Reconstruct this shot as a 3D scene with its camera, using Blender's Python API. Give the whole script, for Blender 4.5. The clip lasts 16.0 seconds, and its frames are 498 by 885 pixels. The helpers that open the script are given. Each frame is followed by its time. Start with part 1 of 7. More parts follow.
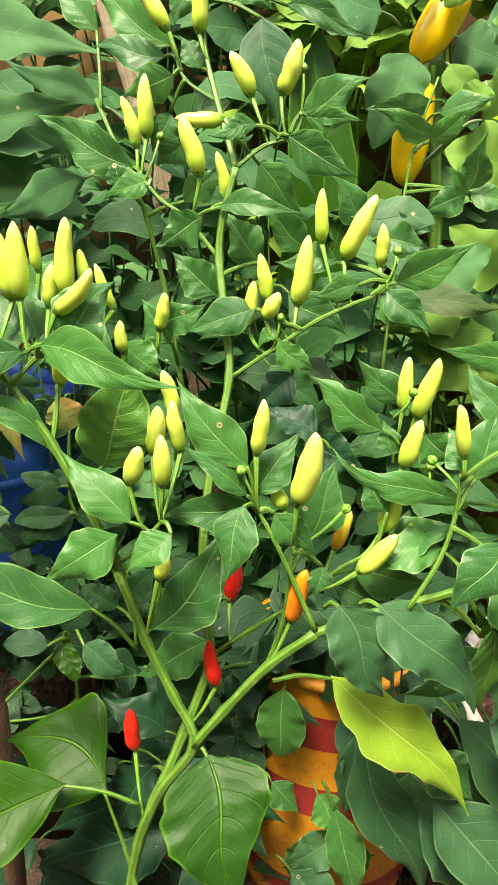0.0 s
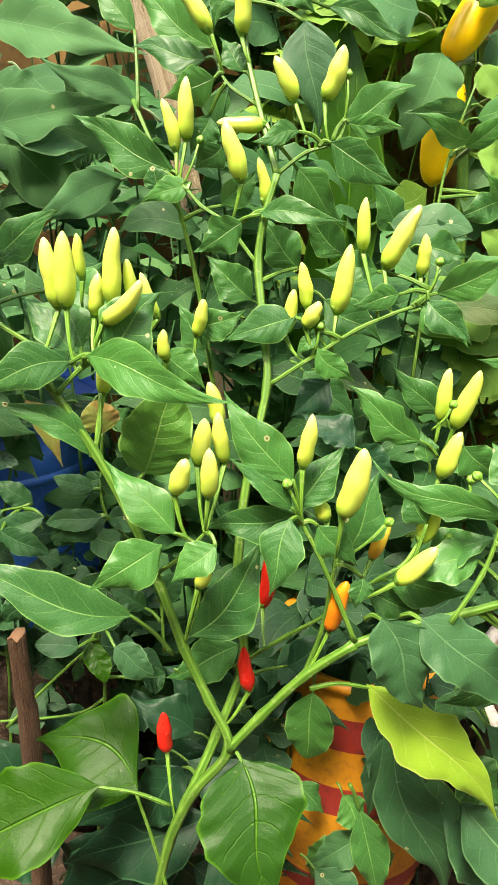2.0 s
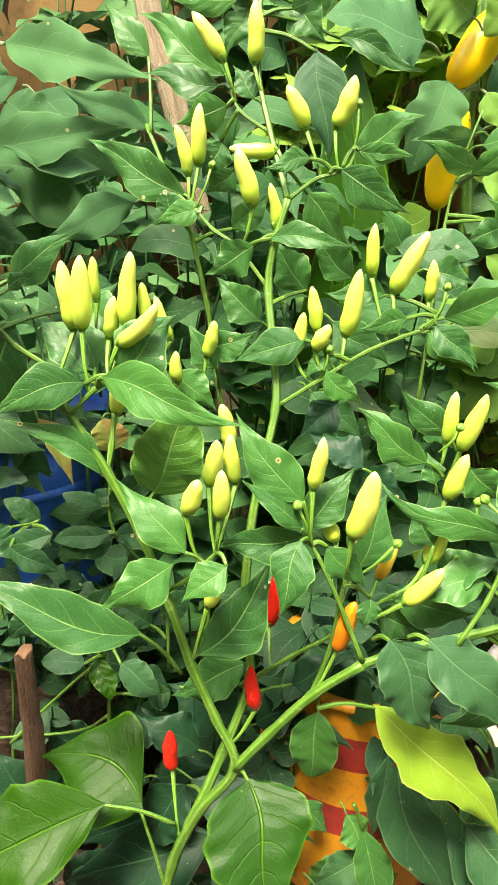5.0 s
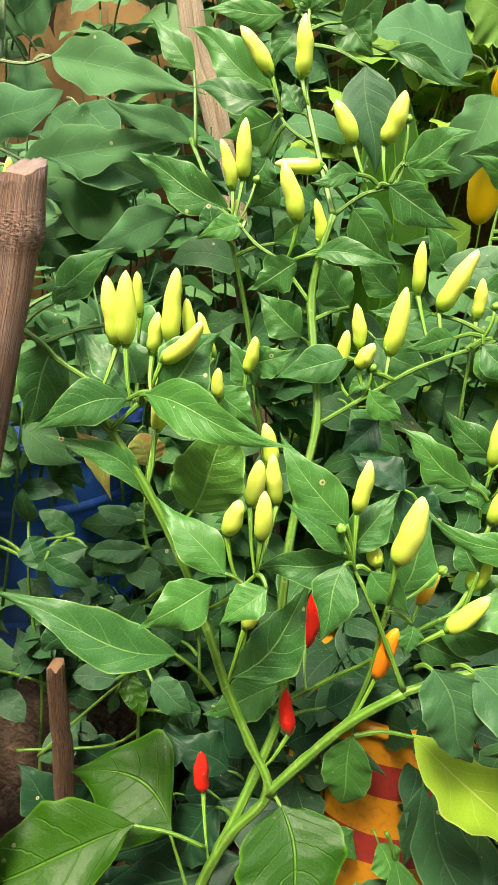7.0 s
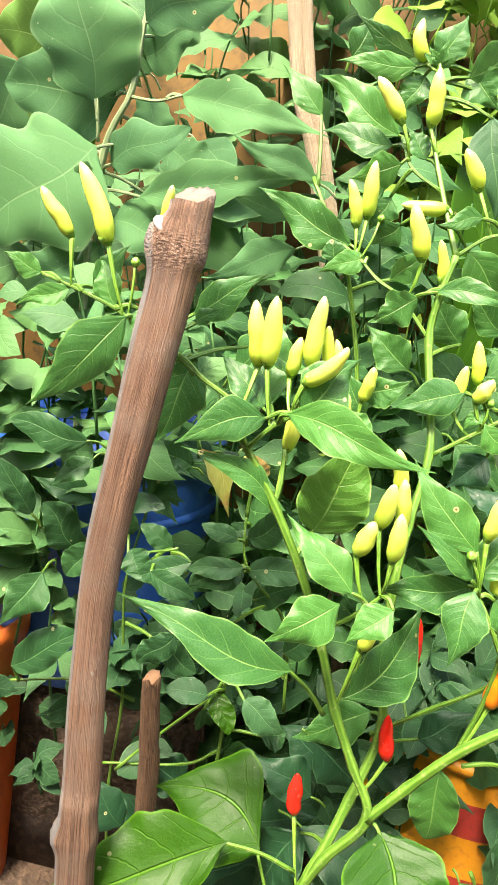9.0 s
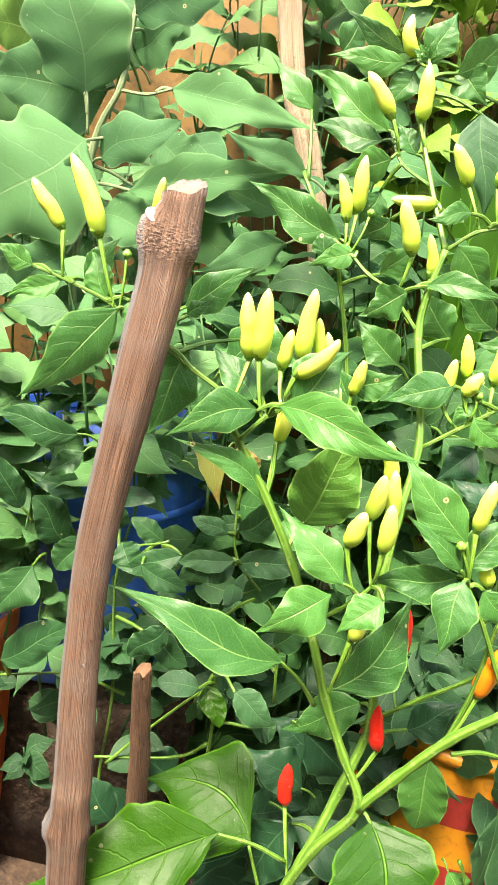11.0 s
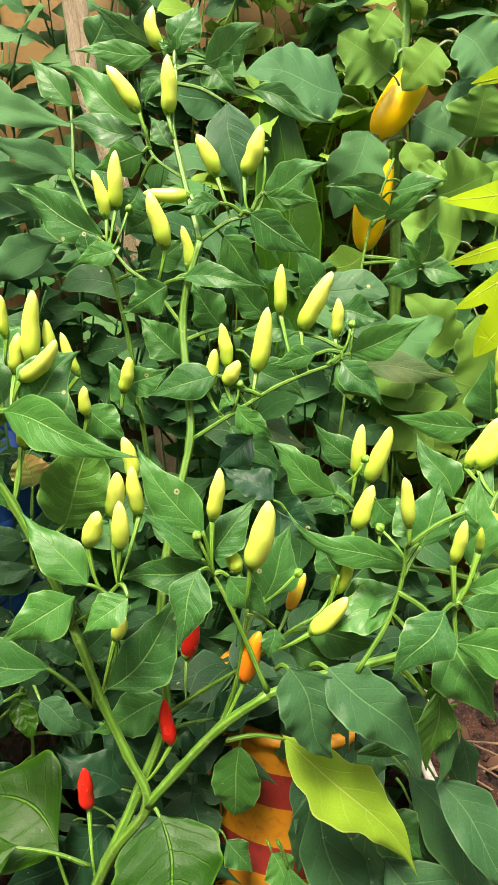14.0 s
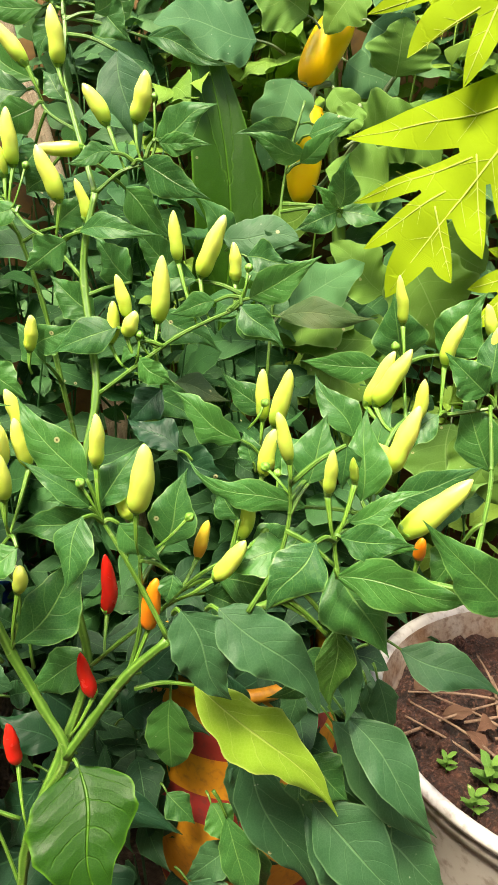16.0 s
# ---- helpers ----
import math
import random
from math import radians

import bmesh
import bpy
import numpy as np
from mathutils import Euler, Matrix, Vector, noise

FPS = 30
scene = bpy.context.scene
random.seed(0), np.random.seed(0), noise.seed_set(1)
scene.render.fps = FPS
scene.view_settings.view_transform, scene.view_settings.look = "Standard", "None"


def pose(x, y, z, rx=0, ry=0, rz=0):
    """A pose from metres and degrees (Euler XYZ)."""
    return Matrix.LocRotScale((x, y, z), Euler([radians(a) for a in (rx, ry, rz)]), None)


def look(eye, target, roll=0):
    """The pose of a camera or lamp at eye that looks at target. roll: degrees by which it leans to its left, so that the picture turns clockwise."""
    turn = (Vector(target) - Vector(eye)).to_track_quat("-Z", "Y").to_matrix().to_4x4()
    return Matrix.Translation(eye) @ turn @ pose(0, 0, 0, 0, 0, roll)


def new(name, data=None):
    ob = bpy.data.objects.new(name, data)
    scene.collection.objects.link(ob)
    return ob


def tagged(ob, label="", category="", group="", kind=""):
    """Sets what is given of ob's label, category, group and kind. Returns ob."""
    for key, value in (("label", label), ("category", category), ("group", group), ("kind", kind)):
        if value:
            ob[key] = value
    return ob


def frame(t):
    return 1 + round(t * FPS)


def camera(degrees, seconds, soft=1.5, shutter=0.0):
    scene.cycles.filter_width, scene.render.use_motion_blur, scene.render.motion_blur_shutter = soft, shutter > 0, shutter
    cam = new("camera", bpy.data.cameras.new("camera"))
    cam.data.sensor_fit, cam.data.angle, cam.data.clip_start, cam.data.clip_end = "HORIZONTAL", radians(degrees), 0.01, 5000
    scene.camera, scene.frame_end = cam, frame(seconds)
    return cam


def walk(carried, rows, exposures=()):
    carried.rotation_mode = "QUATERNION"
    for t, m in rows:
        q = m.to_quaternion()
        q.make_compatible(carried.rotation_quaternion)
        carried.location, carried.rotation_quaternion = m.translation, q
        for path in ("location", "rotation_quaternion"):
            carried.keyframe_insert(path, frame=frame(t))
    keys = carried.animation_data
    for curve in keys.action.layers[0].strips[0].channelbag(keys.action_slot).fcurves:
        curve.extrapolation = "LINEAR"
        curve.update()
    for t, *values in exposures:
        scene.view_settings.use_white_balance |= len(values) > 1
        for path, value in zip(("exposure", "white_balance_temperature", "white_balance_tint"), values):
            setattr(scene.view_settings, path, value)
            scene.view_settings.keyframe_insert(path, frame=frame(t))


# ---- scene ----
cam = camera(40.0, 16.0, soft=1.6)
PATH = [
    (0, (0.106, 0.184, 0.942), (-0.05, 2.066, 0.284), 1.3),
    (0.5, (0.104, 0.18, 0.941), (-0.074, 2.049, 0.252), 1.2),
    (1, (0.11, 0.183, 0.944), (-0.072, 2.045, 0.238), 1.2),
    (1.5, (0.084, 0.184, 0.963), (-0.084, 2.051, 0.265), 1.7),
    (2, (0.064, 0.187, 0.963), (-0.08, 2.055, 0.264), 2.2),
    (2.5, (0.028, 0.182, 0.963), (-0.073, 2.05, 0.255), 3.0),
    (3, (0.03, 0.178, 0.971), (-0.078, 2.058, 0.299), 3.7),
    (3.5, (0.047, 0.179, 0.97), (-0.06, 2.054, 0.281), 3.2),
    (6, (0.057, 0.184, 0.974), (-0.091, 2.069, 0.323), 2.9),
    (6.5, (0.063, 0.192, 0.968), (-0.093, 2.068, 0.293), 3.0),
    (7, (0.033, 0.192, 0.978), (-0.172, 2.074, 0.331), 3.4),
    (7.5, (-0.013, 0.181, 0.983), (-0.241, 2.075, 0.383), 4.3),
    (8, (-0.035, 0.169, 0.974), (-0.285, 2.066, 0.391), 5.6),
    (8.5, (-0.06, 0.157, 0.967), (-0.33, 2.061, 0.418), 6.4),
    (11, (-0.065, 0.148, 0.958), (-0.297, 2.057, 0.408), 6.7),
    (11.5, (-0.033, 0.151, 0.962), (-0.189, 2.069, 0.417), 5.8),
    (12, (0.006, 0.156, 0.971), (-0.119, 2.077, 0.428), 4.8),
    (12.5, (0.04, 0.169, 0.973), (-0.095, 2.084, 0.415), 4.2),
    (13, (0.064, 0.176, 0.975), (-0.071, 2.089, 0.404), 3.8),
    (13.5, (0.095, 0.175, 0.977), (0.002, 2.093, 0.416), 3.5),
    (14, (0.12, 0.17, 0.974), (0.038, 2.091, 0.422), 2.9),
    (14.5, (0.146, 0.17, 0.969), (0.082, 2.088, 0.407), 2.3),
    (15, (0.18, 0.173, 0.962), (0.114, 2.087, 0.388), 1.5),
    (15.5, (0.224, 0.174, 0.954), (0.128, 2.083, 0.365), 0.0),
    (16, (0.239, 0.173, 0.942), (0.101, 2.075, 0.339), -0.5),
]
walk(cam, [(t, look(eye, target, roll)) for t, eye, target, roll in PATH], exposures=[(0.0, 2.05, 7250.0, 13.0), (2.0, 2.12, 7250.0, 13.0), (2.5, 2.20, 7250.0, 13.0), (3.5, 2.32, 7250.0, 13.0), (6.5, 2.10, 7250.0, 13.0), (7.5, 1.98, 7250.0, 13.0), (8.0, 2.20, 7250.0, 17.0), (8.5, 2.64, 7250.0, 17.0), (11.0, 2.76, 7250.0, 17.0), (12.0, 1.93, 7250.0, 13.0), (12.5, 1.96, 7250.0, 13.0), (13.5, 1.88, 7250.0, 13.0), (14.5, 2.06, 7250.0, 13.0), (15.0, 2.16, 7250.0, 13.0), (15.5, 2.03, 7250.0, 13.0), (16.0, 1.98, 7250.0, 13.0)])

# ---- light ----
world = bpy.data.worlds.new("world")
scene.world = world
world.use_nodes = True
sky = world.node_tree.nodes.new("ShaderNodeTexSky")
sky.sky_type, sky.sun_disc = "NISHITA", False
SUN_UP, SUN_TURN = radians(64), radians(200)
sky.sun_elevation, sky.sun_rotation = SUN_UP, SUN_TURN
sky.dust_density = 3.0
back = world.node_tree.nodes["Background"]
back.inputs["Strength"].default_value = 0.15
world.node_tree.links.new(sky.outputs[0], back.inputs[0])
sun = new("sun", bpy.data.lights.new("sun", "SUN"))
sun.data.energy, sun.data.angle, sun.data.color = 2.25, radians(14), (1.0, 0.95, 0.79)
to_sun = Vector((math.sin(SUN_TURN) * math.cos(SUN_UP), math.cos(SUN_TURN) * math.cos(SUN_UP), math.sin(SUN_UP)))
sun.matrix_world = look(to_sun * 20, (0, 0, 0))


# ---- materials ----
def material(name):
    m = bpy.data.materials.new(name)
    m.use_nodes = True
    nt = m.node_tree
    return m, nt, nt.nodes["Principled BSDF"]


class Net:
    """Short ways to lay nodes."""

    def __init__(self, nt):
        self.nt = nt

    def node(self, kind, **inputs):
        n = self.nt.nodes.new(kind)
        for key, value in inputs.items():
            self.put(n.inputs[key.replace("_", " ")], value)
        return n

    def put(self, socket, value):
        if isinstance(value, bpy.types.NodeSocket):
            self.nt.links.new(value, socket)
        else:
            socket.default_value = value

    def math(self, op, a, b=0.0, c=0.0):
        n = self.nt.nodes.new("ShaderNodeMath")
        n.operation = op
        for s, v in zip(n.inputs, (a, b, c)):
            self.put(s, v)
        return n.outputs[0]

    def band(self, value, lo, hi):
        n = self.node("ShaderNodeMapRange", Value=value, From_Min=lo, From_Max=hi)
        n.interpolation_type = "SMOOTHSTEP"
        return n.outputs[0]

    def mix(self, fac, a, b):
        n = self.nt.nodes.new("ShaderNodeMix")
        n.data_type = "RGBA"
        self.put(n.inputs[0], fac)
        self.put(n.inputs[6], a if isinstance(a, bpy.types.NodeSocket) else (*a, 1))
        self.put(n.inputs[7], b if isinstance(b, bpy.types.NodeSocket) else (*b, 1))
        return n.outputs[2]

    def noise(self, scale, detail=3.0, vector=None, rough=0.55):
        n = self.node("ShaderNodeTexNoise", Scale=scale, Detail=detail, Roughness=rough)
        if vector is not None:
            self.put(n.inputs["Vector"], vector)
        return n.outputs["Fac"]

    def place(self):
        return self.nt.nodes.new("ShaderNodeTexCoord").outputs["Object"]

    def uv(self):
        s = self.node("ShaderNodeSeparateXYZ", Vector=self.nt.nodes.new("ShaderNodeTexCoord").outputs["UV"])
        return s.outputs[0], s.outputs[1]

    def chance(self, island=False):
        if island:
            return self.nt.nodes.new("ShaderNodeNewGeometry").outputs["Random Per Island"]
        return self.nt.nodes.new("ShaderNodeObjectInfo").outputs["Random"]

    def bump(self, bsdf, height, strength, distance):
        b = self.node("ShaderNodeBump", Height=height, Strength=strength, Distance=distance)
        self.put(bsdf.inputs["Normal"], b.outputs[0])


def leaf_material(name, dark, light, vein, rough=0.37, veins=6.5, puff=0.55, sick=0.0, through_light=0.3, island=False, spots=1.0, slant=0.55, gloss=0.5, rib_wide=0.042, relief=0.0022):
    m, nt, bsdf = material(name)
    k = Net(nt)
    u, v = k.uv()
    side = k.math("ABSOLUTE", k.math("SUBTRACT", k.math("MULTIPLY", u, 2.0), 1.0))
    rib = k.math("SUBTRACT", 1.0, k.band(side, rib_wide * 0.3, rib_wide))
    place = k.place()
    wob = k.math("MULTIPLY", k.noise(55.0, 2.0, place), 0.06)
    run = k.math("FRACT", k.math("MULTIPLY", k.math("ADD", k.math("SUBTRACT", v, k.math("MULTIPLY", k.math("POWER", side, 1.25), slant * 0.42)), wob), veins))
    near = k.math("ABSOLUTE", k.math("SUBTRACT", run, 0.5))
    lateral = k.math("SUBTRACT", 1.0, k.band(near, 0.012, 0.045))
    lateral = k.math("MULTIPLY", lateral, k.math("SUBTRACT", 1.0, k.band(side, 0.55, 0.98)))
    chance = k.chance(island)
    tone = k.math("ADD", k.math("MULTIPLY", chance, 0.7), k.math("MULTIPLY", k.noise(28.0, 4.0, place), 0.5))
    colour = k.mix(k.band(tone, 0.1, 1.0), dark, light)
    other = k.math("FRACT", k.math("MULTIPLY", chance, 7.31))
    colour = k.mix(k.math("MULTIPLY", k.band(other, 0.5, 1.0), 0.5), colour, k.mix(0.35, dark, (0.02, 0.09, 0.045)))
    colour = k.mix(k.math("MULTIPLY", k.noise(190.0, 3.0, place), 0.34), colour, light)
    cells = k.node("ShaderNodeTexVoronoi", Vector=place, Scale=330.0)
    cells.feature = "DISTANCE_TO_EDGE"
    net = k.math("SUBTRACT", 1.0, k.band(cells.outputs["Distance"], 0.02, 0.14))
    colour = k.mix(k.math("MULTIPLY", net, 0.12), colour, vein)
    edge = k.band(side, 0.92, 0.985)
    colour = k.mix(k.math("MULTIPLY", lateral, 0.27), colour, vein)
    colour = k.mix(k.math("MULTIPLY", edge, 0.70), colour, vein)
    colour = k.mix(k.math("MULTIPLY", rib, 0.72), colour, vein)
    # pale specks and a few brown-rimmed holes eaten by insects
    dots = k.node("ShaderNodeTexVoronoi", Vector=place, Scale=95.0)
    few = k.band(k.noise(14.0, 1.0, place), 0.60, 0.66)
    speck = k.math("MULTIPLY", k.math("SUBTRACT", 1.0, k.band(dots.outputs["Distance"], 0.05, 0.12)), few)
    colour = k.mix(k.math("MULTIPLY", speck, 0.5 * spots), colour, (0.62, 0.64, 0.46))
    holes = k.node("ShaderNodeTexVoronoi", Vector=place, Scale=38.0)
    some = k.band(k.noise(9.0, 1.0, place), 0.57, 0.59)
    ring = k.math("MULTIPLY", k.math("SUBTRACT", 1.0, k.band(holes.outputs["Distance"], 0.085, 0.105)), some)
    core = k.math("MULTIPLY", k.math("SUBTRACT", 1.0, k.band(holes.outputs["Distance"], 0.03, 0.045)), some)
    colour = k.mix(k.math("MULTIPLY", ring, 0.8 * spots), colour, (0.52, 0.50, 0.24))
    colour = k.mix(k.math("MULTIPLY", core, 0.9 * spots), colour, (0.10, 0.05, 0.03))
    if sick:
        blotch = k.band(k.noise(24.0, 4.0, place), 0.5, 0.6)
        colour = k.mix(k.math("MULTIPLY", blotch, sick), colour, (0.36, 0.20, 0.06))
    k.put(bsdf.inputs["Base Color"], colour)
    k.put(bsdf.inputs["Roughness"], k.math("ADD", rough, k.math("MULTIPLY", k.noise(60.0, 2.0, place), 0.22)))
    bsdf.inputs["Specular IOR Level"].default_value = gloss
    swell = k.math("SUBTRACT", k.math("MULTIPLY", k.math("SUBTRACT", 1.0, k.math("POWER", k.math("MULTIPLY", near, 2.0), 2.0)), -0.20), k.math("MULTIPLY", k.math("ADD", rib, k.math("MULTIPLY", lateral, 0.35)), 1.1))
    swell = k.math("ADD", swell, k.math("MULTIPLY", k.noise(48.0, 3.0, place), 0.9))
    swell = k.math("SUBTRACT", swell, k.math("MULTIPLY", net, 0.04))
    k.bump(bsdf, swell, puff, relief)
    glow = k.node("ShaderNodeBsdfTranslucent")
    k.put(glow.inputs["Color"], k.mix(0.5, colour, vein))
    both = k.node("ShaderNodeMixShader", Fac=through_light)
    nt.links.new(bsdf.outputs[0], both.inputs[1])
    nt.links.new(glow.outputs[0], both.inputs[2])
    nt.links.new(both.outputs[0], nt.nodes["Material Output"].inputs["Surface"])
    return m


leaf_green = leaf_material("leaf green", (0.014, 0.086, 0.024), (0.050, 0.195, 0.034), (0.22, 0.42, 0.11), rough=0.33, gloss=0.38)
# for truly dark leaves, and for low inner ones with shade in the colour
leaf_dark = leaf_material("leaf dark and shaded green", (0.006, 0.036, 0.016), (0.012, 0.060, 0.023), (0.05, 0.15, 0.06), gloss=0.34)
leaf_bright = leaf_material("leaf fresh green", (0.009, 0.048, 0.002), (0.019, 0.080, 0.003), (0.08, 0.23, 0.012), rough=0.33, puff=0.85, veins=5.5, gloss=0.24, through_light=0.34, spots=0.5)
leaf_pale = leaf_material("leaf dull green", (0.020, 0.083, 0.034), (0.045, 0.143, 0.046), (0.13, 0.27, 0.11), rough=0.44, gloss=0.34)
leaf_small = leaf_material("seedling leaf", (0.009, 0.050, 0.017), (0.024, 0.096, 0.027), (0.11, 0.27, 0.09), veins=6.0, gloss=0.34)
leaf_crinkled = leaf_material("leaf crinkled", (0.035, 0.14, 0.018), (0.075, 0.22, 0.03), (0.28, 0.48, 0.12), puff=0.6, veins=7.0, rough=0.34, relief=0.005, gloss=0.35)
leaf_yellow = leaf_material("leaf turning yellow", (0.24, 0.47, 0.03), (0.40, 0.62, 0.05), (0.62, 0.74, 0.20), through_light=0.4, gloss=0.3)
leaf_sick = leaf_material("leaf withering", (0.24, 0.30, 0.05), (0.40, 0.42, 0.10), (0.52, 0.50, 0.22), sick=0.8, gloss=0.25)
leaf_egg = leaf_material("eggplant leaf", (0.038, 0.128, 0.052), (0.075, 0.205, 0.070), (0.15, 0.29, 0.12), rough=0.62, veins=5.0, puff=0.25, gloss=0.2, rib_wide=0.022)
# lit copy of the eggplant leaf, sunlight put into its green; weeds share it
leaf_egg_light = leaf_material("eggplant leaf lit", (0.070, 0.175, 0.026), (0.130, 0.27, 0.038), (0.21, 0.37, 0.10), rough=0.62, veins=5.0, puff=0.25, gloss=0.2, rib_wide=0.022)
leaf_lime = leaf_material("papaya leaf", (0.115, 0.27, 0.003), (0.185, 0.345, 0.004), (0.30, 0.42, 0.014), rough=0.65, puff=0.3, rib_wide=0.0, veins=6.0, through_light=0.4, spots=0.0, gloss=0.05)
leaf_stuff = leaf_material("undergrowth leaf", (0.009, 0.05, 0.016), (0.040, 0.15, 0.036), (0.12, 0.30, 0.09), island=True, rough=0.5, gloss=0.3)
# darker copy of the undergrowth leaf: shade near the soil is in its colour
leaf_low_shaded = leaf_material("shaded low undergrowth leaf", (0.006, 0.031, 0.013), (0.020, 0.078, 0.026), (0.08, 0.20, 0.07), island=True, rough=0.5, gloss=0.3)
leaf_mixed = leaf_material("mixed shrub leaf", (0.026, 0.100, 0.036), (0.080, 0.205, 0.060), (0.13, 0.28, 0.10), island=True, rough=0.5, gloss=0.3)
# brighter shrub leaf: sun on the right-hand shrubs is part of this colour
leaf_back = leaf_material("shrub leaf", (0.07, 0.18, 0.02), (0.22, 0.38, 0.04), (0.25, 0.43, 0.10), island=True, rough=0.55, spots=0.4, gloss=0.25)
leaf_olive = leaf_material("leaf browning olive", (0.026, 0.066, 0.020), (0.048, 0.098, 0.028), (0.12, 0.18, 0.07), rough=0.5, gloss=0.25, sick=0.05)
leaf_dry = leaf_material("dry leaf", (0.07, 0.035, 0.024), (0.16, 0.085, 0.055), (0.22, 0.13, 0.085), rough=0.8, puff=1.0, gloss=0.1, spots=0.0)


def stem_material(name, low, high, rough=0.45):
    m, nt, bsdf = material(name)
    k = Net(nt)
    u, v = k.uv()
    place = k.place()
    ridge = k.math("SINE", k.math("MULTIPLY", u, 31.416))
    tone = k.math("ADD", k.math("MULTIPLY", ridge, 0.22), k.noise(45.0, 4.0, place))
    colour = k.mix(k.band(tone, 0.2, 0.85), low, high)
    colour = k.mix(k.math("MULTIPLY", k.band(k.noise(160.0, 2.0, place), 0.6, 0.7), 0.4), colour, (0.30, 0.36, 0.16))
    k.put(bsdf.inputs["Base Color"], colour)
    bsdf.inputs["Roughness"].default_value = rough
    k.bump(bsdf, k.math("ADD", ridge, k.noise(300.0, 3.0, place)), 0.35, 0.0008)
    return m


stem_green = stem_material("stem green", (0.055, 0.15, 0.014), (0.125, 0.26, 0.034))
stem_grey = stem_material("eggplant stem", (0.12, 0.19, 0.08), (0.24, 0.31, 0.15), 0.7)


def skin_material(name, low, middle, tip, green=0.25, rough=0.24):
    """Waxy fruit skin whose colour runs from the calyx to the tip."""
    m, nt, bsdf = material(name)
    k = Net(nt)
    u, v = k.uv()
    place = k.place()
    drift = k.math("ADD", v, k.math("MULTIPLY", k.math("SUBTRACT", k.noise(45.0, 3.0, place), 0.5), 0.6))
    colour = k.mix(k.band(drift, 0.0, 0.55), low, middle)
    colour = k.mix(k.band(drift, 0.6, 1.05), colour, tip)
    colour = k.mix(k.math("MULTIPLY", k.chance(), green), colour, low)
    colour = k.mix(k.math("MULTIPLY", k.band(k.noise(110.0, 3.0, place), 0.45, 0.75), 0.3), colour, low)
    k.put(bsdf.inputs["Base Color"], colour)
    k.put(bsdf.inputs["Roughness"], k.math("ADD", rough, k.math("MULTIPLY", k.noise(90.0, 3.0, place), 0.18)))
    bsdf.inputs["Subsurface Weight"].default_value = 0.35
    bsdf.inputs["Subsurface Radius"].default_value = (0.004, 0.003, 0.001)
    k.bump(bsdf, k.noise(140.0, 4.0, place), 0.25, 0.0012)
    return m


pepper_yellow = skin_material("pepper pale yellow", (0.42, 0.61, 0.06), (0.70, 0.78, 0.14), (0.84, 0.84, 0.29), 0.40, 0.28)
pepper_green = skin_material("pepper green", (0.25, 0.42, 0.04), (0.36, 0.52, 0.06), (0.42, 0.54, 0.08))
pepper_turning = skin_material("pepper turning", (0.75, 0.30, 0.02), (0.72, 0.55, 0.06), (0.75, 0.62, 0.10))
pepper_orange = skin_material("pepper orange", (0.72, 0.20, 0.01), (0.78, 0.24, 0.012), (0.78, 0.32, 0.02))
pepper_red = skin_material("pepper red", (0.72, 0.018, 0.012), (0.80, 0.024, 0.014), (0.74, 0.022, 0.015), 0.1, 0.16)
calyx_green = stem_material("calyx green", (0.095, 0.25, 0.022), (0.19, 0.37, 0.045), 0.45)
egg_yellow = skin_material("eggplant skin ripe", (0.95, 0.60, 0.010), (0.96, 0.60, 0.010), (0.94, 0.52, 0.010), 0.0, 0.22)


def rough_material(name, colours, scale, rough=0.85, bump=0.5, depth=0.004, metal=0.0, fine=8.0):
    m, nt, bsdf = material(name)
    k = Net(nt)
    place = k.place()
    wide, small = k.noise(scale, 5.0, place), k.noise(scale * fine, 5.0, place)
    colour = k.mix(k.band(wide, 0.35, 0.68), colours[0], colours[1])
    colour = k.mix(k.math("MULTIPLY", k.band(small, 0.48, 0.72), 0.6), colour, colours[2])
    k.put(bsdf.inputs["Base Color"], colour)
    k.put(bsdf.inputs["Roughness"], k.math("ADD", rough - 0.1, k.math("MULTIPLY", small, 0.2)))
    k.bump(bsdf, k.math("ADD", wide, small), bump, depth)
    return m


soil_mat = rough_material("soil", ((0.024, 0.015, 0.009), (0.062, 0.038, 0.023), (0.12, 0.078, 0.050)), 9.0, 0.95, 1.0, 0.012)
red_soil = rough_material("reddish potting soil", ((0.012, 0.005, 0.003), (0.062, 0.022, 0.012), (0.19, 0.085, 0.052)), 26.0, 0.95, 1.0, 0.01)
plaster = rough_material("ochre plaster", ((0.165, 0.092, 0.016), (0.10, 0.052, 0.012), (0.05, 0.034, 0.014)), 3.2, 0.85, 0.4, 0.003, fine=14.0)
mortar = rough_material("mortar", ((0.22, 0.17, 0.13), (0.30, 0.25, 0.2), (0.16, 0.12, 0.09)), 20.0)
blue_mat = rough_material("blue plastic", ((0.012, 0.085, 0.38), (0.018, 0.12, 0.48), (0.05, 0.17, 0.46)), 7.0, 0.5, 0.15, 0.001)
terracotta = rough_material("terracotta", ((0.42, 0.14, 0.06), (0.52, 0.20, 0.09), (0.36, 0.18, 0.12)), 9.0, 0.8)
orange_mat = rough_material("orange plastic", ((0.62, 0.13, 0.02), (0.7, 0.17, 0.03), (0.5, 0.14, 0.05)), 9.0, 0.45, 0.15, 0.001)
rim_white = rough_material("white pot rim", ((0.66, 0.64, 0.60), (0.54, 0.51, 0.46), (0.24, 0.18, 0.13)), 9.0, 0.5, 0.25, 0.0015)
stained = rough_material("soil-stained pot lining", ((0.40, 0.33, 0.26), (0.22, 0.12, 0.06), (0.12, 0.06, 0.035)), 12.0, 0.85, 0.8, 0.004)
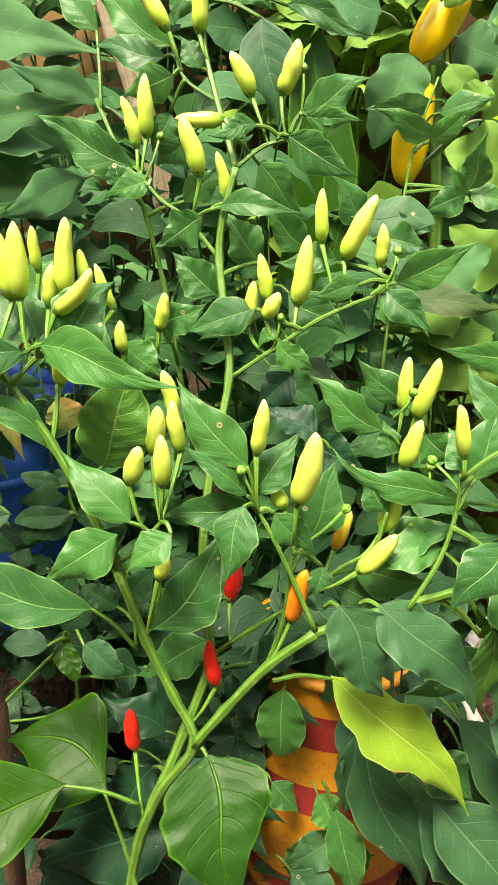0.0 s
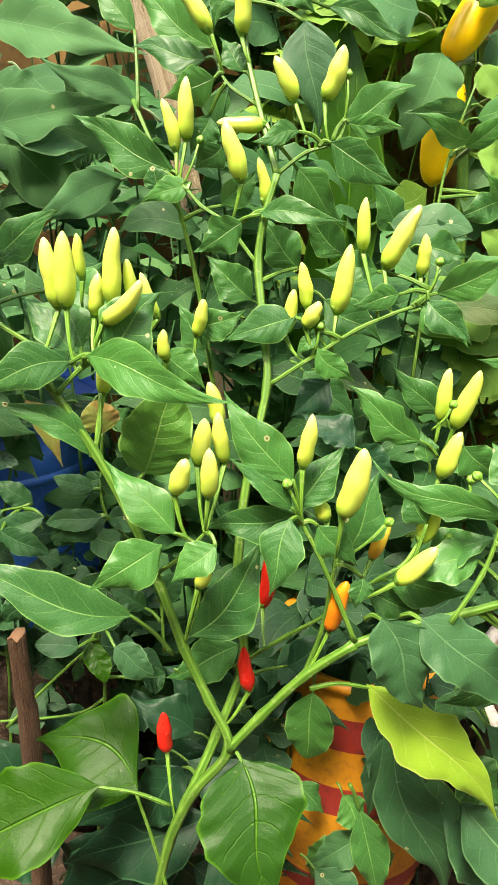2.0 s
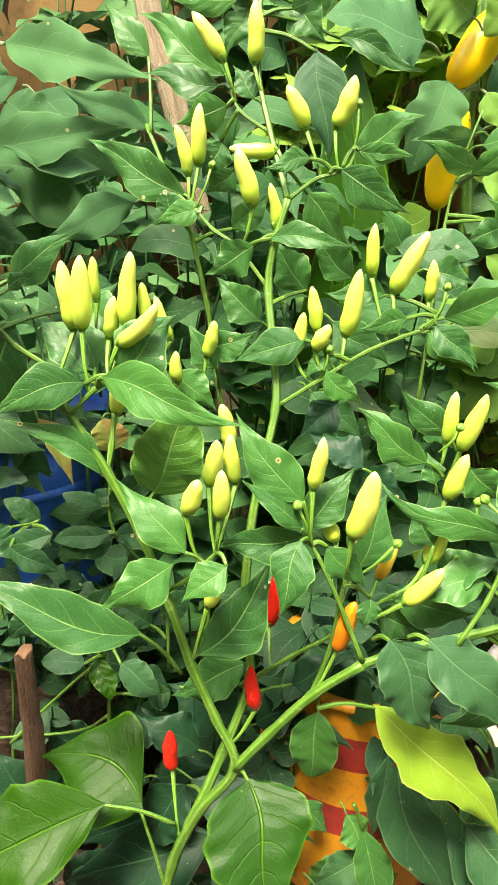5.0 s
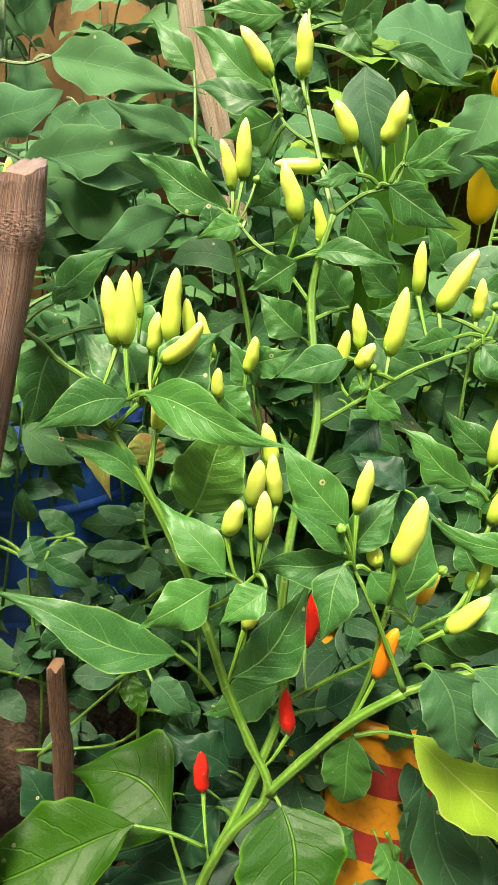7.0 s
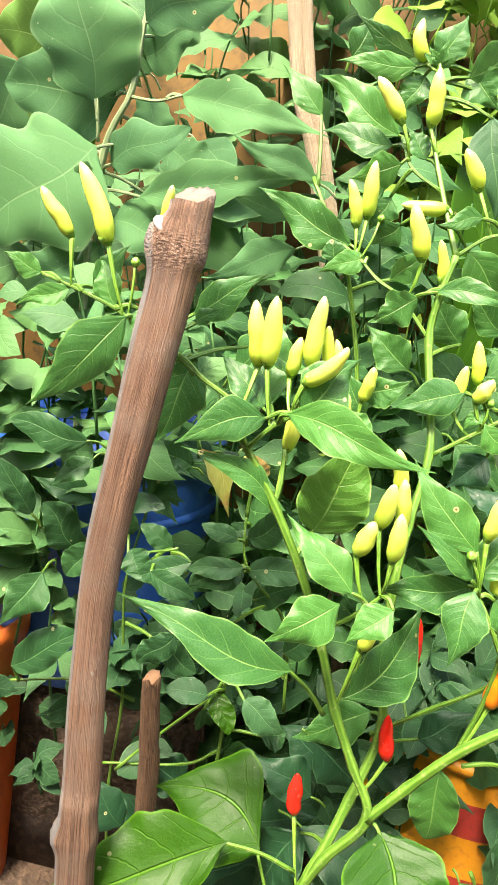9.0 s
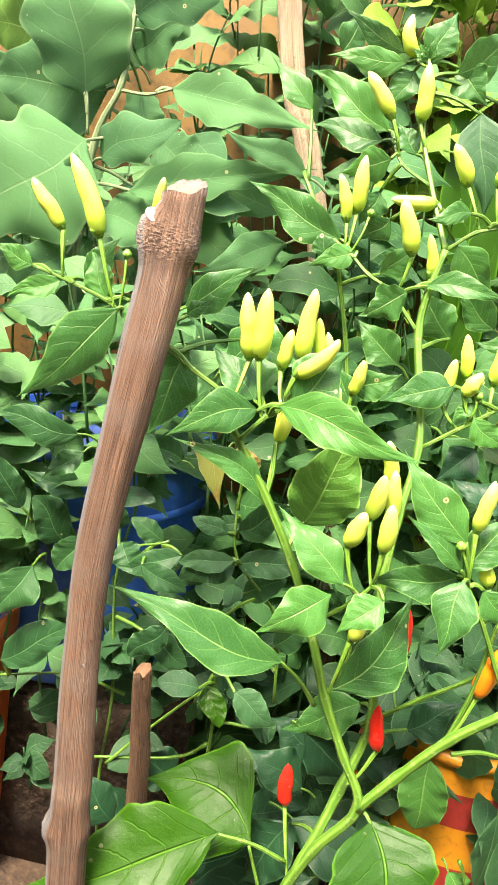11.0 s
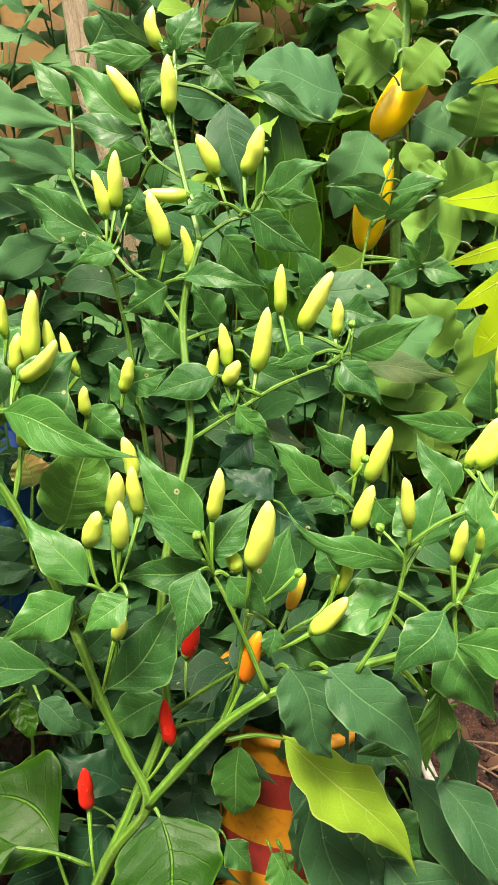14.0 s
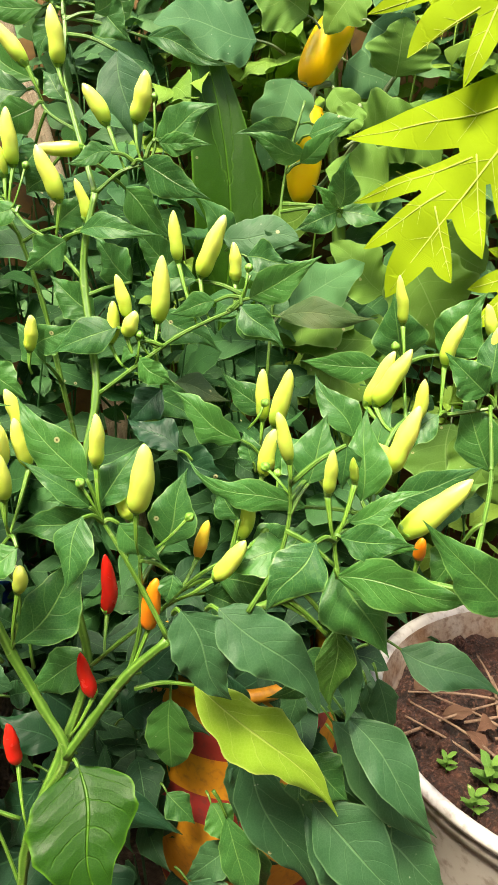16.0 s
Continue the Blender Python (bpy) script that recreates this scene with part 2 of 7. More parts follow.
white_mat = rough_material("weathered white pot", ((0.34, 0.32, 0.28), (0.25, 0.22, 0.18), (0.13, 0.095, 0.065)), 8.0, 0.6, 0.3, 0.002)
blue_print = rough_material("faded blue print", ((0.02, 0.05, 0.16), (0.03, 0.07, 0.2), (0.08, 0.10, 0.18)), 9.0, 0.6, 0.1, 0.001)
yellow_paint = rough_material("yellow pot paint", ((0.62, 0.27, 0.012), (0.54, 0.21, 0.012), (0.32, 0.13, 0.025)), 13.0, 0.5, 0.3, 0.0015)
red_paint = rough_material("dark red pot paint", ((0.32, 0.028, 0.02), (0.25, 0.022, 0.018), (0.14, 0.03, 0.025)), 13.0, 0.5, 0.3, 0.0015)
stone_mat = rough_material("stone", ((0.16, 0.13, 0.11), (0.24, 0.20, 0.17), (0.10, 0.085, 0.07)), 9.0, 0.9, 0.8, 0.006)
twig_brown = rough_material("dry twig", ((0.13, 0.075, 0.045), (0.22, 0.14, 0.09), (0.30, 0.22, 0.15)), 40.0)


def wood_material(name, dark, light, grey, greyed=0.0):
    """Split wood whose grain follows the length of the stake; one flank keeps its grey bark."""
    m, nt, bsdf = material(name)
    k = Net(nt)
    uv = nt.nodes.new("ShaderNodeTexCoord").outputs["UV"]
    u, v = k.uv()
    stretch = k.node("ShaderNodeMapping", Vector=uv, Scale=(64.0, 3.5, 1.0))
    fibre = k.noise(1.6, 6.0, stretch.outputs[0], 0.62)
    thin = k.node("ShaderNodeMapping", Vector=uv, Scale=(210.0, 22.0, 1.0))
    hair = k.noise(1.0, 4.0, thin.outputs[0], 0.6)
    crack = k.node("ShaderNodeMapping", Vector=uv, Scale=(44.0, 5.0, 1.0))
    split = k.band(k.noise(1.3, 5.0, crack.outputs[0], 0.65), 0.60, 0.72)
    colour = k.mix(k.band(fibre, 0.32, 0.68), dark, light)
    colour = k.mix(k.math("MULTIPLY", k.band(hair, 0.45, 0.8), 0.5), colour, grey)
    bark = k.math("MULTIPLY", k.math("SUBTRACT", 1.0, k.band(k.math("ABSOLUTE", k.math("SUBTRACT", u, 0.55)), 0.055, 0.075)), greyed)
    colour = k.mix(bark, colour, k.mix(hair, (0.15, 0.145, 0.14), (0.32, 0.31, 0.30)))
    colour = k.mix(k.math("MULTIPLY", split, 0.8), colour, (0.035, 0.018, 0.012))
    relief = k.math("SUBTRACT", k.math("ADD", fibre, hair), k.math("MULTIPLY", split, 1.4))
    if greyed:
        # torn fibres round the node near the head, grey weathering above it
        place = k.place()
        height = k.node("ShaderNodeSeparateXYZ", Vector=place).outputs[2]
        node = k.math("SUBTRACT", 1.0, k.band(k.math("ABSOLUTE", k.math("SUBTRACT", height, 0.953)), 0.002, 0.024))
        torn = k.node("ShaderNodeMapping", Vector=place, Rotation=(0.0, 0.7, 0.0), Scale=(260.0, 260.0, 620.0))
        rags = k.noise(1.0, 3.0, torn.outputs[0], 0.6)
        colour = k.mix(k.math("MULTIPLY", node, k.band(rags, 0.52, 0.60)), colour, (0.38, 0.26, 0.185))
        colour = k.mix(k.math("MULTIPLY", node, k.math("SUBTRACT", 1.0, k.band(rags, 0.36, 0.45))), colour, (0.10, 0.052, 0.033))
        stain = k.math("MULTIPLY", k.band(k.noise(26.0, 3.0, place), 0.42, 0.66), 0.42)
        colour = k.mix(stain, colour, (0.27, 0.20, 0.155))
        colour = k.mix(k.math("MULTIPLY", k.band(height, 0.988, 1.0), 0.85), colour, k.mix(rags, (0.07, 0.05, 0.042), (0.23, 0.185, 0.165)))
        relief = k.math("ADD", relief, k.math("MULTIPLY", k.math("MULTIPLY", node, rags), 2.2))
    k.put(bsdf.inputs["Base Color"], colour)
    bsdf.inputs["Roughness"].default_value = 0.85
    k.bump(bsdf, relief, 1.0, 0.005)
    return m


stake_wood = wood_material("split stake wood", (0.085, 0.042, 0.025), (0.34, 0.185, 0.108), (0.50, 0.36, 0.25), 1.0)
small_wood = wood_material("dark stake wood", (0.03, 0.014, 0.008), (0.36, 0.19, 0.09), (0.55, 0.36, 0.22))
pale_wood = wood_material("pale bamboo", (0.34, 0.24, 0.13), (0.62, 0.50, 0.32), (0.70, 0.62, 0.48))


# ---- building helpers ----
def finish(ob, mat, bm):
    bm.to_mesh(ob.data)
    bm.free()
    ob.data.materials.append(mat)
    for p in ob.data.polygons:
        p.use_smooth = True
    return ob


def part(name, bm, mat, parent=None, label=""):
    """Links a bmesh, given in world places, as one mesh object under a thing or part."""
    ob = new(name, bpy.data.meshes.new(name))
    finish(ob, mat, bm)
    if parent is not None:
        ob.parent = parent
        if parent.type == "EMPTY":
            ob.matrix_parent_inverse = Matrix.Translation(parent.location).inverted()
    return tagged(ob, label)


def thing(name, place, label, category, group="", kind=""):
    ob = new(name)
    ob.location = place
    ob.empty_display_size = 0.05
    return tagged(ob, label, category, group, kind)


def spline(points, steps=6):
    """A smooth run through a few points."""
    pts = [Vector(p) for p in points]
    pts = [pts[0] * 2 - pts[1]] + pts + [pts[-1] * 2 - pts[-2]]
    run = []
    for i in range(1, len(pts) - 2):
        a, b, c, d = pts[i - 1 : i + 3]
        for s in range(steps):
            t = s / steps
            run.append(0.5 * ((2 * b) + (c - a) * t + (2 * a - 5 * b + 4 * c - d) * t * t + (3 * b - a - 3 * c + d) * t**3))
    return run + [pts[-2]]


def tube(bm, run, radius, sides=8, close=True):
    """A tube along a run of places; radius(s) for s from 0 to 1, or radius(s, angle)."""
    uv = bm.loops.layers.uv.verify()
    n, rings = len(run), []
    across = None
    for i, p in enumerate(run):
        ahead = (run[min(i + 1, n - 1)] - run[max(i - 1, 0)]).normalized()
        if across is None:
            across = ahead.cross(Vector((0.0, -1.0, 0.12))).normalized()
        across = (across - ahead * across.dot(ahead)).normalized()
        other = ahead.cross(across)
        s = i / (n - 1)
        ring = []
        for j in range(sides):
            a = 2 * math.pi * j / sides
            ring.append(bm.verts.new(p + (across * math.cos(a) + other * math.sin(a)) * radius(s, a)))
        rings.append(ring)
    for i in range(n - 1):
        for j in range(sides):
            f = bm.faces.new((rings[i][j], rings[i][(j + 1) % sides], rings[i + 1][(j + 1) % sides], rings[i + 1][j]))
            for loop, (jj, ii) in zip(f.loops, ((j, i), (j + 1, i), (j + 1, i + 1), (j, i + 1))):
                loop[uv].uv = (jj / sides, ii / (n - 1))
    if close:
        bm.faces.new(rings[0][::-1])
        bm.faces.new(rings[-1])
    return rings


def branch(name, plant, points, r0, r1, mat=stem_green):
    bm = bmesh.new()
    seed = random.random() * 9
    knots = max(2, len(points) - 1)

    def radius(s, a):
        r = r0 + (r1 - r0) * s
        knot = abs((s * knots) % 1.0 - 0.5) * 2
        return r * (1 + 0.22 * max(0.0, knot - 0.8) / 0.2 + 0.07 * math.sin(5 * a) + 0.05 * math.sin(23 * s + seed))

    tube(bm, spline(points, 5), radius, 10)
    return part(name, bm, mat, plant)


def outline(style, v):
    """Half width of a leaf, of 1 at its widest, at v from its base to its tip."""
    if v <= 0 or v >= 1:
        return 0.0
    if style == "round":
        return math.sin(math.pi * v**0.85) ** 0.7
    if style == "strap":
        return min(1.0, 6 * v, 5 * (1 - v)) ** 0.7
    if style == "ovate":
        return math.sin(math.pi * v**0.62) ** 0.85 * (1.0 - 0.55 * max(0.0, v - 0.45))
    if style == "egg":
        return math.sin(math.pi * v**0.66) ** 0.85 * (1 + 0.13 * math.sin(v * 15.0 + 0.5))
    w = math.sin(math.pi * v**0.74) ** 1.25 * (1.04 - 0.80 * max(0.0, v - 0.38) ** 0.9)
    if style == "wavy":
        w *= 1 + 0.10 * math.sin(v * 19.0) + 0.04 * math.sin(v * 41.0)
    return w


def leaf_into(bm, base, tip, width, normal, arch=0.12, sway=0.0, style="", rows=12, cols=3, rnd=random):
    """A blade with a folded midrib, a drooping tip and a puckered, uneven margin."""
    uv = bm.loops.layers.uv.verify()
    base, tip, normal = Vector(base), Vector(tip), Vector(normal)
    along = tip - base
    length = along.length
    along /= length
    normal = (normal - along * normal.dot(along)).normalized()
    side = along.cross(normal)
    fold, ripple, phase = rnd.uniform(0.10, 0.40), rnd.uniform(0.03, 0.09), rnd.uniform(0, 6.3)
    droop, bend = rnd.uniform(0.0, 0.09), rnd.uniform(-0.05, 0.05)
    twist, beat, skew = rnd.uniform(-0.3, 0.3), rnd.uniform(8, 15), rnd.uniform(0.90, 1.10)
    rough = 0.025 if style in ("egg", "round") else 0.035
    grid = []
    for i in range(rows + 1):
        v = i / rows
        bow = 4 * v * (1 - v)
        mid = base + along * length * v + normal * (arch * bow * 0.55 - droop * v**3) * length + side * (sway * bow + bend * math.sin(6.28 * v)) * length
        w = width / 2 * outline(style, v) + width * 0.006
        row = []
        for j in range(-cols, cols + 1):
            u = j / cols
            uu = abs(u)
            flank = 1.9 if u > 0 else 0.0
            edge = skew if u > 0 else 2 - skew
            lift = fold * uu**1.3 * w + twist * u * w * v
            lift += ripple * width * uu**2 * bow**0.5 * (math.sin(beat * v + phase + flank) + 0.45 * math.sin(beat * 2.6 * v + 2 * phase + flank))
            jag = 1 + rough * uu**3 * (math.sin(beat * 2.3 * v + phase * 2 + flank) + 0.3 * math.sin(beat * 4.1 * v + phase * 3 + 2 * flank))
            row.append(bm.verts.new(mid + side * u * w * jag * edge + normal * lift - normal * 0.10 * width * uu**3 * bow + along * (0.05 * width * uu**2 * (1 - v))))
        grid.append(row)
    for i in range(rows):
        for j in range(2 * cols):
            f = bm.faces.new((grid[i][j], grid[i][j + 1], grid[i + 1][j + 1], grid[i + 1][j]))
            for loop, (jj, ii) in zip(f.loops, ((j, i), (j + 1, i), (j + 1, i + 1), (j, i + 1))):
                loop[uv].uv = (jj / (2 * cols), ii / rows)


def leaf(plant, base, tip, width, normal, arch=0.12, sway=0.0, style="", mat=leaf_green, stalk=None):
    bm = bmesh.new()
    rnd = random.Random(hash(tuple(round(c * 1e4) for c in (*base, *tip))))
    leaf_into(bm, base, tip, width, normal, arch, sway, style, 32, 5, rnd)
    ob = part("leaf", bm, mat, plant)
    if mat is leaf_yellow:
        tagged(ob, "yellow-green ageing leaf with small holes")
    if mat is leaf_sick:
        tagged(ob, "withered yellow leaf with brown edges")
    b, t = Vector(base), Vector(tip)
    end = Vector(stalk) if stalk else b - (t - b).normalized() * min(0.028, 0.22 * (t - b).length) - Vector((0, -0.006, 0.004))
    bm = bmesh.new()
    tube(bm, spline([end, (end + b) / 2 + Vector((0, 0, 0.003)), b + (t - b) * 0.03], 4), lambda s, a: (0.0021 - 0.0007 * s) * (1.25 if stalk else 0.85), 6)
    part("leaf_stalk", bm, stem_grey if mat in (leaf_egg, leaf_egg_light) else stem_green, ob)
    return ob


def pepper(plant, base, tip, width, node, bend=0.0, mat=pepper_yellow):
    base, tip, node = Vector(base), Vector(tip), Vector(node)
    along = tip - base
    length = along.length
    along /= length
    side = along.cross(Vector((0.3, -1, 0.1))).normalized()
    up = side.cross(along)
    bm = bmesh.new()
    rnd = random.Random(hash((round(base.x * 1e4), round(base.z * 1e4))))
    wave, phase, kink = rnd.uniform(0.02, 0.06), rnd.uniform(0, 6.3), rnd.uniform(-0.03, 0.03)
    full, blunt = rnd.uniform(0.34, 0.50), rnd.uniform(0.26, 0.42)

    def size(s, a):
        shoulder = math.sin(min(1.0, s / 0.22) * math.pi / 2) ** 0.8
        taper = 1.0 if s < full else max(0.0, 1 - ((s - full) / (1 - full)) ** 1.7)
        end = math.sqrt(max(0.0, 1 - (max(0.0, s - 0.84) / 0.16) ** 2))
        lump = 1 + wave * math.sin(13 * s + phase + 1.2 * math.sin(a + phase)) + 0.03 * math.sin(3 * a + phase)
        return width / 2 * 0.91 * (0.66 + 0.34 * shoulder) * (blunt + (1 - blunt) * taper) * max(0.05, end) * lump

    stops = [i / 18 for i in range(16)] + [0.87, 0.91, 0.945, 0.97, 0.985, 0.996]
    run = [base + along * length * s + side * (bend * length * 4 * s * (1 - s) * 0.8 + kink * length * math.sin(5 * s)) + up * 0.04 * length * s * (1 - s) for s in stops]
    tube(bm, run, lambda s, a: size(stops[round(s * (len(stops) - 1))], a), 14)
    ob = part("pepper", bm, mat, plant, {pepper_red: "ripe glossy red chili pepper", pepper_orange: "orange half-ripe chili pepper", pepper_green: "small unripe green pepper", pepper_turning: "yellow pepper turning orange"}.get(mat, ""))
    bm = bmesh.new()
    start = (run[0] - node).normalized()
    neck = base - along * 0.0035
    cap = [neck - along * 0.001, neck + along * 0.002, base + along * 0.0022, base + along * 0.0055]
    tube(bm, cap, lambda s, a: (0.0026 + (width * 0.37 - 0.0026) * min(1.0, s * 1.25) ** 0.8) * (1 + (0.06 * math.cos(5 * a) if s > 0.9 else 0)), 14)
    part("calyx", bm, calyx_green, ob)
    bm = bmesh.new()
    middle = (neck + node) / 2 + Vector((0, -0.004, 0)) - along * 0.003
    tube(bm, spline([node, middle, neck], 6), lambda s, a: 0.0013 + 0.0015 * s**2, 8)
    part("stalk", bm, calyx_green, ob)
    return ob


def bud(plant, place, node):
    place, node = Vector(place), Vector(node)
    bm = bmesh.new()
    up = (place - node).normalized()
    tube(bm, [place + up * 0.009 * (s / 6 - 0.5) for s in range(7)], lambda s, a: 0.0012 + 0.0034 * math.sin(math.pi * min(1, s * 0.95 + 0.04)), 8)
    ob = part("bud", bm, calyx_green, plant, "small green flower bud")
    bm = bmesh.new()
    tube(bm, spline([node, (node + place) / 2 + Vector((0.002, -0.003, 0)), place - up * 0.004], 4), lambda s, a: 0.0011 + 0.0004 * s, 6)
    part("stalk", bm, calyx_green, ob)


def eggplant_fruit(plant, base, tip, width):
    base, tip = Vector(base), Vector(tip)
    along = tip - base
    length = along.length
    along /= length
    bm = bmesh.new()
    run = [base + along * length * i / 22 for i in range(23)]
    tube(bm, run, lambda s, a: width / 2 * (max(0.0, 1 - abs(2 * (0.08 + s * 0.92) ** 0.85 - 1) ** 2.8)) ** 0.52 * (1 + 0.015 * math.sin(3 * a + 7 * s)) + 0.0005, 24)
    ob = part("eggplant_fruit", bm, egg_yellow, plant, "ripe glossy yellow eggplant fruit")
    bm = bmesh.new()
    tube(bm, [base - along * 0.012, base - along * 0.003, base + along * 0.004, base + along * 0.014], lambda s, a: (0.005 + s * width * 0.30) * (1 + s * 0.25 * math.cos(5 * a)), 20)
    part("calyx", bm, stem_grey, ob)
    bm = bmesh.new()
    tube(bm, spline([base - along * 0.005, base - along * 0.03 + Vector((0.006, 0.01, 0)), base + Vector((0.03, 0.04, 0.04))], 5), lambda s, a: 0.005, 8)
    part("stalk", bm, stem_grey, ob)


def lathe(bm, centre, profile, sides=48, wobble=0.0):
    """A turned form: profile rows of radius and height above the centre."""
    uv = bm.loops.layers.uv.verify()
    rings = []
    for r, z in profile:
        ring = []
        for j in range(sides):
            a = 2 * math.pi * j / sides
            rr = r * (1 + wobble * math.sin(3 * a + 9 * z))
            ring.append(bm.verts.new(Vector(centre) + Vector((rr * math.cos(a), rr * math.sin(a), z))))
        rings.append(ring)
    for i in range(len(rings) - 1):
        for j in range(sides):
            f = bm.faces.new((rings[i][j], rings[i][(j + 1) % sides], rings[i + 1][(j + 1) % sides], rings[i + 1][j]))
            for loop, (jj, ii) in zip(f.loops, ((j, i), (j + 1, i), (j + 1, i + 1), (j, i + 1))):
                loop[uv].uv = (jj / sides, ii / (len(rings) - 1))
    return rings


def box(bm, x0, y0, z0, x1, y1, z1):
    v = [bm.verts.new((x, y, z)) for x in (x0, x1) for y in (y0, y1) for z in (z0, z1)]
    for f in ((0, 1, 3, 2), (4, 6, 7, 5), (0, 4, 5, 1), (2, 3, 7, 6), (0, 2, 6, 4), (1, 5, 7, 3)):
        bm.faces.new([v[i] for i in f])


# ---- ground, wall and unseen light-blocking walls ----
GROUND = -0.08
bm = bmesh.new()
xs = [-150, -40, -10, -4] + [-2 + 0.1 * i for i in range(41)] + [4, 10, 40, 150]
ys = [-150, -40, -10, -3, -1] + [-0.5 + 0.08 * i for i in range(34)] + [4, 10, 40, 150]
rows = [[bm.verts.new((x, y, GROUND + (0.022 * noise.noise((x * 4, y * 4, 0)) + 0.012 * noise.noise((x * 15, y * 15, 3)) if abs(x) < 3 and abs(y) < 3 else 0))) for x in xs] for y in ys]
for i in range(len(ys) - 1):
    for j in range(len(xs) - 1):
        bm.faces.new((rows[i][j], rows[i][j + 1], rows[i + 1][j + 1], rows[i + 1][j]))
tagged(part("ground", bm, soil_mat), "bare brown garden soil with crumbs and dips", "ground", kind="structure")

bm = bmesh.new()
box(bm, -3.0, 1.75, -0.2, 3.0, 1.93, 2.3)
tagged(part("wall_back", bm, plaster), "stained ochre plastered garden wall", "wall", kind="structure")

# added walls out of view: they cut low sky light and deepen the gaps
for name, corners in (("blocking_wall_front", (-2.6, -1.55, -0.2, 3.0, -1.4, 2.7)), ("blocking_wall_left", (-2.6, -1.4, -0.2, -2.45, 1.75, 2.5)), ("blocking_wall_right", (2.85, -1.4, -0.2, 3.0, 1.75, 2.5))):
    bm = bmesh.new()
    box(bm, *corners)
    tagged(part(name, bm, plaster), "unseen plain ochre wall added to block low sky light", "wall", kind="structure")

# ---- the pepper plant ----
chili = thing("chili_plant", (-0.10, 0.72, GROUND), "tall green chili plant laden with pale yellow peppers", "chili plant")
# main stems and branches
branch('stem', chili, [(-0.105, 0.730, GROUND - 0.02), (-0.092, 0.724, 0.05), (-0.071, 0.723, 0.161), (-0.047, 0.723, 0.296), (-0.029, 0.723, 0.353), (-0.001, 0.753, 0.423), (0.021, 0.780, 0.496), (0.011, 0.793, 0.568), (0.011, 0.813, 0.642), (0.017, 0.833, 0.704), (0.028, 0.862, 0.773), (0.021, 0.883, 0.827), (0.011, 0.906, 0.888), (0.014, 0.913, 0.930), (0.025, 0.923, 0.976)], 0.0061, 0.0037)
branch('stem', chili, [(0.025, 0.923, 0.976), (0.010, 0.943, 1.017), (-0.006, 0.963, 1.064), (-0.016, 0.978, 1.102), (-0.015, 0.993, 1.141), (-0.022, 1.013, 1.179)], 0.0033, 0.0020)
branch('branch', chili, [(-0.047, 0.723, 0.296), (-0.020, 0.718, 0.375), (0.015, 0.714, 0.441), (-0.007, 0.721, 0.492), (-0.033, 0.725, 0.549), (-0.055, 0.726, 0.614), (-0.082, 0.731, 0.679), (-0.115, 0.738, 0.738), (-0.138, 0.738, 0.775), (-0.153, 0.735, 0.800)], 0.0052, 0.0036)
branch('branch', chili, [(0.015, 0.714, 0.441), (0.046, 0.713, 0.487), (0.084, 0.707, 0.543), (0.126, 0.702, 0.586)], 0.0050, 0.0043)
branch('branch', chili, [(0.122, 0.702, 0.584), (0.167, 0.713, 0.600), (0.218, 0.708, 0.623), (0.276, 0.698, 0.653), (0.331, 0.683, 0.662), (0.378, 0.668, 0.661), (0.405, 0.653, 0.649)], 0.0040, 0.0030)
branch('branch', chili, [(0.028, 0.862, 0.773), (0.077, 0.868, 0.808), (0.115, 0.873, 0.834), (0.148, 0.878, 0.850), (0.178, 0.880, 0.865), (0.190, 0.883, 0.895)], 0.0025, 0.0016)
branch('twig', chili, [(0.025, 0.923, 0.976), (0.052, 0.928, 0.997), (0.086, 0.933, 1.013), (0.089, 0.938, 1.066)], 0.0023, 0.0013)
branch('twig', chili, [(0.011, 0.906, 0.888), (-0.025, 0.918, 0.927), (-0.052, 0.928, 0.943), (-0.074, 0.943, 0.962), (-0.103, 0.958, 0.981)], 0.0024, 0.0016)
branch('branch', chili, [(-0.024, 0.953, 0.659), (-0.052, 0.973, 0.795), (-0.063, 0.978, 0.855), (-0.081, 0.978, 0.926), (-0.091, 0.973, 0.954), (-0.143, 1.013, 1.049)], 0.0032, 0.0022)
branch('twig', chili, [(0.002, 0.953, 1.040), (-0.033, 0.963, 1.062), (-0.049, 0.978, 1.094)], 0.0019, 0.0013)
branch('twig', chili, [(-0.153, 0.735, 0.800), (-0.163, 0.743, 0.826), (-0.196, 0.748, 0.845), (-0.213, 0.753, 0.858), (-0.253, 0.763, 0.879)], 0.0024, 0.0019)
branch('twig', chili, [(-0.205, 0.758, 0.845), (-0.224, 0.763, 0.859), (-0.255, 0.765, 0.874), (-0.286, 0.765, 0.894), (-0.330, 0.763, 0.910), (-0.358, 0.763, 0.918)], 0.0022, 0.0013)
branch('twig', chili, [(-0.145, 0.735, 0.791), (-0.128, 0.738, 0.810), (-0.113, 0.738, 0.822), (-0.104, 0.741, 0.839)], 0.0023, 0.0016)
branch('branch', chili, [(-0.116, 0.741, 0.736), (-0.113, 0.748, 0.758), (-0.114, 0.758, 0.787)], 0.0026, 0.0019)
branch('twig', chili, [(-0.033, 0.725, 0.549), (-0.019, 0.723, 0.597), (-0.017, 0.723, 0.621)], 0.0017, 0.0013)
branch('twig', chili, [(-0.060, 0.723, 0.627), (-0.036, 0.713, 0.651), (-0.020, 0.703, 0.673), (-0.008, 0.703, 0.688)], 0.0023, 0.0016)
branch('twig', chili, [(0.125, 0.702, 0.589), (0.106, 0.705, 0.631), (0.086, 0.708, 0.672), (0.069, 0.713, 0.700)], 0.0025, 0.0017)
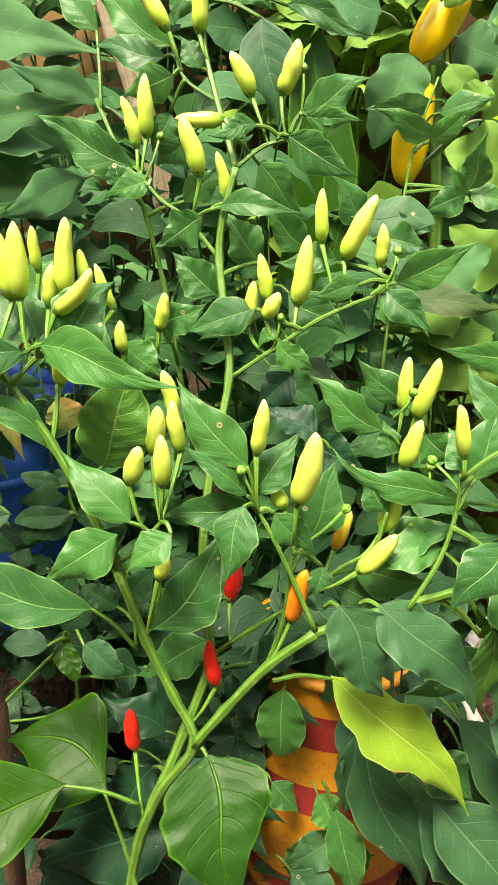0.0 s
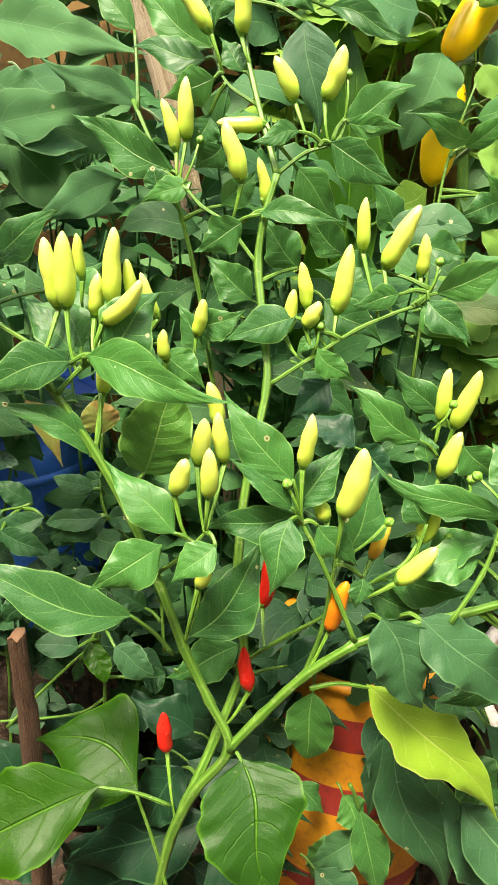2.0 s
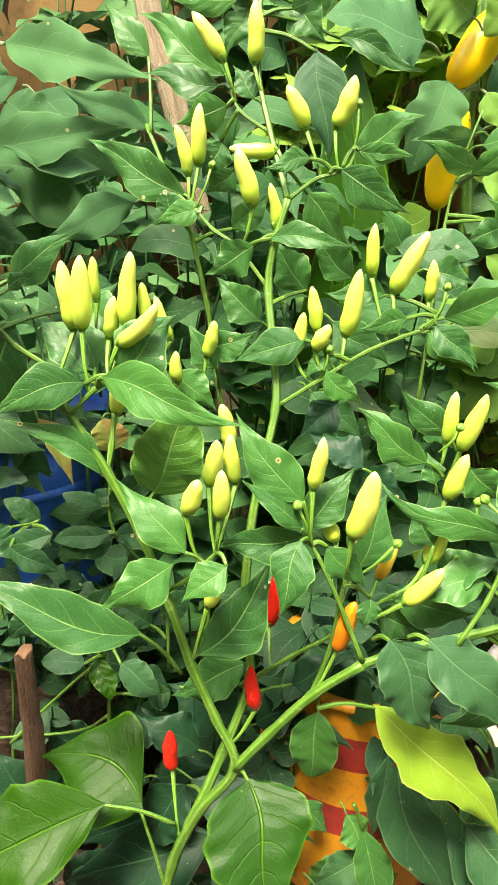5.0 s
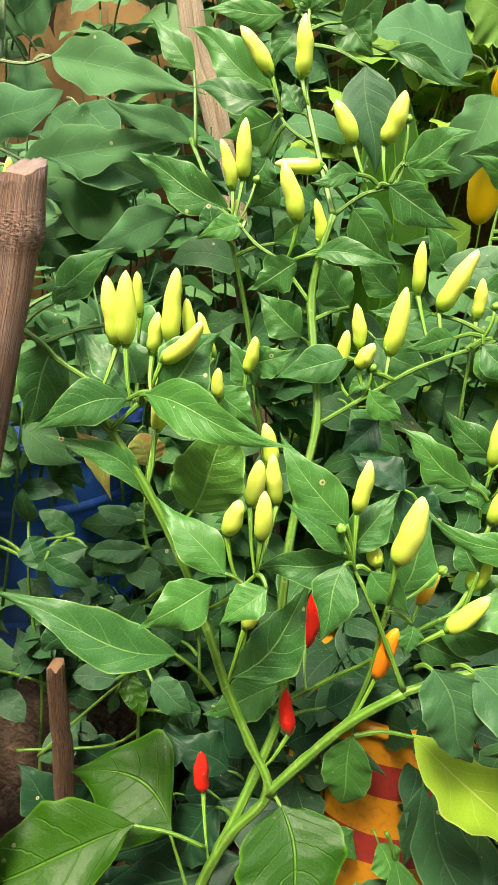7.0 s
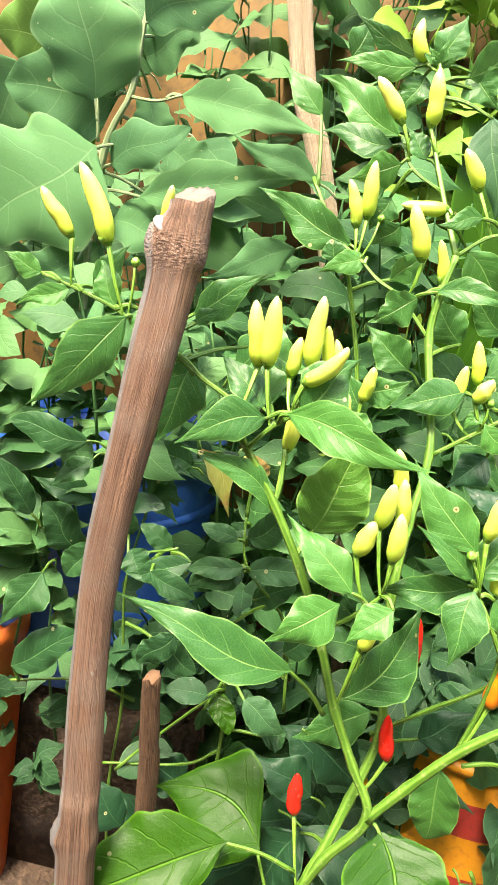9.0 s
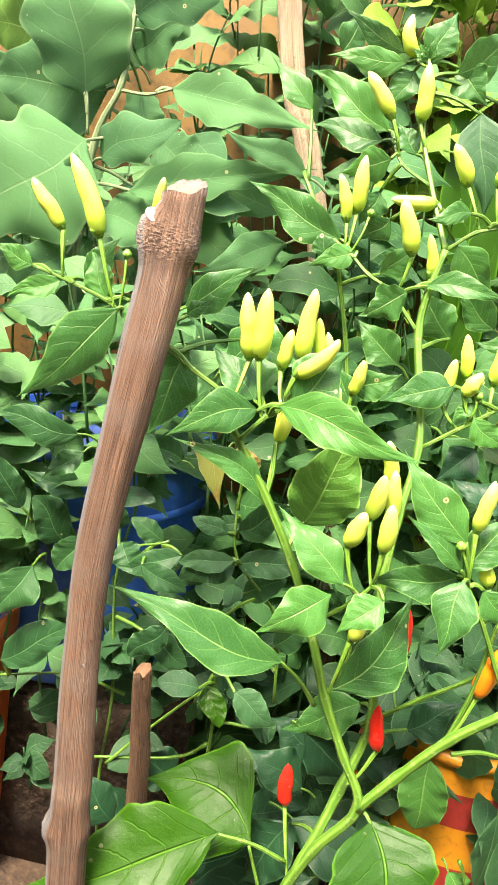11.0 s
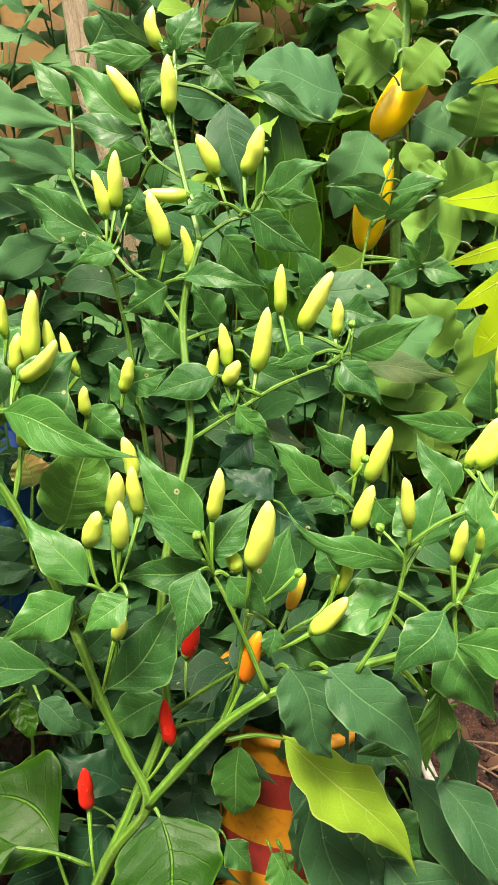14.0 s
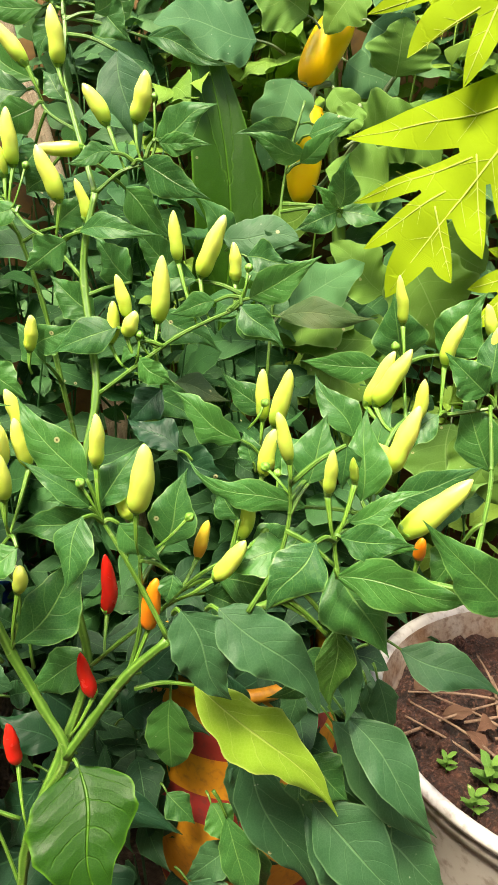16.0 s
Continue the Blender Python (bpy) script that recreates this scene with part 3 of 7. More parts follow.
branch('twig', chili, [(0.080, 0.713, 0.530), (0.096, 0.718, 0.585), (0.101, 0.713, 0.642), (0.103, 0.708, 0.668)], 0.0023, 0.0017)
branch('twig', chili, [(0.012, 0.780, 0.487), (0.062, 0.768, 0.538), (0.103, 0.758, 0.577), (0.146, 0.753, 0.623), (0.181, 0.758, 0.643)], 0.0025, 0.0017)
branch('twig', chili, [(0.200, 0.683, 0.629), (0.223, 0.698, 0.667), (0.234, 0.708, 0.705), (0.234, 0.708, 0.741)], 0.0023, 0.0016)
branch('twig', chili, [(0.274, 0.663, 0.674), (0.271, 0.667, 0.692), (0.270, 0.669, 0.706)], 0.0022, 0.0016)
branch('branch', chili, [(0.294, 0.683, 0.661), (0.303, 0.713, 0.683), (0.307, 0.743, 0.707), (0.319, 0.773, 0.745), (0.341, 0.798, 0.768), (0.388, 0.823, 0.767), (0.435, 0.823, 0.775)], 0.0026, 0.0019)
branch('branch', chili, [(0.370, 0.643, 0.676), (0.392, 0.703, 0.690), (0.417, 0.773, 0.719), (0.424, 0.823, 0.776)], 0.0024, 0.0017)
branch('twig', chili, [(0.341, 0.798, 0.768), (0.345, 0.843, 0.787), (0.347, 0.873, 0.810)], 0.0019, 0.0013)
# peppers, cluster by cluster
pepper(chili, (-0.148, 0.758, 0.863), (-0.154, 0.752, 0.919), 0.0180, (-0.159, 0.740, 0.816), -0.02)
pepper(chili, (-0.138, 0.751, 0.865), (-0.135, 0.745, 0.925), 0.0190, (-0.128, 0.738, 0.810), -0.01)
pepper(chili, (-0.139, 0.798, 0.883), (-0.141, 0.792, 0.920), 0.0114, (-0.141, 0.802, 0.851), 0.00)
pepper(chili, (-0.100, 0.760, 0.867), (-0.097, 0.754, 0.929), 0.0180, (-0.110, 0.739, 0.828), -0.01)
pepper(chili, (-0.101, 0.738, 0.856), (-0.070, 0.732, 0.891), 0.0163, (-0.110, 0.739, 0.828), 0.12)
pepper(chili, (-0.118, 0.765, 0.856), (-0.111, 0.759, 0.891), 0.0146, (-0.112, 0.738, 0.824), -0.03)
pepper(chili, (-0.085, 0.773, 0.866), (-0.090, 0.767, 0.903), 0.0130, (-0.109, 0.740, 0.830), -0.02)
pepper(chili, (-0.069, 0.788, 0.854), (-0.083, 0.782, 0.890), 0.0117, (-0.098, 0.792, 0.818), -0.00)
pepper(chili, (-0.112, 0.761, 0.788), (-0.103, 0.755, 0.837), 0.0166, (-0.116, 0.741, 0.736), -0.03)
pepper(chili, (-0.063, 0.798, 0.812), (-0.065, 0.792, 0.840), 0.0130, (-0.071, 0.802, 0.779), -0.03)
pepper(chili, (-0.036, 0.703, 0.722), (-0.025, 0.697, 0.754), 0.0178, (-0.022, 0.704, 0.670), -0.03)
pepper(chili, (-0.007, 0.695, 0.725), (-0.006, 0.689, 0.768), 0.0164, (-0.010, 0.703, 0.686), 0.01)
pepper(chili, (-0.020, 0.721, 0.743), (-0.014, 0.715, 0.784), 0.0174, (-0.011, 0.703, 0.684), 0.03)
pepper(chili, (0.001, 0.733, 0.742), (-0.005, 0.727, 0.786), 0.0153, (-0.010, 0.703, 0.686), -0.03)
pepper(chili, (-0.006, 0.743, 0.771), (-0.014, 0.737, 0.809), 0.0149, (-0.006, 0.747, 0.725), 0.03)
pepper(chili, (-0.049, 0.888, 0.818), (-0.042, 0.882, 0.855), 0.0156, (-0.051, 0.892, 0.790), 0.04)
pepper(chili, (-0.052, 0.963, 1.108), (-0.083, 0.957, 1.148), 0.0183, (-0.037, 0.967, 1.070), 0.03)
pepper(chili, (-0.020, 0.973, 1.109), (-0.019, 0.967, 1.163), 0.0190, (-0.009, 0.969, 1.078), -0.01)
pepper(chili, (-0.084, 0.953, 0.998), (-0.096, 0.947, 1.044), 0.0159, (-0.081, 0.947, 0.966), 0.04)
pepper(chili, (-0.073, 0.955, 1.009), (-0.071, 0.949, 1.065), 0.0183, (-0.078, 0.945, 0.964), -0.04)
pepper(chili, (-0.010, 0.909, 0.970), (-0.025, 0.903, 1.023), 0.0203, (-0.021, 0.917, 0.922), -0.02)
pepper(chili, (0.007, 0.943, 1.023), (-0.039, 0.937, 1.022), 0.0174, (0.012, 0.941, 1.012), -0.02)
pepper(chili, (0.014, 0.923, 0.949), (0.007, 0.917, 0.991), 0.0130, (0.014, 0.912, 0.925), 0.05)
pepper(chili, (0.037, 0.940, 1.046), (0.018, 0.934, 1.083), 0.0185, (0.057, 0.929, 0.999), 0.01)
pepper(chili, (0.069, 0.939, 1.048), (0.083, 0.933, 1.093), 0.0208, (0.074, 0.931, 1.007), 0.05)
pepper(chili, (-0.035, 1.013, 1.181), (-0.045, 1.007, 1.219), 0.0170, (-0.020, 1.008, 1.169), -0.20)
pepper(chili, (0.094, 0.883, 0.850), (0.103, 0.877, 0.915), 0.0212, (0.091, 0.870, 0.818), 0.00)
pepper(chili, (0.115, 0.895, 0.910), (0.114, 0.889, 0.958), 0.0145, (0.136, 0.876, 0.844), -0.04)
pepper(chili, (0.139, 0.893, 0.895), (0.165, 0.887, 0.953), 0.0211, (0.148, 0.878, 0.850), -0.01)
pepper(chili, (0.174, 0.893, 0.889), (0.173, 0.887, 0.927), 0.0140, (0.174, 0.880, 0.863), 0.04)
pepper(chili, (0.063, 0.875, 0.856), (0.056, 0.869, 0.897), 0.0154, (0.086, 0.869, 0.814), 0.01)
pepper(chili, (0.043, 0.879, 0.828), (0.051, 0.873, 0.870), 0.0157, (0.064, 0.867, 0.799), 0.01)
pepper(chili, (0.065, 0.865, 0.837), (0.075, 0.859, 0.862), 0.0176, (0.077, 0.868, 0.808), 0.02)
pepper(chili, (0.069, 0.713, 0.750), (0.073, 0.707, 0.796), 0.0146, (0.071, 0.712, 0.696), 0.04)
pepper(chili, (0.105, 0.699, 0.715), (0.116, 0.693, 0.775), 0.0228, (0.102, 0.709, 0.665), 0.04)
pepper(chili, (0.092, 0.728, 0.695), (0.082, 0.722, 0.720), 0.0153, (0.091, 0.707, 0.662), -0.01)
pepper(chili, (0.204, 0.853, 0.754), (0.206, 0.847, 0.806), 0.0163, (0.201, 0.857, 0.718), -0.04)
pepper(chili, (0.217, 0.843, 0.750), (0.231, 0.837, 0.808), 0.0198, (0.208, 0.847, 0.718), 0.03)
pepper(chili, (0.206, 0.823, 0.704), (0.219, 0.817, 0.752), 0.0201, (0.195, 0.827, 0.663), -0.03)
pepper(chili, (0.186, 0.778, 0.655), (0.194, 0.772, 0.708), 0.0206, (0.159, 0.755, 0.631), 0.04)
pepper(chili, (0.165, 0.748, 0.626), (0.194, 0.742, 0.667), 0.0191, (0.119, 0.756, 0.594), 0.04)
pepper(chili, (0.143, 0.783, 0.630), (0.155, 0.777, 0.671), 0.0144, (0.125, 0.756, 0.600), -0.02, pepper_turning)
pepper(chili, (0.104, 0.723, 0.587), (0.115, 0.717, 0.640), 0.0200, (0.080, 0.713, 0.530), -0.04, pepper_orange)
pepper(chili, (0.0373, 0.8115, 0.5464), (0.0428, 0.8055, 0.6172), 0.0190, (0.043, 0.772, 0.519), 0.03, pepper_red)
pepper(chili, (0.030, 0.763, 0.476), (0.023, 0.757, 0.531), 0.0172, (-0.001, 0.753, 0.423), -0.04, pepper_red)
pepper(chili, (-0.055, 0.750, 0.397), (-0.059, 0.744, 0.450), 0.0176, (-0.040, 0.723, 0.318), 0.01, pepper_red)
pepper(chili, (-0.018, 0.723, 0.620), (-0.010, 0.717, 0.649), 0.0151, (-0.033, 0.725, 0.549), 0.03)
pepper(chili, (0.345, 0.881, 0.848), (0.340, 0.875, 0.895), 0.0128, (0.347, 0.869, 0.807), -0.02)
pepper(chili, (0.306, 0.815, 0.780), (0.330, 0.809, 0.830), 0.0164, (0.333, 0.789, 0.759), -0.03)
pepper(chili, (0.314, 0.803, 0.783), (0.342, 0.797, 0.835), 0.0195, (0.330, 0.786, 0.757), 0.01)
pepper(chili, (0.324, 0.753, 0.735), (0.343, 0.747, 0.795), 0.0201, (0.309, 0.747, 0.712), 0.01)
pepper(chili, (0.329, 0.768, 0.739), (0.296, 0.762, 0.760), 0.0172, (0.313, 0.758, 0.726), -0.04)
pepper(chili, (0.350, 0.795, 0.770), (0.355, 0.789, 0.809), 0.0143, (0.333, 0.789, 0.759), 0.02)
pepper(chili, (0.381, 0.833, 0.815), (0.395, 0.827, 0.862), 0.0160, (0.376, 0.817, 0.767), -0.05)
pepper(chili, (0.329, 0.703, 0.696), (0.380, 0.697, 0.748), 0.0242, (0.301, 0.706, 0.678), 0.03)
pepper(chili, (0.264, 0.668, 0.746), (0.267, 0.662, 0.782), 0.0115, (0.270, 0.668, 0.701), 0.00)
pepper(chili, (0.285, 0.678, 0.752), (0.283, 0.672, 0.773), 0.0081, (0.270, 0.669, 0.704), -0.04, pepper_green)
pepper(chili, (0.233, 0.703, 0.760), (0.223, 0.697, 0.801), 0.0129, (0.234, 0.708, 0.736), 0.04)
pepper(chili, (0.426, 0.848, 0.840), (0.417, 0.842, 0.870), 0.0131, (0.429, 0.823, 0.774), 0.04)
pepper(chili, (0.430, 0.843, 0.809), (0.427, 0.837, 0.849), 0.0140, (0.429, 0.823, 0.774), -0.02)
pepper(chili, (0.393, 0.663, 0.666), (0.414, 0.657, 0.701), 0.0213, (0.391, 0.661, 0.655), 0.03)
pepper(chili, (0.351, 0.743, 0.653), (0.352, 0.737, 0.676), 0.0123, (0.343, 0.747, 0.622), 0.00, pepper_orange)
pepper(chili, (-0.335, 0.768, 0.956), (-0.359, 0.762, 0.995), 0.0156, (-0.330, 0.763, 0.910), -0.04)
pepper(chili, (-0.299, 0.768, 0.953), (-0.324, 0.762, 1.018), 0.0193, (-0.279, 0.765, 0.889), 0.04)
pepper(chili, (-0.250, 0.778, 0.973), (-0.243, 0.772, 1.007), 0.0114, (-0.251, 0.782, 0.931), -0.00)
bud(chili, (0.189, 0.883, 0.902), (0.178, 0.880, 0.865))
bud(chili, (0.089, 0.938, 1.069), (0.087, 0.934, 1.020))
bud(chili, (0.078, 0.863, 0.837), (0.070, 0.867, 0.803))
bud(chili, (0.057, 0.703, 0.736), (0.071, 0.712, 0.696))
bud(chili, (0.146, 0.723, 0.698), (0.102, 0.709, 0.662))
bud(chili, (-0.271, 0.768, 0.938), (-0.275, 0.765, 0.886))
bud(chili, (-0.058, 0.953, 1.007), (-0.074, 0.943, 0.962))
bud(chili, (0.222, 0.773, 0.722), (0.218, 0.773, 0.699))
bud(chili, (0.331, 0.823, 0.833), (0.344, 0.837, 0.785))
bud(chili, (0.213, 0.723, 0.746), (0.234, 0.708, 0.727))
bud(chili, (0.208, 0.823, 0.777), (0.191, 0.823, 0.750))
bud(chili, (0.210, 0.773, 0.662), (0.177, 0.757, 0.640))
# leaves of the pepper plant, lower and near ones first
leaf(chili, (0.0281, 0.7080, 0.4364), (0.0729, 0.6300, 0.3448), 0.1034, (0.15, -0.72, 0.68), arch=0.16, sway=0.03, style='ovate', mat=leaf_bright, stalk=(0.0191, 0.7160, 0.4348))
leaf(chili, (-0.1160, 0.7120, 0.3793), (-0.3133, 0.6500, 0.3153), 0.0939, (0.10, -0.70, 0.70), arch=0.14, sway=-0.04, mat=leaf_bright, stalk=(-0.0463, 0.7220, 0.3487))
leaf(chili, (-0.0827, 0.7350, 0.3458), (-0.2141, 0.7750, 0.3668), 0.1176, (0.12, -0.66, 0.74), arch=0.1, sway=0.2, mat=leaf_bright, stalk=(-0.0452, 0.7150, 0.2152))
leaf(chili, (0.1423, 0.7220, 0.5279), (0.2857, 0.7080, 0.3854), 0.0612, (0.10, -0.90, 0.42), arch=0.14, sway=-0.05, style='wavy', mat=leaf_yellow, stalk=(0.0893, 0.7110, 0.5255))
leaf(chili, (0.1421, 0.6800, 0.6306), (0.1857, 0.6680, 0.5479), 0.0544, (-0.05, -0.90, 0.42), arch=0.12, style='ovate', mat=leaf_pale, stalk=(0.1321, 0.7000, 0.6145))
leaf(chili, (0.1746, 0.6800, 0.6334), (0.2662, 0.6620, 0.5436), 0.0539, (0.20, -0.74, 0.64), arch=0.12, sway=-0.06, style='ovate', mat=leaf_pale, stalk=(0.1618, 0.7000, 0.6199))
leaf(chili, (0.2749, 0.7000, 0.6057), (0.2731, 0.6900, 0.5264), 0.0353, (0.10, -0.90, 0.40), mat=leaf_crinkled, stalk=(0.2703, 0.7000, 0.6237))
leaf(chili, (-0.0763, 0.7120, 0.5887), (-0.2382, 0.6750, 0.6578), 0.0469, (0.38, -0.72, 0.58), sway=-0.05, stalk=(-0.0421, 0.7230, 0.5408))
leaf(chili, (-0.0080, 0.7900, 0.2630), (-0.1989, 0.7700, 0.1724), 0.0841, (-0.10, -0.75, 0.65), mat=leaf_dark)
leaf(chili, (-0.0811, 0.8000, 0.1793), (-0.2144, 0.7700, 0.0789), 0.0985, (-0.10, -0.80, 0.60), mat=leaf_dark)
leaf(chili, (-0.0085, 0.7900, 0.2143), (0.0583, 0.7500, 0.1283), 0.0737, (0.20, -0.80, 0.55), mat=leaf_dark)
leaf(chili, (0.2788, 0.7800, 0.4425), (0.3985, 0.7450, 0.3100), 0.0628, (0.20, -0.80, 0.55), mat=leaf_pale)
leaf(chili, (0.2509, 0.7900, 0.3176), (0.3731, 0.7600, 0.2032), 0.0893, (0.10, -0.80, 0.60), mat=leaf_pale)
leaf(chili, (0.2903, 0.8000, 0.3927), (0.3588, 0.7800, 0.2826), 0.0504, (0.20, -0.85, 0.50), mat=leaf_pale)
leaf(chili, (-0.131, 0.738, 0.819), (-0.205, 0.703, 0.793), 0.038, (0.37, -0.91, 0.17), arch=0.20, sway=0.10, stalk=(-0.111, 0.739, 0.826))
leaf(chili, (-0.117, 0.738, 0.734), (-0.200, 0.713, 0.789), 0.026, (0.45, -0.85, 0.29), sway=0.12, stalk=(-0.107, 0.736, 0.723))
leaf(chili, (-0.114, 0.723, 0.829), (0.012, 0.678, 0.810), 0.040, (-0.28, -0.91, 0.32), arch=0.20, stalk=(-0.121, 0.738, 0.816))
leaf(chili, (-0.137, 0.758, 0.821), (-0.187, 0.778, 0.866), 0.034, (0.27, -0.72, 0.63), stalk=(-0.124, 0.738, 0.813))
leaf(chili, (-0.105, 0.738, 0.829), (-0.057, 0.758, 0.879), 0.053, (0.15, -0.96, 0.24), stalk=(-0.119, 0.738, 0.817))
leaf(chili, (-0.132, 0.768, 0.823), (-0.156, 0.793, 0.870), 0.040, (0.10, -0.85, 0.51), stalk=(-0.126, 0.738, 0.811))
leaf(chili, (-0.034, 0.695, 0.685), (-0.101, 0.718, 0.741), 0.037, (0.18, -0.81, 0.55), stalk=(-0.020, 0.703, 0.673))
leaf(chili, (-0.079, 0.768, 0.706), (-0.047, 0.753, 0.798), 0.066, (-0.01, -0.99, -0.16), style='round', mat=leaf_crinkled, stalk=(-0.090, 0.733, 0.693))
leaf(chili, (-0.044, 0.688, 0.679), (-0.102, 0.661, 0.645), 0.043, (0.17, -0.89, 0.42), arch=0.20, stalk=(-0.060, 0.723, 0.627))
leaf(chili, (0.002, 0.691, 0.681), (-0.036, 0.675, 0.650), 0.032, (-0.05, -0.86, 0.51), stalk=(-0.010, 0.703, 0.686))
leaf(chili, (-0.029, 0.723, 0.561), (0.038, 0.763, 0.656), 0.055, (0.17, -0.94, 0.28), sway=0.08, stalk=(-0.033, 0.725, 0.549))
leaf(chili, (0.062, 0.688, 0.713), (0.047, 0.663, 0.652), 0.038, (-0.19, -0.89, 0.41), stalk=(0.071, 0.712, 0.696))
leaf(chili, (0.063, 0.708, 0.736), (0.000, 0.723, 0.807), 0.040, (0.10, -0.95, 0.29), sway=-0.05, stalk=(0.071, 0.712, 0.696))
leaf(chili, (0.063, 0.708, 0.711), (0.010, 0.698, 0.758), 0.024, (0.51, -0.75, 0.42), stalk=(0.071, 0.712, 0.696))
leaf(chili, (0.066, 0.718, 0.707), (0.105, 0.738, 0.761), 0.035, (-0.18, -0.88, 0.45), stalk=(0.071, 0.712, 0.696))
leaf(chili, (0.116, 0.748, 0.655), (0.139, 0.763, 0.729), 0.045, (0.09, -0.98, 0.17), stalk=(0.100, 0.714, 0.635))
leaf(chili, (0.066, 0.723, 0.700), (-0.017, 0.713, 0.681), 0.034, (0.05, -0.96, 0.29), stalk=(0.071, 0.712, 0.696))
leaf(chili, (0.084, 0.713, 0.696), (0.122, 0.708, 0.659), 0.030, (-0.00, -0.99, 0.13), stalk=(0.071, 0.712, 0.696))
leaf(chili, (0.099, 0.823, 0.428), (0.097, 0.813, 0.336), 0.056, (-0.10, -0.99, 0.11), style='round')
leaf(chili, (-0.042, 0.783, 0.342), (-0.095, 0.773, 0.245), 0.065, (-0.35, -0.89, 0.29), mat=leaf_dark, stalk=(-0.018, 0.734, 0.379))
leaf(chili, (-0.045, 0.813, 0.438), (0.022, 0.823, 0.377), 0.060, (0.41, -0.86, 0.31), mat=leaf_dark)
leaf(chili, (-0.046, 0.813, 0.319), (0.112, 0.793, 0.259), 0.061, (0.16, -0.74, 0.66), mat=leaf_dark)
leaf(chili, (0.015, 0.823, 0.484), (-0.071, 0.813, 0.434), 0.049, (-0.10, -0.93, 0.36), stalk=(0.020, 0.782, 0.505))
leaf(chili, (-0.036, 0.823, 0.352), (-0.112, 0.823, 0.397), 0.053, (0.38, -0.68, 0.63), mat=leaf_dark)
leaf(chili, (0.255, 0.643, 0.716), (0.218, 0.618, 0.668), 0.042, (0.05, -0.90, 0.44), arch=0.20, stalk=(0.270, 0.669, 0.704))
leaf(chili, (0.272, 0.693, 0.671), (0.319, 0.668, 0.598), 0.062, (0.16, -0.90, 0.41), stalk=(0.231, 0.706, 0.695))
leaf(chili, (0.270, 0.663, 0.676), (0.384, 0.638, 0.674), 0.041, (-0.21, -0.97, 0.14), stalk=(0.273, 0.665, 0.681))
leaf(chili, (0.273, 0.668, 0.708), (0.332, 0.658, 0.705), 0.030, (-0.15, -0.96, 0.23), stalk=(0.270, 0.669, 0.704))
leaf(chili, (0.249, 0.723, 0.729), (0.266, 0.743, 0.789), 0.042, (-0.01, -0.95, 0.32), stalk=(0.234, 0.708, 0.709))
leaf(chili, (0.280, 0.688, 0.712), (0.341, 0.683, 0.742), 0.020, (-0.22, -0.92, 0.31), stalk=(0.270, 0.669, 0.704))
leaf(chili, (0.399, 0.628, 0.666), (0.328, 0.613, 0.747), 0.041, (0.28, -0.96, 0.07), stalk=(0.402, 0.655, 0.651))
leaf(chili, (0.291, 0.723, 0.582), (0.287, 0.693, 0.505), 0.028, (0.24, -0.91, 0.34), mat=leaf_pale, stalk=(0.262, 0.701, 0.645))
leaf(chili, (0.188, 0.881, 0.871), (0.261, 0.863, 0.913), 0.037, (-0.13, -0.97, -0.20), stalk=(0.170, 0.879, 0.861))
leaf(chili, (0.180, 0.878, 0.866), (0.225, 0.858, 0.827), 0.033, (-0.16, -0.94, 0.30), stalk=(0.181, 0.881, 0.873))
leaf(chili, (0.185, 0.833, 0.734), (0.107, 0.858, 0.781), 0.040, (-0.30, -0.95, 0.01), style='wavy')
leaf(chili, (0.211, 0.883, 0.746), (0.156, 0.893, 0.795), 0.035, (-0.29, -0.95, -0.13))
leaf(chili, (0.251, 0.743, 0.700), (0.129, 0.788, 0.729), 0.029, (-0.32, -0.94, 0.11), sway=-0.06, style='wavy', stalk=(0.306, 0.732, 0.698))
leaf(chili, (0.351, 0.908, 0.802), (0.336, 0.893, 0.873), 0.056, (-0.10, -0.97, -0.23), stalk=(0.347, 0.869, 0.807))
leaf(chili, (0.381, 0.868, 0.815), (0.421, 0.853, 0.880), 0.052, (-0.29, -0.95, -0.04), stalk=(0.347, 0.869, 0.807))
leaf(chili, (0.329, 0.873, 0.803), (0.240, 0.893, 0.804), 0.033, (-0.22, -0.97, -0.07), stalk=(0.346, 0.865, 0.804))
leaf(chili, (0.294, 0.803, 0.747), (0.256, 0.823, 0.807), 0.034, (-0.06, -0.96, 0.29), stalk=(0.319, 0.773, 0.745))
leaf(chili, (0.296, 0.728, 0.712), (0.300, 0.753, 0.792), 0.039, (-0.11, -0.95, 0.30), stalk=(0.304, 0.724, 0.692))
leaf(chili, (0.421, 0.823, 0.786), (0.376, 0.813, 0.829), 0.038, (0.14, -0.99, -0.08), stalk=(0.429, 0.823, 0.774))
leaf(chili, (0.418, 0.823, 0.792), (0.438, 0.843, 0.859), 0.038, (-0.52, -0.76, 0.38), stalk=(0.412, 0.823, 0.771))
leaf(chili, (0.335, 0.723, 0.571), (0.426, 0.703, 0.538), 0.044, (0.10, -0.70, 0.71), mat=leaf_pale)
leaf(chili, (0.289, 0.723, 0.495), (0.379, 0.678, 0.395), 0.051, (0.18, -0.82, 0.54), mat=leaf_pale)
leaf(chili, (0.259, 0.753, 0.360), (0.366, 0.703, 0.272), 0.079, (-0.06, -0.90, 0.44), mat=leaf_pale)
leaf(chili, (0.288, 0.783, 0.430), (0.347, 0.773, 0.298), 0.047, (0.36, -0.91, 0.23), mat=leaf_pale)
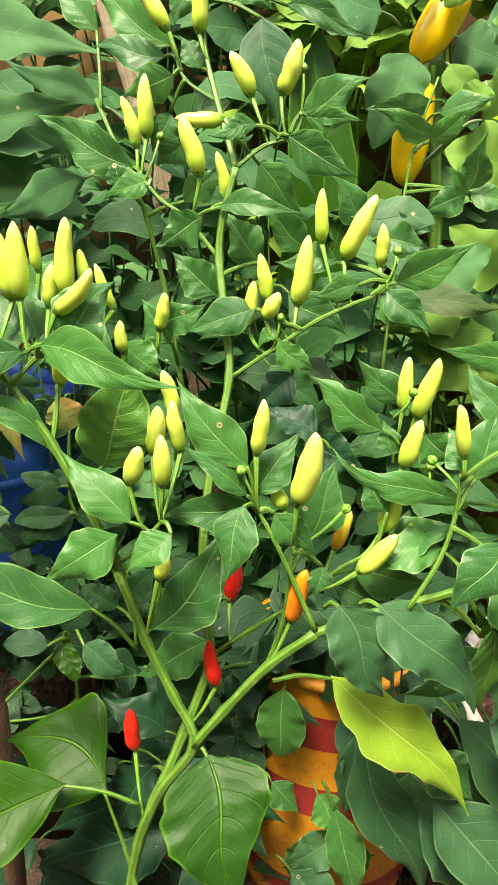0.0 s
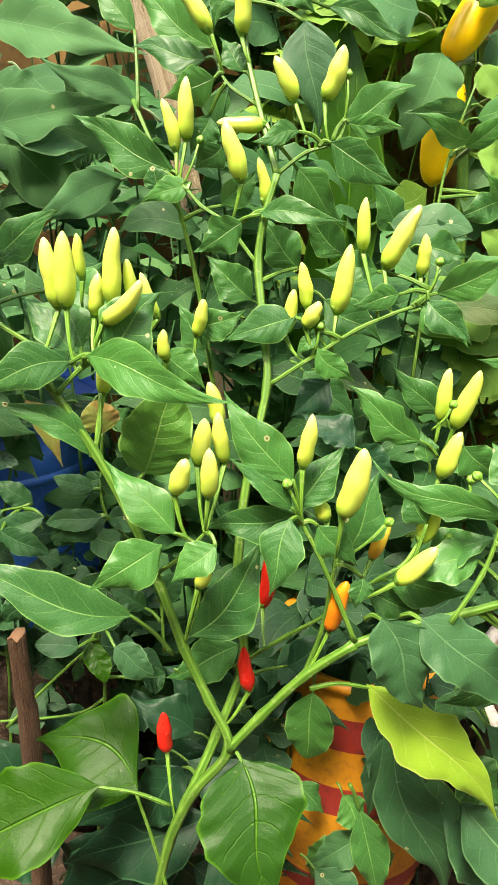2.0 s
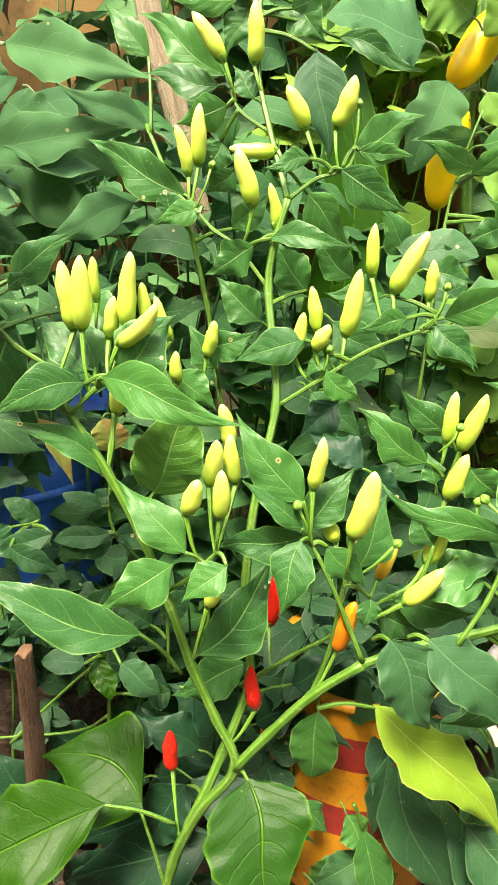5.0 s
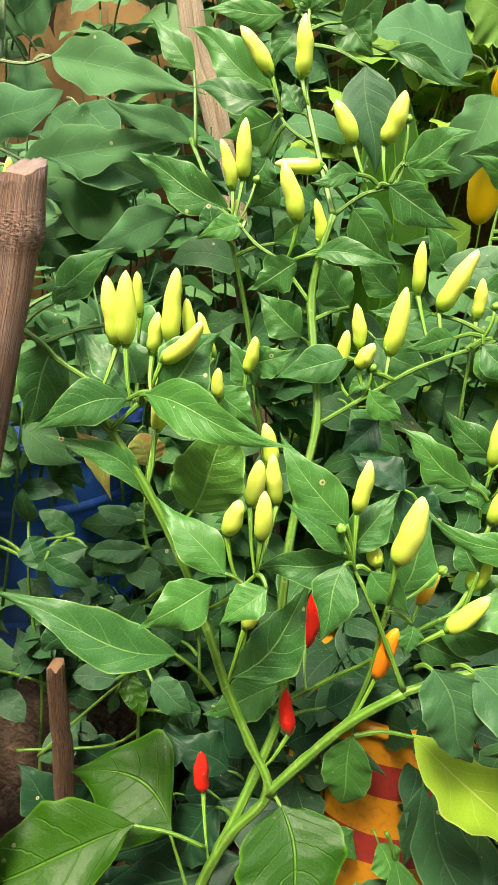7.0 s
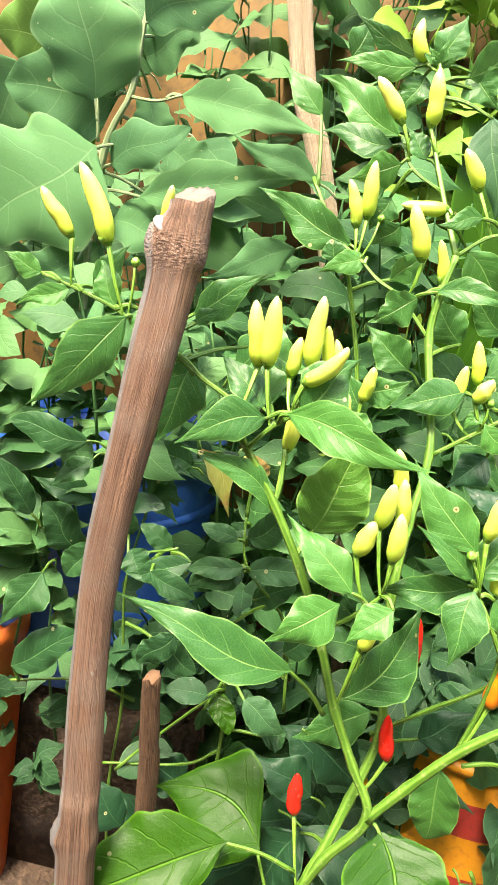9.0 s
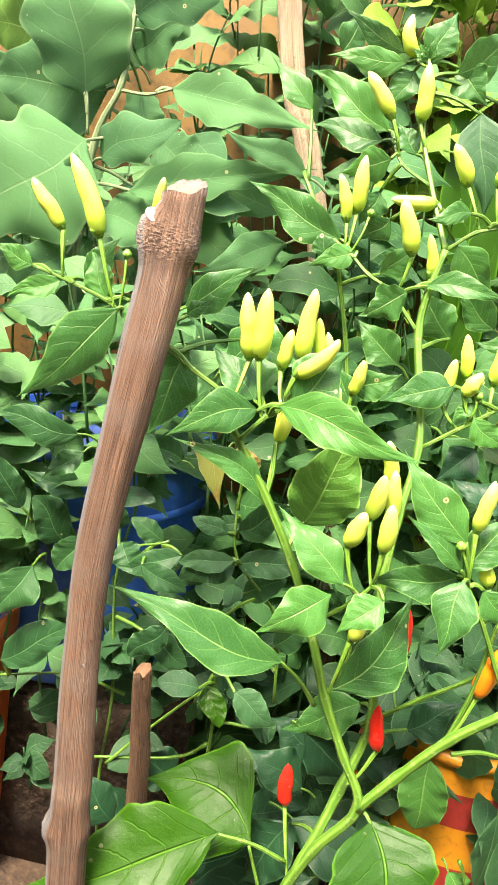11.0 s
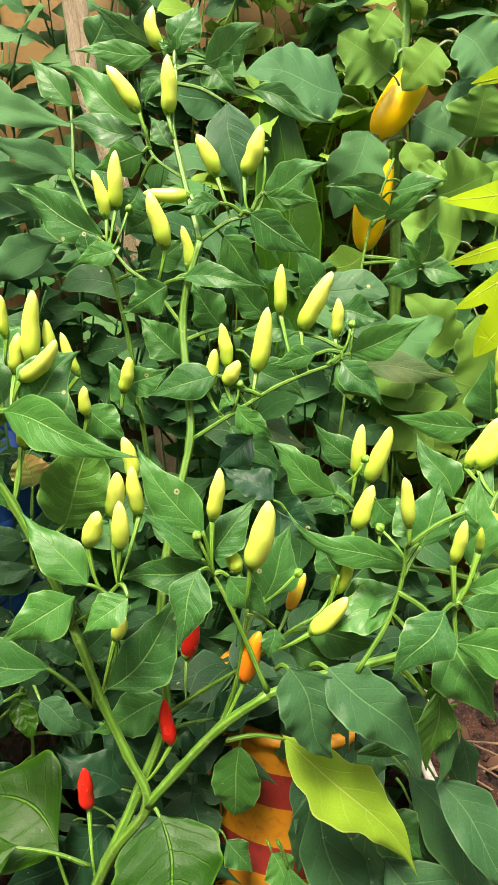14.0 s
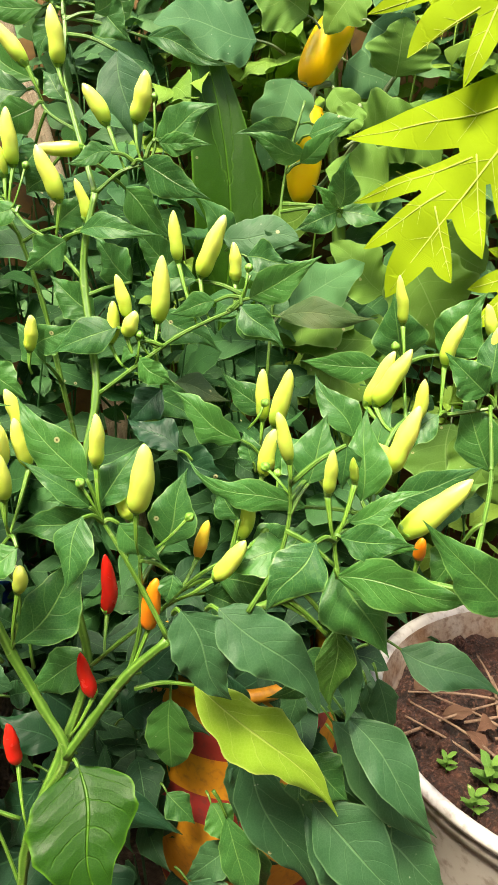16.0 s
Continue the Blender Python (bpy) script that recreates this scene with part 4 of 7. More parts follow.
leaf(chili, (0.293, 0.743, 0.549), (0.212, 0.723, 0.509), 0.038, (0.06, -0.93, 0.36))
leaf(chili, (0.322, 0.743, 0.708), (0.402, 0.743, 0.741), 0.036, (-0.07, -0.98, 0.17), stalk=(0.307, 0.739, 0.704))
leaf(chili, (0.301, 0.783, 0.702), (0.330, 0.803, 0.796), 0.031, (-0.14, -0.96, 0.25), stalk=(0.307, 0.743, 0.707))
leaf(chili, (0.384, 0.723, 0.680), (0.356, 0.713, 0.636), 0.038, (-0.04, -0.97, 0.24), stalk=(0.399, 0.721, 0.698))
leaf(chili, (0.431, 0.823, 0.707), (0.402, 0.843, 0.788), 0.049, (-0.46, -0.89, 0.05), stalk=(0.418, 0.779, 0.727))
leaf(chili, (0.373, 0.803, 0.772), (0.332, 0.793, 0.739), 0.033, (-0.29, -0.76, 0.58), stalk=(0.382, 0.820, 0.767))
leaf(chili, (0.196, 0.783, 0.630), (0.251, 0.763, 0.673), 0.044, (-0.62, -0.55, 0.55), stalk=(0.173, 0.757, 0.638))
leaf(chili, (0.159, 0.793, 0.600), (0.242, 0.783, 0.598), 0.041, (-0.11, -0.98, 0.15), stalk=(0.130, 0.755, 0.606))
leaf(chili, (0.121, 0.823, 0.726), (0.064, 0.843, 0.756), 0.036, (0.05, -0.79, 0.62), mat=leaf_dark)
leaf(chili, (0.220, 0.813, 0.740), (0.255, 0.803, 0.712), 0.040, (-0.32, -0.94, -0.07))
leaf(chili, (0.195, 0.833, 0.711), (0.184, 0.843, 0.743), 0.023, (0.10, -0.94, 0.33))
leaf(chili, (0.286, 0.683, 0.708), (0.337, 0.673, 0.696), 0.033, (-0.13, -0.96, 0.26), stalk=(0.270, 0.669, 0.704))
leaf(chili, (0.254, 0.733, 0.735), (0.229, 0.753, 0.766), 0.040, (-0.20, -0.89, 0.41), stalk=(0.234, 0.708, 0.723))
leaf(chili, (0.280, 0.713, 0.771), (0.278, 0.713, 0.729), 0.025, (-0.04, -1.00, 0.00), stalk=(0.234, 0.708, 0.736))
leaf(chili, (0.187, 0.763, 0.678), (0.161, 0.773, 0.713), 0.028, (-0.16, -0.97, 0.16), stalk=(0.177, 0.757, 0.640))
leaf(chili, (0.128, 0.723, 0.643), (0.125, 0.713, 0.614), 0.022, (0.15, -0.94, 0.31), stalk=(0.102, 0.709, 0.662))
leaf(chili, (0.240, 0.763, 0.645), (0.165, 0.753, 0.637), 0.042, (0.02, -0.72, 0.69), stalk=(0.255, 0.702, 0.641))
leaf(chili, (0.270, 0.713, 0.586), (0.283, 0.703, 0.614), 0.013, (-0.56, -0.83, -0.04), mat=leaf_bright, stalk=(0.233, 0.706, 0.630))
leaf(chili, (0.270, 0.713, 0.589), (0.297, 0.703, 0.607), 0.011, (-0.49, -0.83, 0.27), mat=leaf_bright, stalk=(0.226, 0.707, 0.627))
leaf(chili, (0.272, 0.713, 0.595), (0.260, 0.703, 0.624), 0.010, (0.05, -0.95, -0.30), mat=leaf_bright, stalk=(0.247, 0.703, 0.638))
leaf(chili, (0.244, 0.783, 0.481), (0.236, 0.773, 0.425), 0.031, (-0.40, -0.89, 0.22), mat=leaf_pale)
leaf(chili, (0.312, 0.763, 0.503), (0.327, 0.753, 0.450), 0.022, (-0.08, -0.98, 0.16), mat=leaf_pale)
leaf(chili, (0.088, 0.823, 0.293), (0.124, 0.813, 0.256), 0.035, (0.42, -0.70, 0.58))
leaf(chili, (0.143, 0.813, 0.291), (0.172, 0.793, 0.248), 0.040, (0.36, -0.73, 0.58))
leaf(chili, (0.188, 0.803, 0.431), (0.161, 0.803, 0.481), 0.032, (0.11, -0.99, 0.06), mat=leaf_dark)
leaf(chili, (0.066, 0.823, 0.459), (0.121, 0.823, 0.507), 0.042, (-0.30, -0.89, 0.34), mat=leaf_dark, stalk=(0.015, 0.773, 0.477))
leaf(chili, (0.144, 0.803, 0.577), (0.204, 0.793, 0.561), 0.037, (-0.10, -0.97, 0.23), stalk=(0.114, 0.757, 0.588))
# deep leaves near the ground: leaf_dark paints in the shade between them
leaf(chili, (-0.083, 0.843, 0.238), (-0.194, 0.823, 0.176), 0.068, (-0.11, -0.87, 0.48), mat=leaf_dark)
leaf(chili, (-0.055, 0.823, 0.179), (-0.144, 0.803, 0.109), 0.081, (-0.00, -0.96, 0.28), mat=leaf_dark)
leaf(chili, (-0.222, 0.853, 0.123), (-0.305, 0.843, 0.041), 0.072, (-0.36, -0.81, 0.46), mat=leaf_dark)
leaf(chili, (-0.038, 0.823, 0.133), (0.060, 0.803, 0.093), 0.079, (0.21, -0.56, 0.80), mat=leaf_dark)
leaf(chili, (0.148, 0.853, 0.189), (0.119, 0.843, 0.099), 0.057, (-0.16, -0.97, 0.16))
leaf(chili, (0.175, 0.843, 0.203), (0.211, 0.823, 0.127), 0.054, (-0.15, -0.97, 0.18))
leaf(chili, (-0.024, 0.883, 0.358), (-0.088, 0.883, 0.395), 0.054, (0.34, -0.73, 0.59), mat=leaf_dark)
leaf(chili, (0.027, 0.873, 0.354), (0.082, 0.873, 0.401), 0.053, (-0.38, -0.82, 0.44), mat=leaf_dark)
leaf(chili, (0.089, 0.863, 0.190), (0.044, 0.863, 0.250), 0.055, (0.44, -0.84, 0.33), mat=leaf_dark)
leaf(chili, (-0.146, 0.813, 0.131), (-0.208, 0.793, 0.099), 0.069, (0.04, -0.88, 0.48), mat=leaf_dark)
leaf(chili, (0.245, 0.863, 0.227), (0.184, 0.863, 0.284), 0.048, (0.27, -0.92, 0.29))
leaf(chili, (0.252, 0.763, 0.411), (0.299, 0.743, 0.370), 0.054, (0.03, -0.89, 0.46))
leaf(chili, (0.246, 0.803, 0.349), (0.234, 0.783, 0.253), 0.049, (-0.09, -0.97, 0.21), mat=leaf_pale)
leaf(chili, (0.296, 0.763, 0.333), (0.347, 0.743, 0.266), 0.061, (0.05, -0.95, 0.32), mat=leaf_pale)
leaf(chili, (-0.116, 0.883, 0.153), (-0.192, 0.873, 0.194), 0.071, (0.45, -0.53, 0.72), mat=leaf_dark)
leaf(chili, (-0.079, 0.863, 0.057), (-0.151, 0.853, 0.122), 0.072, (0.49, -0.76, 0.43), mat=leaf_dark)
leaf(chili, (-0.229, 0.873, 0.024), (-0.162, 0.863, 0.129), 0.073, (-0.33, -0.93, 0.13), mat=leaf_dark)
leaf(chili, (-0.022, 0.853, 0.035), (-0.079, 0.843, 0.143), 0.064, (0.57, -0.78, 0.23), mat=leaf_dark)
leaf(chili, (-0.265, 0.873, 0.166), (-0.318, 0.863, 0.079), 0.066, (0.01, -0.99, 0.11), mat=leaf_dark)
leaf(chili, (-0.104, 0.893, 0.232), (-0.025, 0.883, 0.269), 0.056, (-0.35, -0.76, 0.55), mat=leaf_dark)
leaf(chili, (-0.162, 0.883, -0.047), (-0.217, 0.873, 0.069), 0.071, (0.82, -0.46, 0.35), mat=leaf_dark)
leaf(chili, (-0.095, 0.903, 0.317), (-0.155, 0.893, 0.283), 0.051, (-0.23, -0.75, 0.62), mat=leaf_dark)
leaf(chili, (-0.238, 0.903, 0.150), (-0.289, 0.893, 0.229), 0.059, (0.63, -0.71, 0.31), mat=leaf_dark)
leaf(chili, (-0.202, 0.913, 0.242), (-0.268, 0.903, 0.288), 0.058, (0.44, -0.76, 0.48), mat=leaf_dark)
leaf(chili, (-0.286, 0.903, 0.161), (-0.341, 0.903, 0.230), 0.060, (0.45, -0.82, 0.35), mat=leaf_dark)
leaf(chili, (0.1625, 0.8000, 0.2865), (0.1996, 0.7800, 0.1508), 0.0444, (0.10, -0.90, 0.40), stalk=(0.1486, 0.8000, 0.3209))
leaf(chili, (0.1756, 0.8100, 0.2342), (0.1050, 0.8000, 0.1796), 0.0428, (-0.10, -0.80, 0.60), mat=leaf_pale)
leaf(chili, (0.1153, 0.7900, 0.1935), (0.1901, 0.7700, 0.1358), 0.0512, (0.10, -0.80, 0.60), mat=leaf_pale)
leaf(chili, (0.1913, 0.8000, 0.3916), (0.2693, 0.7650, 0.1824), 0.0675, (-0.10, -0.93, 0.30), mat=leaf_pale)
leaf(chili, (0.1841, 0.8200, 0.3766), (0.1759, 0.8100, 0.2597), 0.0398, (0.05, -0.97, 0.20), mat=leaf_pale)
leaf(chili, (0.3166, 0.7800, 0.3160), (0.4238, 0.7450, 0.2306), 0.0715, (0.10, -0.80, 0.60), mat=leaf_pale)
leaf(chili, (0.3225, 0.7600, 0.5120), (0.3407, 0.7550, 0.4420), 0.0313, (0.20, -0.90, 0.40), mat=leaf_pale)
# leaves of its upper crown
leaf(chili, (0.046, 0.923, 1.016), (-0.002, 0.913, 1.005), 0.021, (0.19, -0.98, 0.06), stalk=(0.069, 0.931, 1.005))
leaf(chili, (0.088, 0.935, 1.029), (0.154, 0.928, 1.060), 0.040, (-0.07, -0.99, -0.08), stalk=(0.078, 0.932, 1.009))
leaf(chili, (0.091, 0.935, 1.026), (0.149, 0.923, 1.021), 0.023, (-0.21, -0.97, -0.13), stalk=(0.087, 0.934, 1.026))
leaf(chili, (0.075, 0.928, 1.008), (0.148, 0.908, 0.968), 0.040, (-0.36, -0.91, -0.21), stalk=(0.065, 0.930, 1.003))
leaf(chili, (0.043, 0.983, 1.124), (0.064, 0.968, 1.015), 0.055, (-0.06, -0.99, 0.12), mat=leaf_pale, stalk=(-0.015, 0.993, 1.141))
leaf(chili, (0.009, 0.908, 0.938), (0.097, 0.893, 0.937), 0.026, (-0.15, -0.91, 0.38), arch=0.20, stalk=(-0.021, 0.917, 0.922))
leaf(chili, (-0.006, 0.913, 0.930), (-0.055, 0.903, 0.898), 0.039, (0.28, -0.95, -0.13), style='wavy', stalk=(0.017, 0.915, 0.942))
leaf(chili, (-0.065, 0.948, 0.965), (-0.119, 0.938, 0.943), 0.027, (0.06, -0.96, 0.29), arch=0.25, stalk=(-0.069, 0.939, 0.957))
leaf(chili, (-0.101, 0.953, 0.954), (-0.110, 0.953, 0.987), 0.028, (0.09, -1.00, 0.03), stalk=(-0.086, 0.976, 0.940))
leaf(chili, (-0.084, 0.953, 0.975), (-0.201, 0.978, 1.029), 0.047, (-0.22, -0.98, -0.02), stalk=(-0.074, 0.943, 0.962))
leaf(chili, (-0.044, 0.963, 1.066), (-0.097, 0.953, 1.044), 0.038, (0.27, -0.94, -0.22), stalk=(-0.037, 0.967, 1.070))
leaf(chili, (-0.055, 0.978, 1.085), (-0.140, 0.988, 1.097), 0.036, (-0.08, -0.97, 0.22), stalk=(-0.043, 0.972, 1.082))
leaf(chili, (-0.049, 0.988, 1.096), (-0.153, 1.008, 1.160), 0.045, (-0.11, -0.99, 0.13), stalk=(-0.045, 0.974, 1.086))
leaf(chili, (-0.143, 1.033, 1.118), (-0.198, 1.043, 1.175), 0.033, (0.13, -0.95, 0.28), stalk=(-0.136, 1.008, 1.037))
leaf(chili, (-0.042, 1.013, 1.173), (-0.133, 1.003, 1.171), 0.029, (0.11, -0.99, -0.10), stalk=(-0.021, 1.010, 1.174))
leaf(chili, (-0.046, 1.023, 1.185), (-0.120, 1.023, 1.223), 0.028, (-0.23, -0.86, -0.46), stalk=(-0.021, 1.010, 1.174))
leaf(chili, (-0.118, 1.023, 1.179), (-0.097, 1.033, 1.223), 0.040, (0.43, -0.90, -0.01))
leaf(chili, (-0.020, 1.013, 1.176), (0.004, 1.023, 1.231), 0.039, (0.23, -0.97, 0.07), stalk=(-0.019, 1.005, 1.165))
leaf(chili, (0.012, 1.013, 1.165), (0.074, 1.023, 1.212), 0.044, (0.37, -0.87, -0.31), stalk=(-0.018, 1.000, 1.155))
leaf(chili, (0.014, 1.023, 1.175), (0.052, 1.013, 1.136), 0.043, (-0.17, -0.98, 0.09), stalk=(-0.021, 1.010, 1.174))
leaf(chili, (0.064, 1.033, 1.145), (0.163, 1.013, 1.113), 0.026, (-0.21, -0.98, -0.03), stalk=(-0.019, 1.003, 1.160))
leaf(chili, (-0.033, 1.023, 1.169), (-0.054, 1.013, 1.120), 0.034, (-0.04, -0.98, 0.22), stalk=(-0.021, 1.010, 1.174))
leaf(chili, (-0.051, 0.973, 1.033), (-0.069, 0.963, 0.992), 0.032, (0.32, -0.94, 0.09), stalk=(-0.033, 0.963, 1.062))
leaf(chili, (-0.017, 0.983, 1.074), (-0.045, 0.993, 1.108), 0.028, (0.12, -0.92, 0.36), stalk=(-0.006, 0.963, 1.064))
leaf(chili, (-0.020, 1.008, 1.175), (-0.034, 1.003, 1.192), 0.010, (0.25, -0.97, -0.09), stalk=(-0.019, 1.003, 1.160))
leaf(chili, (-0.020, 1.008, 1.175), (-0.013, 1.003, 1.201), 0.010, (-0.20, -0.97, -0.13), stalk=(-0.019, 1.003, 1.160))
leaf(chili, (-0.020, 1.008, 1.175), (0.001, 1.003, 1.183), 0.009, (-0.05, -0.90, -0.44), stalk=(-0.021, 1.010, 1.174))
leaf(chili, (-0.020, 1.008, 1.175), (-0.042, 1.003, 1.186), 0.009, (0.13, -0.98, -0.17), stalk=(-0.019, 1.005, 1.165))
leaf(chili, (0.134, 0.903, 0.888), (0.069, 0.903, 0.888), 0.031, (0.00, -0.96, 0.28), stalk=(0.182, 0.881, 0.876))
leaf(chili, (0.052, 0.953, 0.881), (0.009, 0.963, 0.934), 0.046, (-0.30, -0.95, -0.07), stalk=(0.014, 0.900, 0.873))
leaf(chili, (0.103, 0.973, 0.896), (0.046, 0.973, 0.942), 0.039, (-0.11, -0.99, -0.13))
leaf(chili, (0.155, 0.883, 0.869), (0.106, 0.873, 0.857), 0.025, (0.17, -0.98, 0.13), arch=0.20, stalk=(0.181, 0.881, 0.873))
leaf(chili, (0.176, 0.883, 0.862), (0.225, 0.868, 0.822), 0.032, (-0.13, -0.97, 0.20), stalk=(0.167, 0.879, 0.859))
leaf(chili, (0.181, 0.953, 0.910), (0.229, 0.943, 0.903), 0.037, (-0.16, -0.96, 0.25))
leaf(chili, (0.076, 0.863, 0.815), (0.116, 0.853, 0.782), 0.028, (-0.23, -0.97, 0.02), arch=0.25, stalk=(0.077, 0.868, 0.808))
leaf(chili, (0.093, 0.893, 0.775), (0.054, 0.883, 0.735), 0.040, (-0.05, -0.96, 0.29), mat=leaf_dark, stalk=(0.091, 0.870, 0.818))
leaf(chili, (0.055, 0.873, 0.844), (-0.019, 0.863, 0.818), 0.039, (0.03, -0.96, 0.28), arch=0.20, stalk=(0.096, 0.871, 0.821))
leaf(chili, (-0.051, 0.903, 0.816), (0.001, 0.893, 0.845), 0.035, (-0.19, -0.98, -0.01), stalk=(-0.053, 0.974, 0.803))
leaf(chili, (-0.041, 0.913, 0.796), (-0.077, 0.923, 0.842), 0.034, (-0.22, -0.97, 0.04), stalk=(-0.045, 0.968, 0.761))
leaf(chili, (-0.071, 0.823, 0.814), (-0.028, 0.813, 0.780), 0.038, (0.01, -0.96, 0.29))
leaf(chili, (-0.104, 0.783, 0.836), (-0.061, 0.773, 0.799), 0.033, (0.30, -0.77, 0.56), stalk=(-0.105, 0.741, 0.837))
leaf(chili, (0.074, 0.868, 0.829), (0.056, 0.863, 0.804), 0.015, (-0.20, -0.92, 0.33), stalk=(0.100, 0.871, 0.824))
leaf(chili, (-0.038, 0.973, 0.942), (0.003, 0.983, 0.983), 0.034, (0.36, -0.92, -0.15), stalk=(-0.081, 0.978, 0.926))
leaf(chili, (-0.035, 0.963, 1.004), (-0.065, 0.963, 0.977), 0.033, (0.23, -0.94, -0.27), stalk=(0.006, 0.948, 1.029))
leaf(chili, (0.042, 0.983, 0.985), (0.099, 0.973, 0.927), 0.045, (-0.27, -0.96, -0.10), stalk=(0.012, 0.941, 1.012))
leaf(chili, (0.081, 0.953, 0.851), (0.149, 0.943, 0.806), 0.043, (-0.04, -0.99, 0.16))
leaf(chili, (0.002, 0.973, 0.841), (-0.056, 0.983, 0.889), 0.045, (-0.09, -0.99, 0.09))
leaf(chili, (0.115, 0.843, 0.717), (0.168, 0.823, 0.694), 0.046, (-0.29, -0.94, 0.15), mat=leaf_dark)
leaf(chili, (0.063, 0.943, 0.771), (0.127, 0.933, 0.719), 0.044, (0.02, -0.98, 0.21))
# leaves on the twig behind the tall stake
leaf(chili, (-0.272, 0.758, 0.891), (-0.352, 0.723, 0.800), 0.050, (0.49, -0.87, -0.10), arch=0.20, stalk=(-0.271, 0.765, 0.884))
leaf(chili, (-0.330, 0.765, 0.910), (-0.381, 0.753, 0.887), 0.021, (0.13, -0.97, 0.21), stalk=(-0.319, 0.764, 0.906))
leaf(chili, (-0.293, 0.783, 0.894), (-0.316, 0.793, 0.939), 0.028, (0.05, -0.97, 0.24), stalk=(-0.279, 0.765, 0.889))
leaf(chili, (-0.360, 0.768, 0.918), (-0.397, 0.763, 0.934), 0.022, (0.19, -0.97, 0.13), stalk=(-0.340, 0.763, 0.913))
leaf(chili, (-0.322, 0.798, 0.906), (-0.289, 0.803, 0.952), 0.028, (0.09, -1.00, 0.05), stalk=(-0.325, 0.763, 0.908))
leaf(chili, (-0.222, 0.798, 0.894), (-0.151, 0.788, 0.941), 0.035, (-0.23, -0.96, 0.14), stalk=(-0.247, 0.764, 0.870))
leaf(chili, (-0.208, 0.778, 0.858), (-0.240, 0.763, 0.772), 0.051, (0.20, -0.98, 0.10), stalk=(-0.221, 0.762, 0.857))
leaf(chili, (-0.228, 0.783, 0.843), (-0.264, 0.783, 0.793), 0.029, (-0.19, -0.97, 0.14), stalk=(-0.224, 0.763, 0.859))
leaf(chili, (-0.215, 0.783, 0.888), (-0.188, 0.773, 0.908), 0.016, (-0.36, -0.93, 0.03), stalk=(-0.239, 0.764, 0.866))
leaf(chili, (-0.266, 0.768, 0.898), (-0.252, 0.758, 0.865), 0.019, (-0.11, -0.96, 0.24), stalk=(-0.286, 0.765, 0.894))
leaf(chili, (-0.202, 0.798, 0.764), (-0.165, 0.788, 0.698), 0.026, (-0.05, -0.99, 0.12), sway=-0.15, mat=leaf_sick)
leaf(chili, (-0.171, 0.823, 0.868), (-0.100, 0.813, 0.851), 0.044, (-0.01, -0.88, 0.47), stalk=(-0.219, 0.762, 0.855))
leaf(chili, (-0.183, 0.843, 0.835), (-0.131, 0.843, 0.894), 0.042, (-0.26, -0.94, 0.23))

# ---- eggplants ----
eggplant_left = thing("eggplant_bush", (-0.42, 1.12, GROUND), "leafy eggplant bush growing beside the wall", "eggplant plant")
eggplant_right = thing("eggplant_bush", (0.33, 1.24, GROUND), "eggplant bush bearing ripe yellow fruits", "eggplant plant")
# eggplant behind, at the wall side
branch('stem', eggplant_left, [(-0.471, 1.123, 0.522), (-0.459, 1.103, 0.880), (-0.433, 1.088, 1.061), (-0.397, 1.083, 1.138), (-0.390, 1.093, 1.212), (-0.380, 1.103, 1.279)], 0.0058, 0.0029, stem_grey)
branch('twig', eggplant_left, [(-0.397, 1.083, 1.131), (-0.359, 1.073, 1.127), (-0.325, 1.068, 1.135)], 0.0022, 0.0014, stem_grey)
branch('twig', eggplant_left, [(-0.433, 1.088, 1.061), (-0.465, 1.098, 1.063), (-0.504, 1.113, 1.056)], 0.0022, 0.0014, stem_grey)
branch('twig', eggplant_left, [(-0.442, 1.088, 1.074), (-0.442, 1.083, 1.114), (-0.445, 1.083, 1.134)], 0.0022, 0.0014, stem_grey)
leaf(eggplant_left, (-0.330, 1.073, 1.136), (-0.132, 1.023, 1.097), 0.062, (-0.22, -0.97, 0.13), style='wavy', mat=leaf_egg, stalk=(-0.347, 1.071, 1.130))
leaf(eggplant_left, (-0.446, 1.083, 1.120), (-0.470, 1.053, 1.291), 0.127, (0.37, -0.92, -0.11), style='egg', mat=leaf_egg, stalk=(-0.442, 1.085, 1.099))
leaf(eggplant_left, (-0.415, 1.068, 1.044), (-0.308, 1.043, 1.097), 0.062, (-0.23, -0.97, 0.01), style='egg', mat=leaf_egg, stalk=(-0.436, 1.090, 1.038))
leaf(eggplant_left, (-0.400, 1.103, 1.201), (-0.514, 1.073, 1.229), 0.081, (0.26, -0.96, 0.04), style='egg', mat=leaf_egg, stalk=(-0.391, 1.092, 1.203))
leaf(eggplant_left, (-0.387, 1.093, 1.219), (-0.258, 1.073, 1.270), 0.065, (-0.05, -0.96, -0.26), style='egg', mat=leaf_egg, stalk=(-0.390, 1.093, 1.212))
leaf(eggplant_left, (-0.387, 1.123, 1.019), (-0.185, 1.093, 0.928), 0.091, (-0.08, -0.99, 0.14), style='egg', mat=leaf_egg, stalk=(-0.436, 1.090, 1.038))
leaf(eggplant_left, (-0.371, 1.053, 1.007), (-0.129, 1.023, 1.054), 0.055, (-0.14, -0.98, 0.11), style='wavy', mat=leaf_egg, stalk=(-0.440, 1.092, 1.015))
leaf(eggplant_left, (-0.137, 1.013, 1.042), (-0.246, 1.008, 1.090), 0.033, (0.06, -1.00, 0.02), mat=leaf_egg)
leaf(eggplant_left, (-0.445, 1.123, 0.944), (-0.535, 1.103, 0.822), 0.103, (0.36, -0.93, -0.11), style='egg', mat=leaf_egg, stalk=(-0.446, 1.095, 0.970))
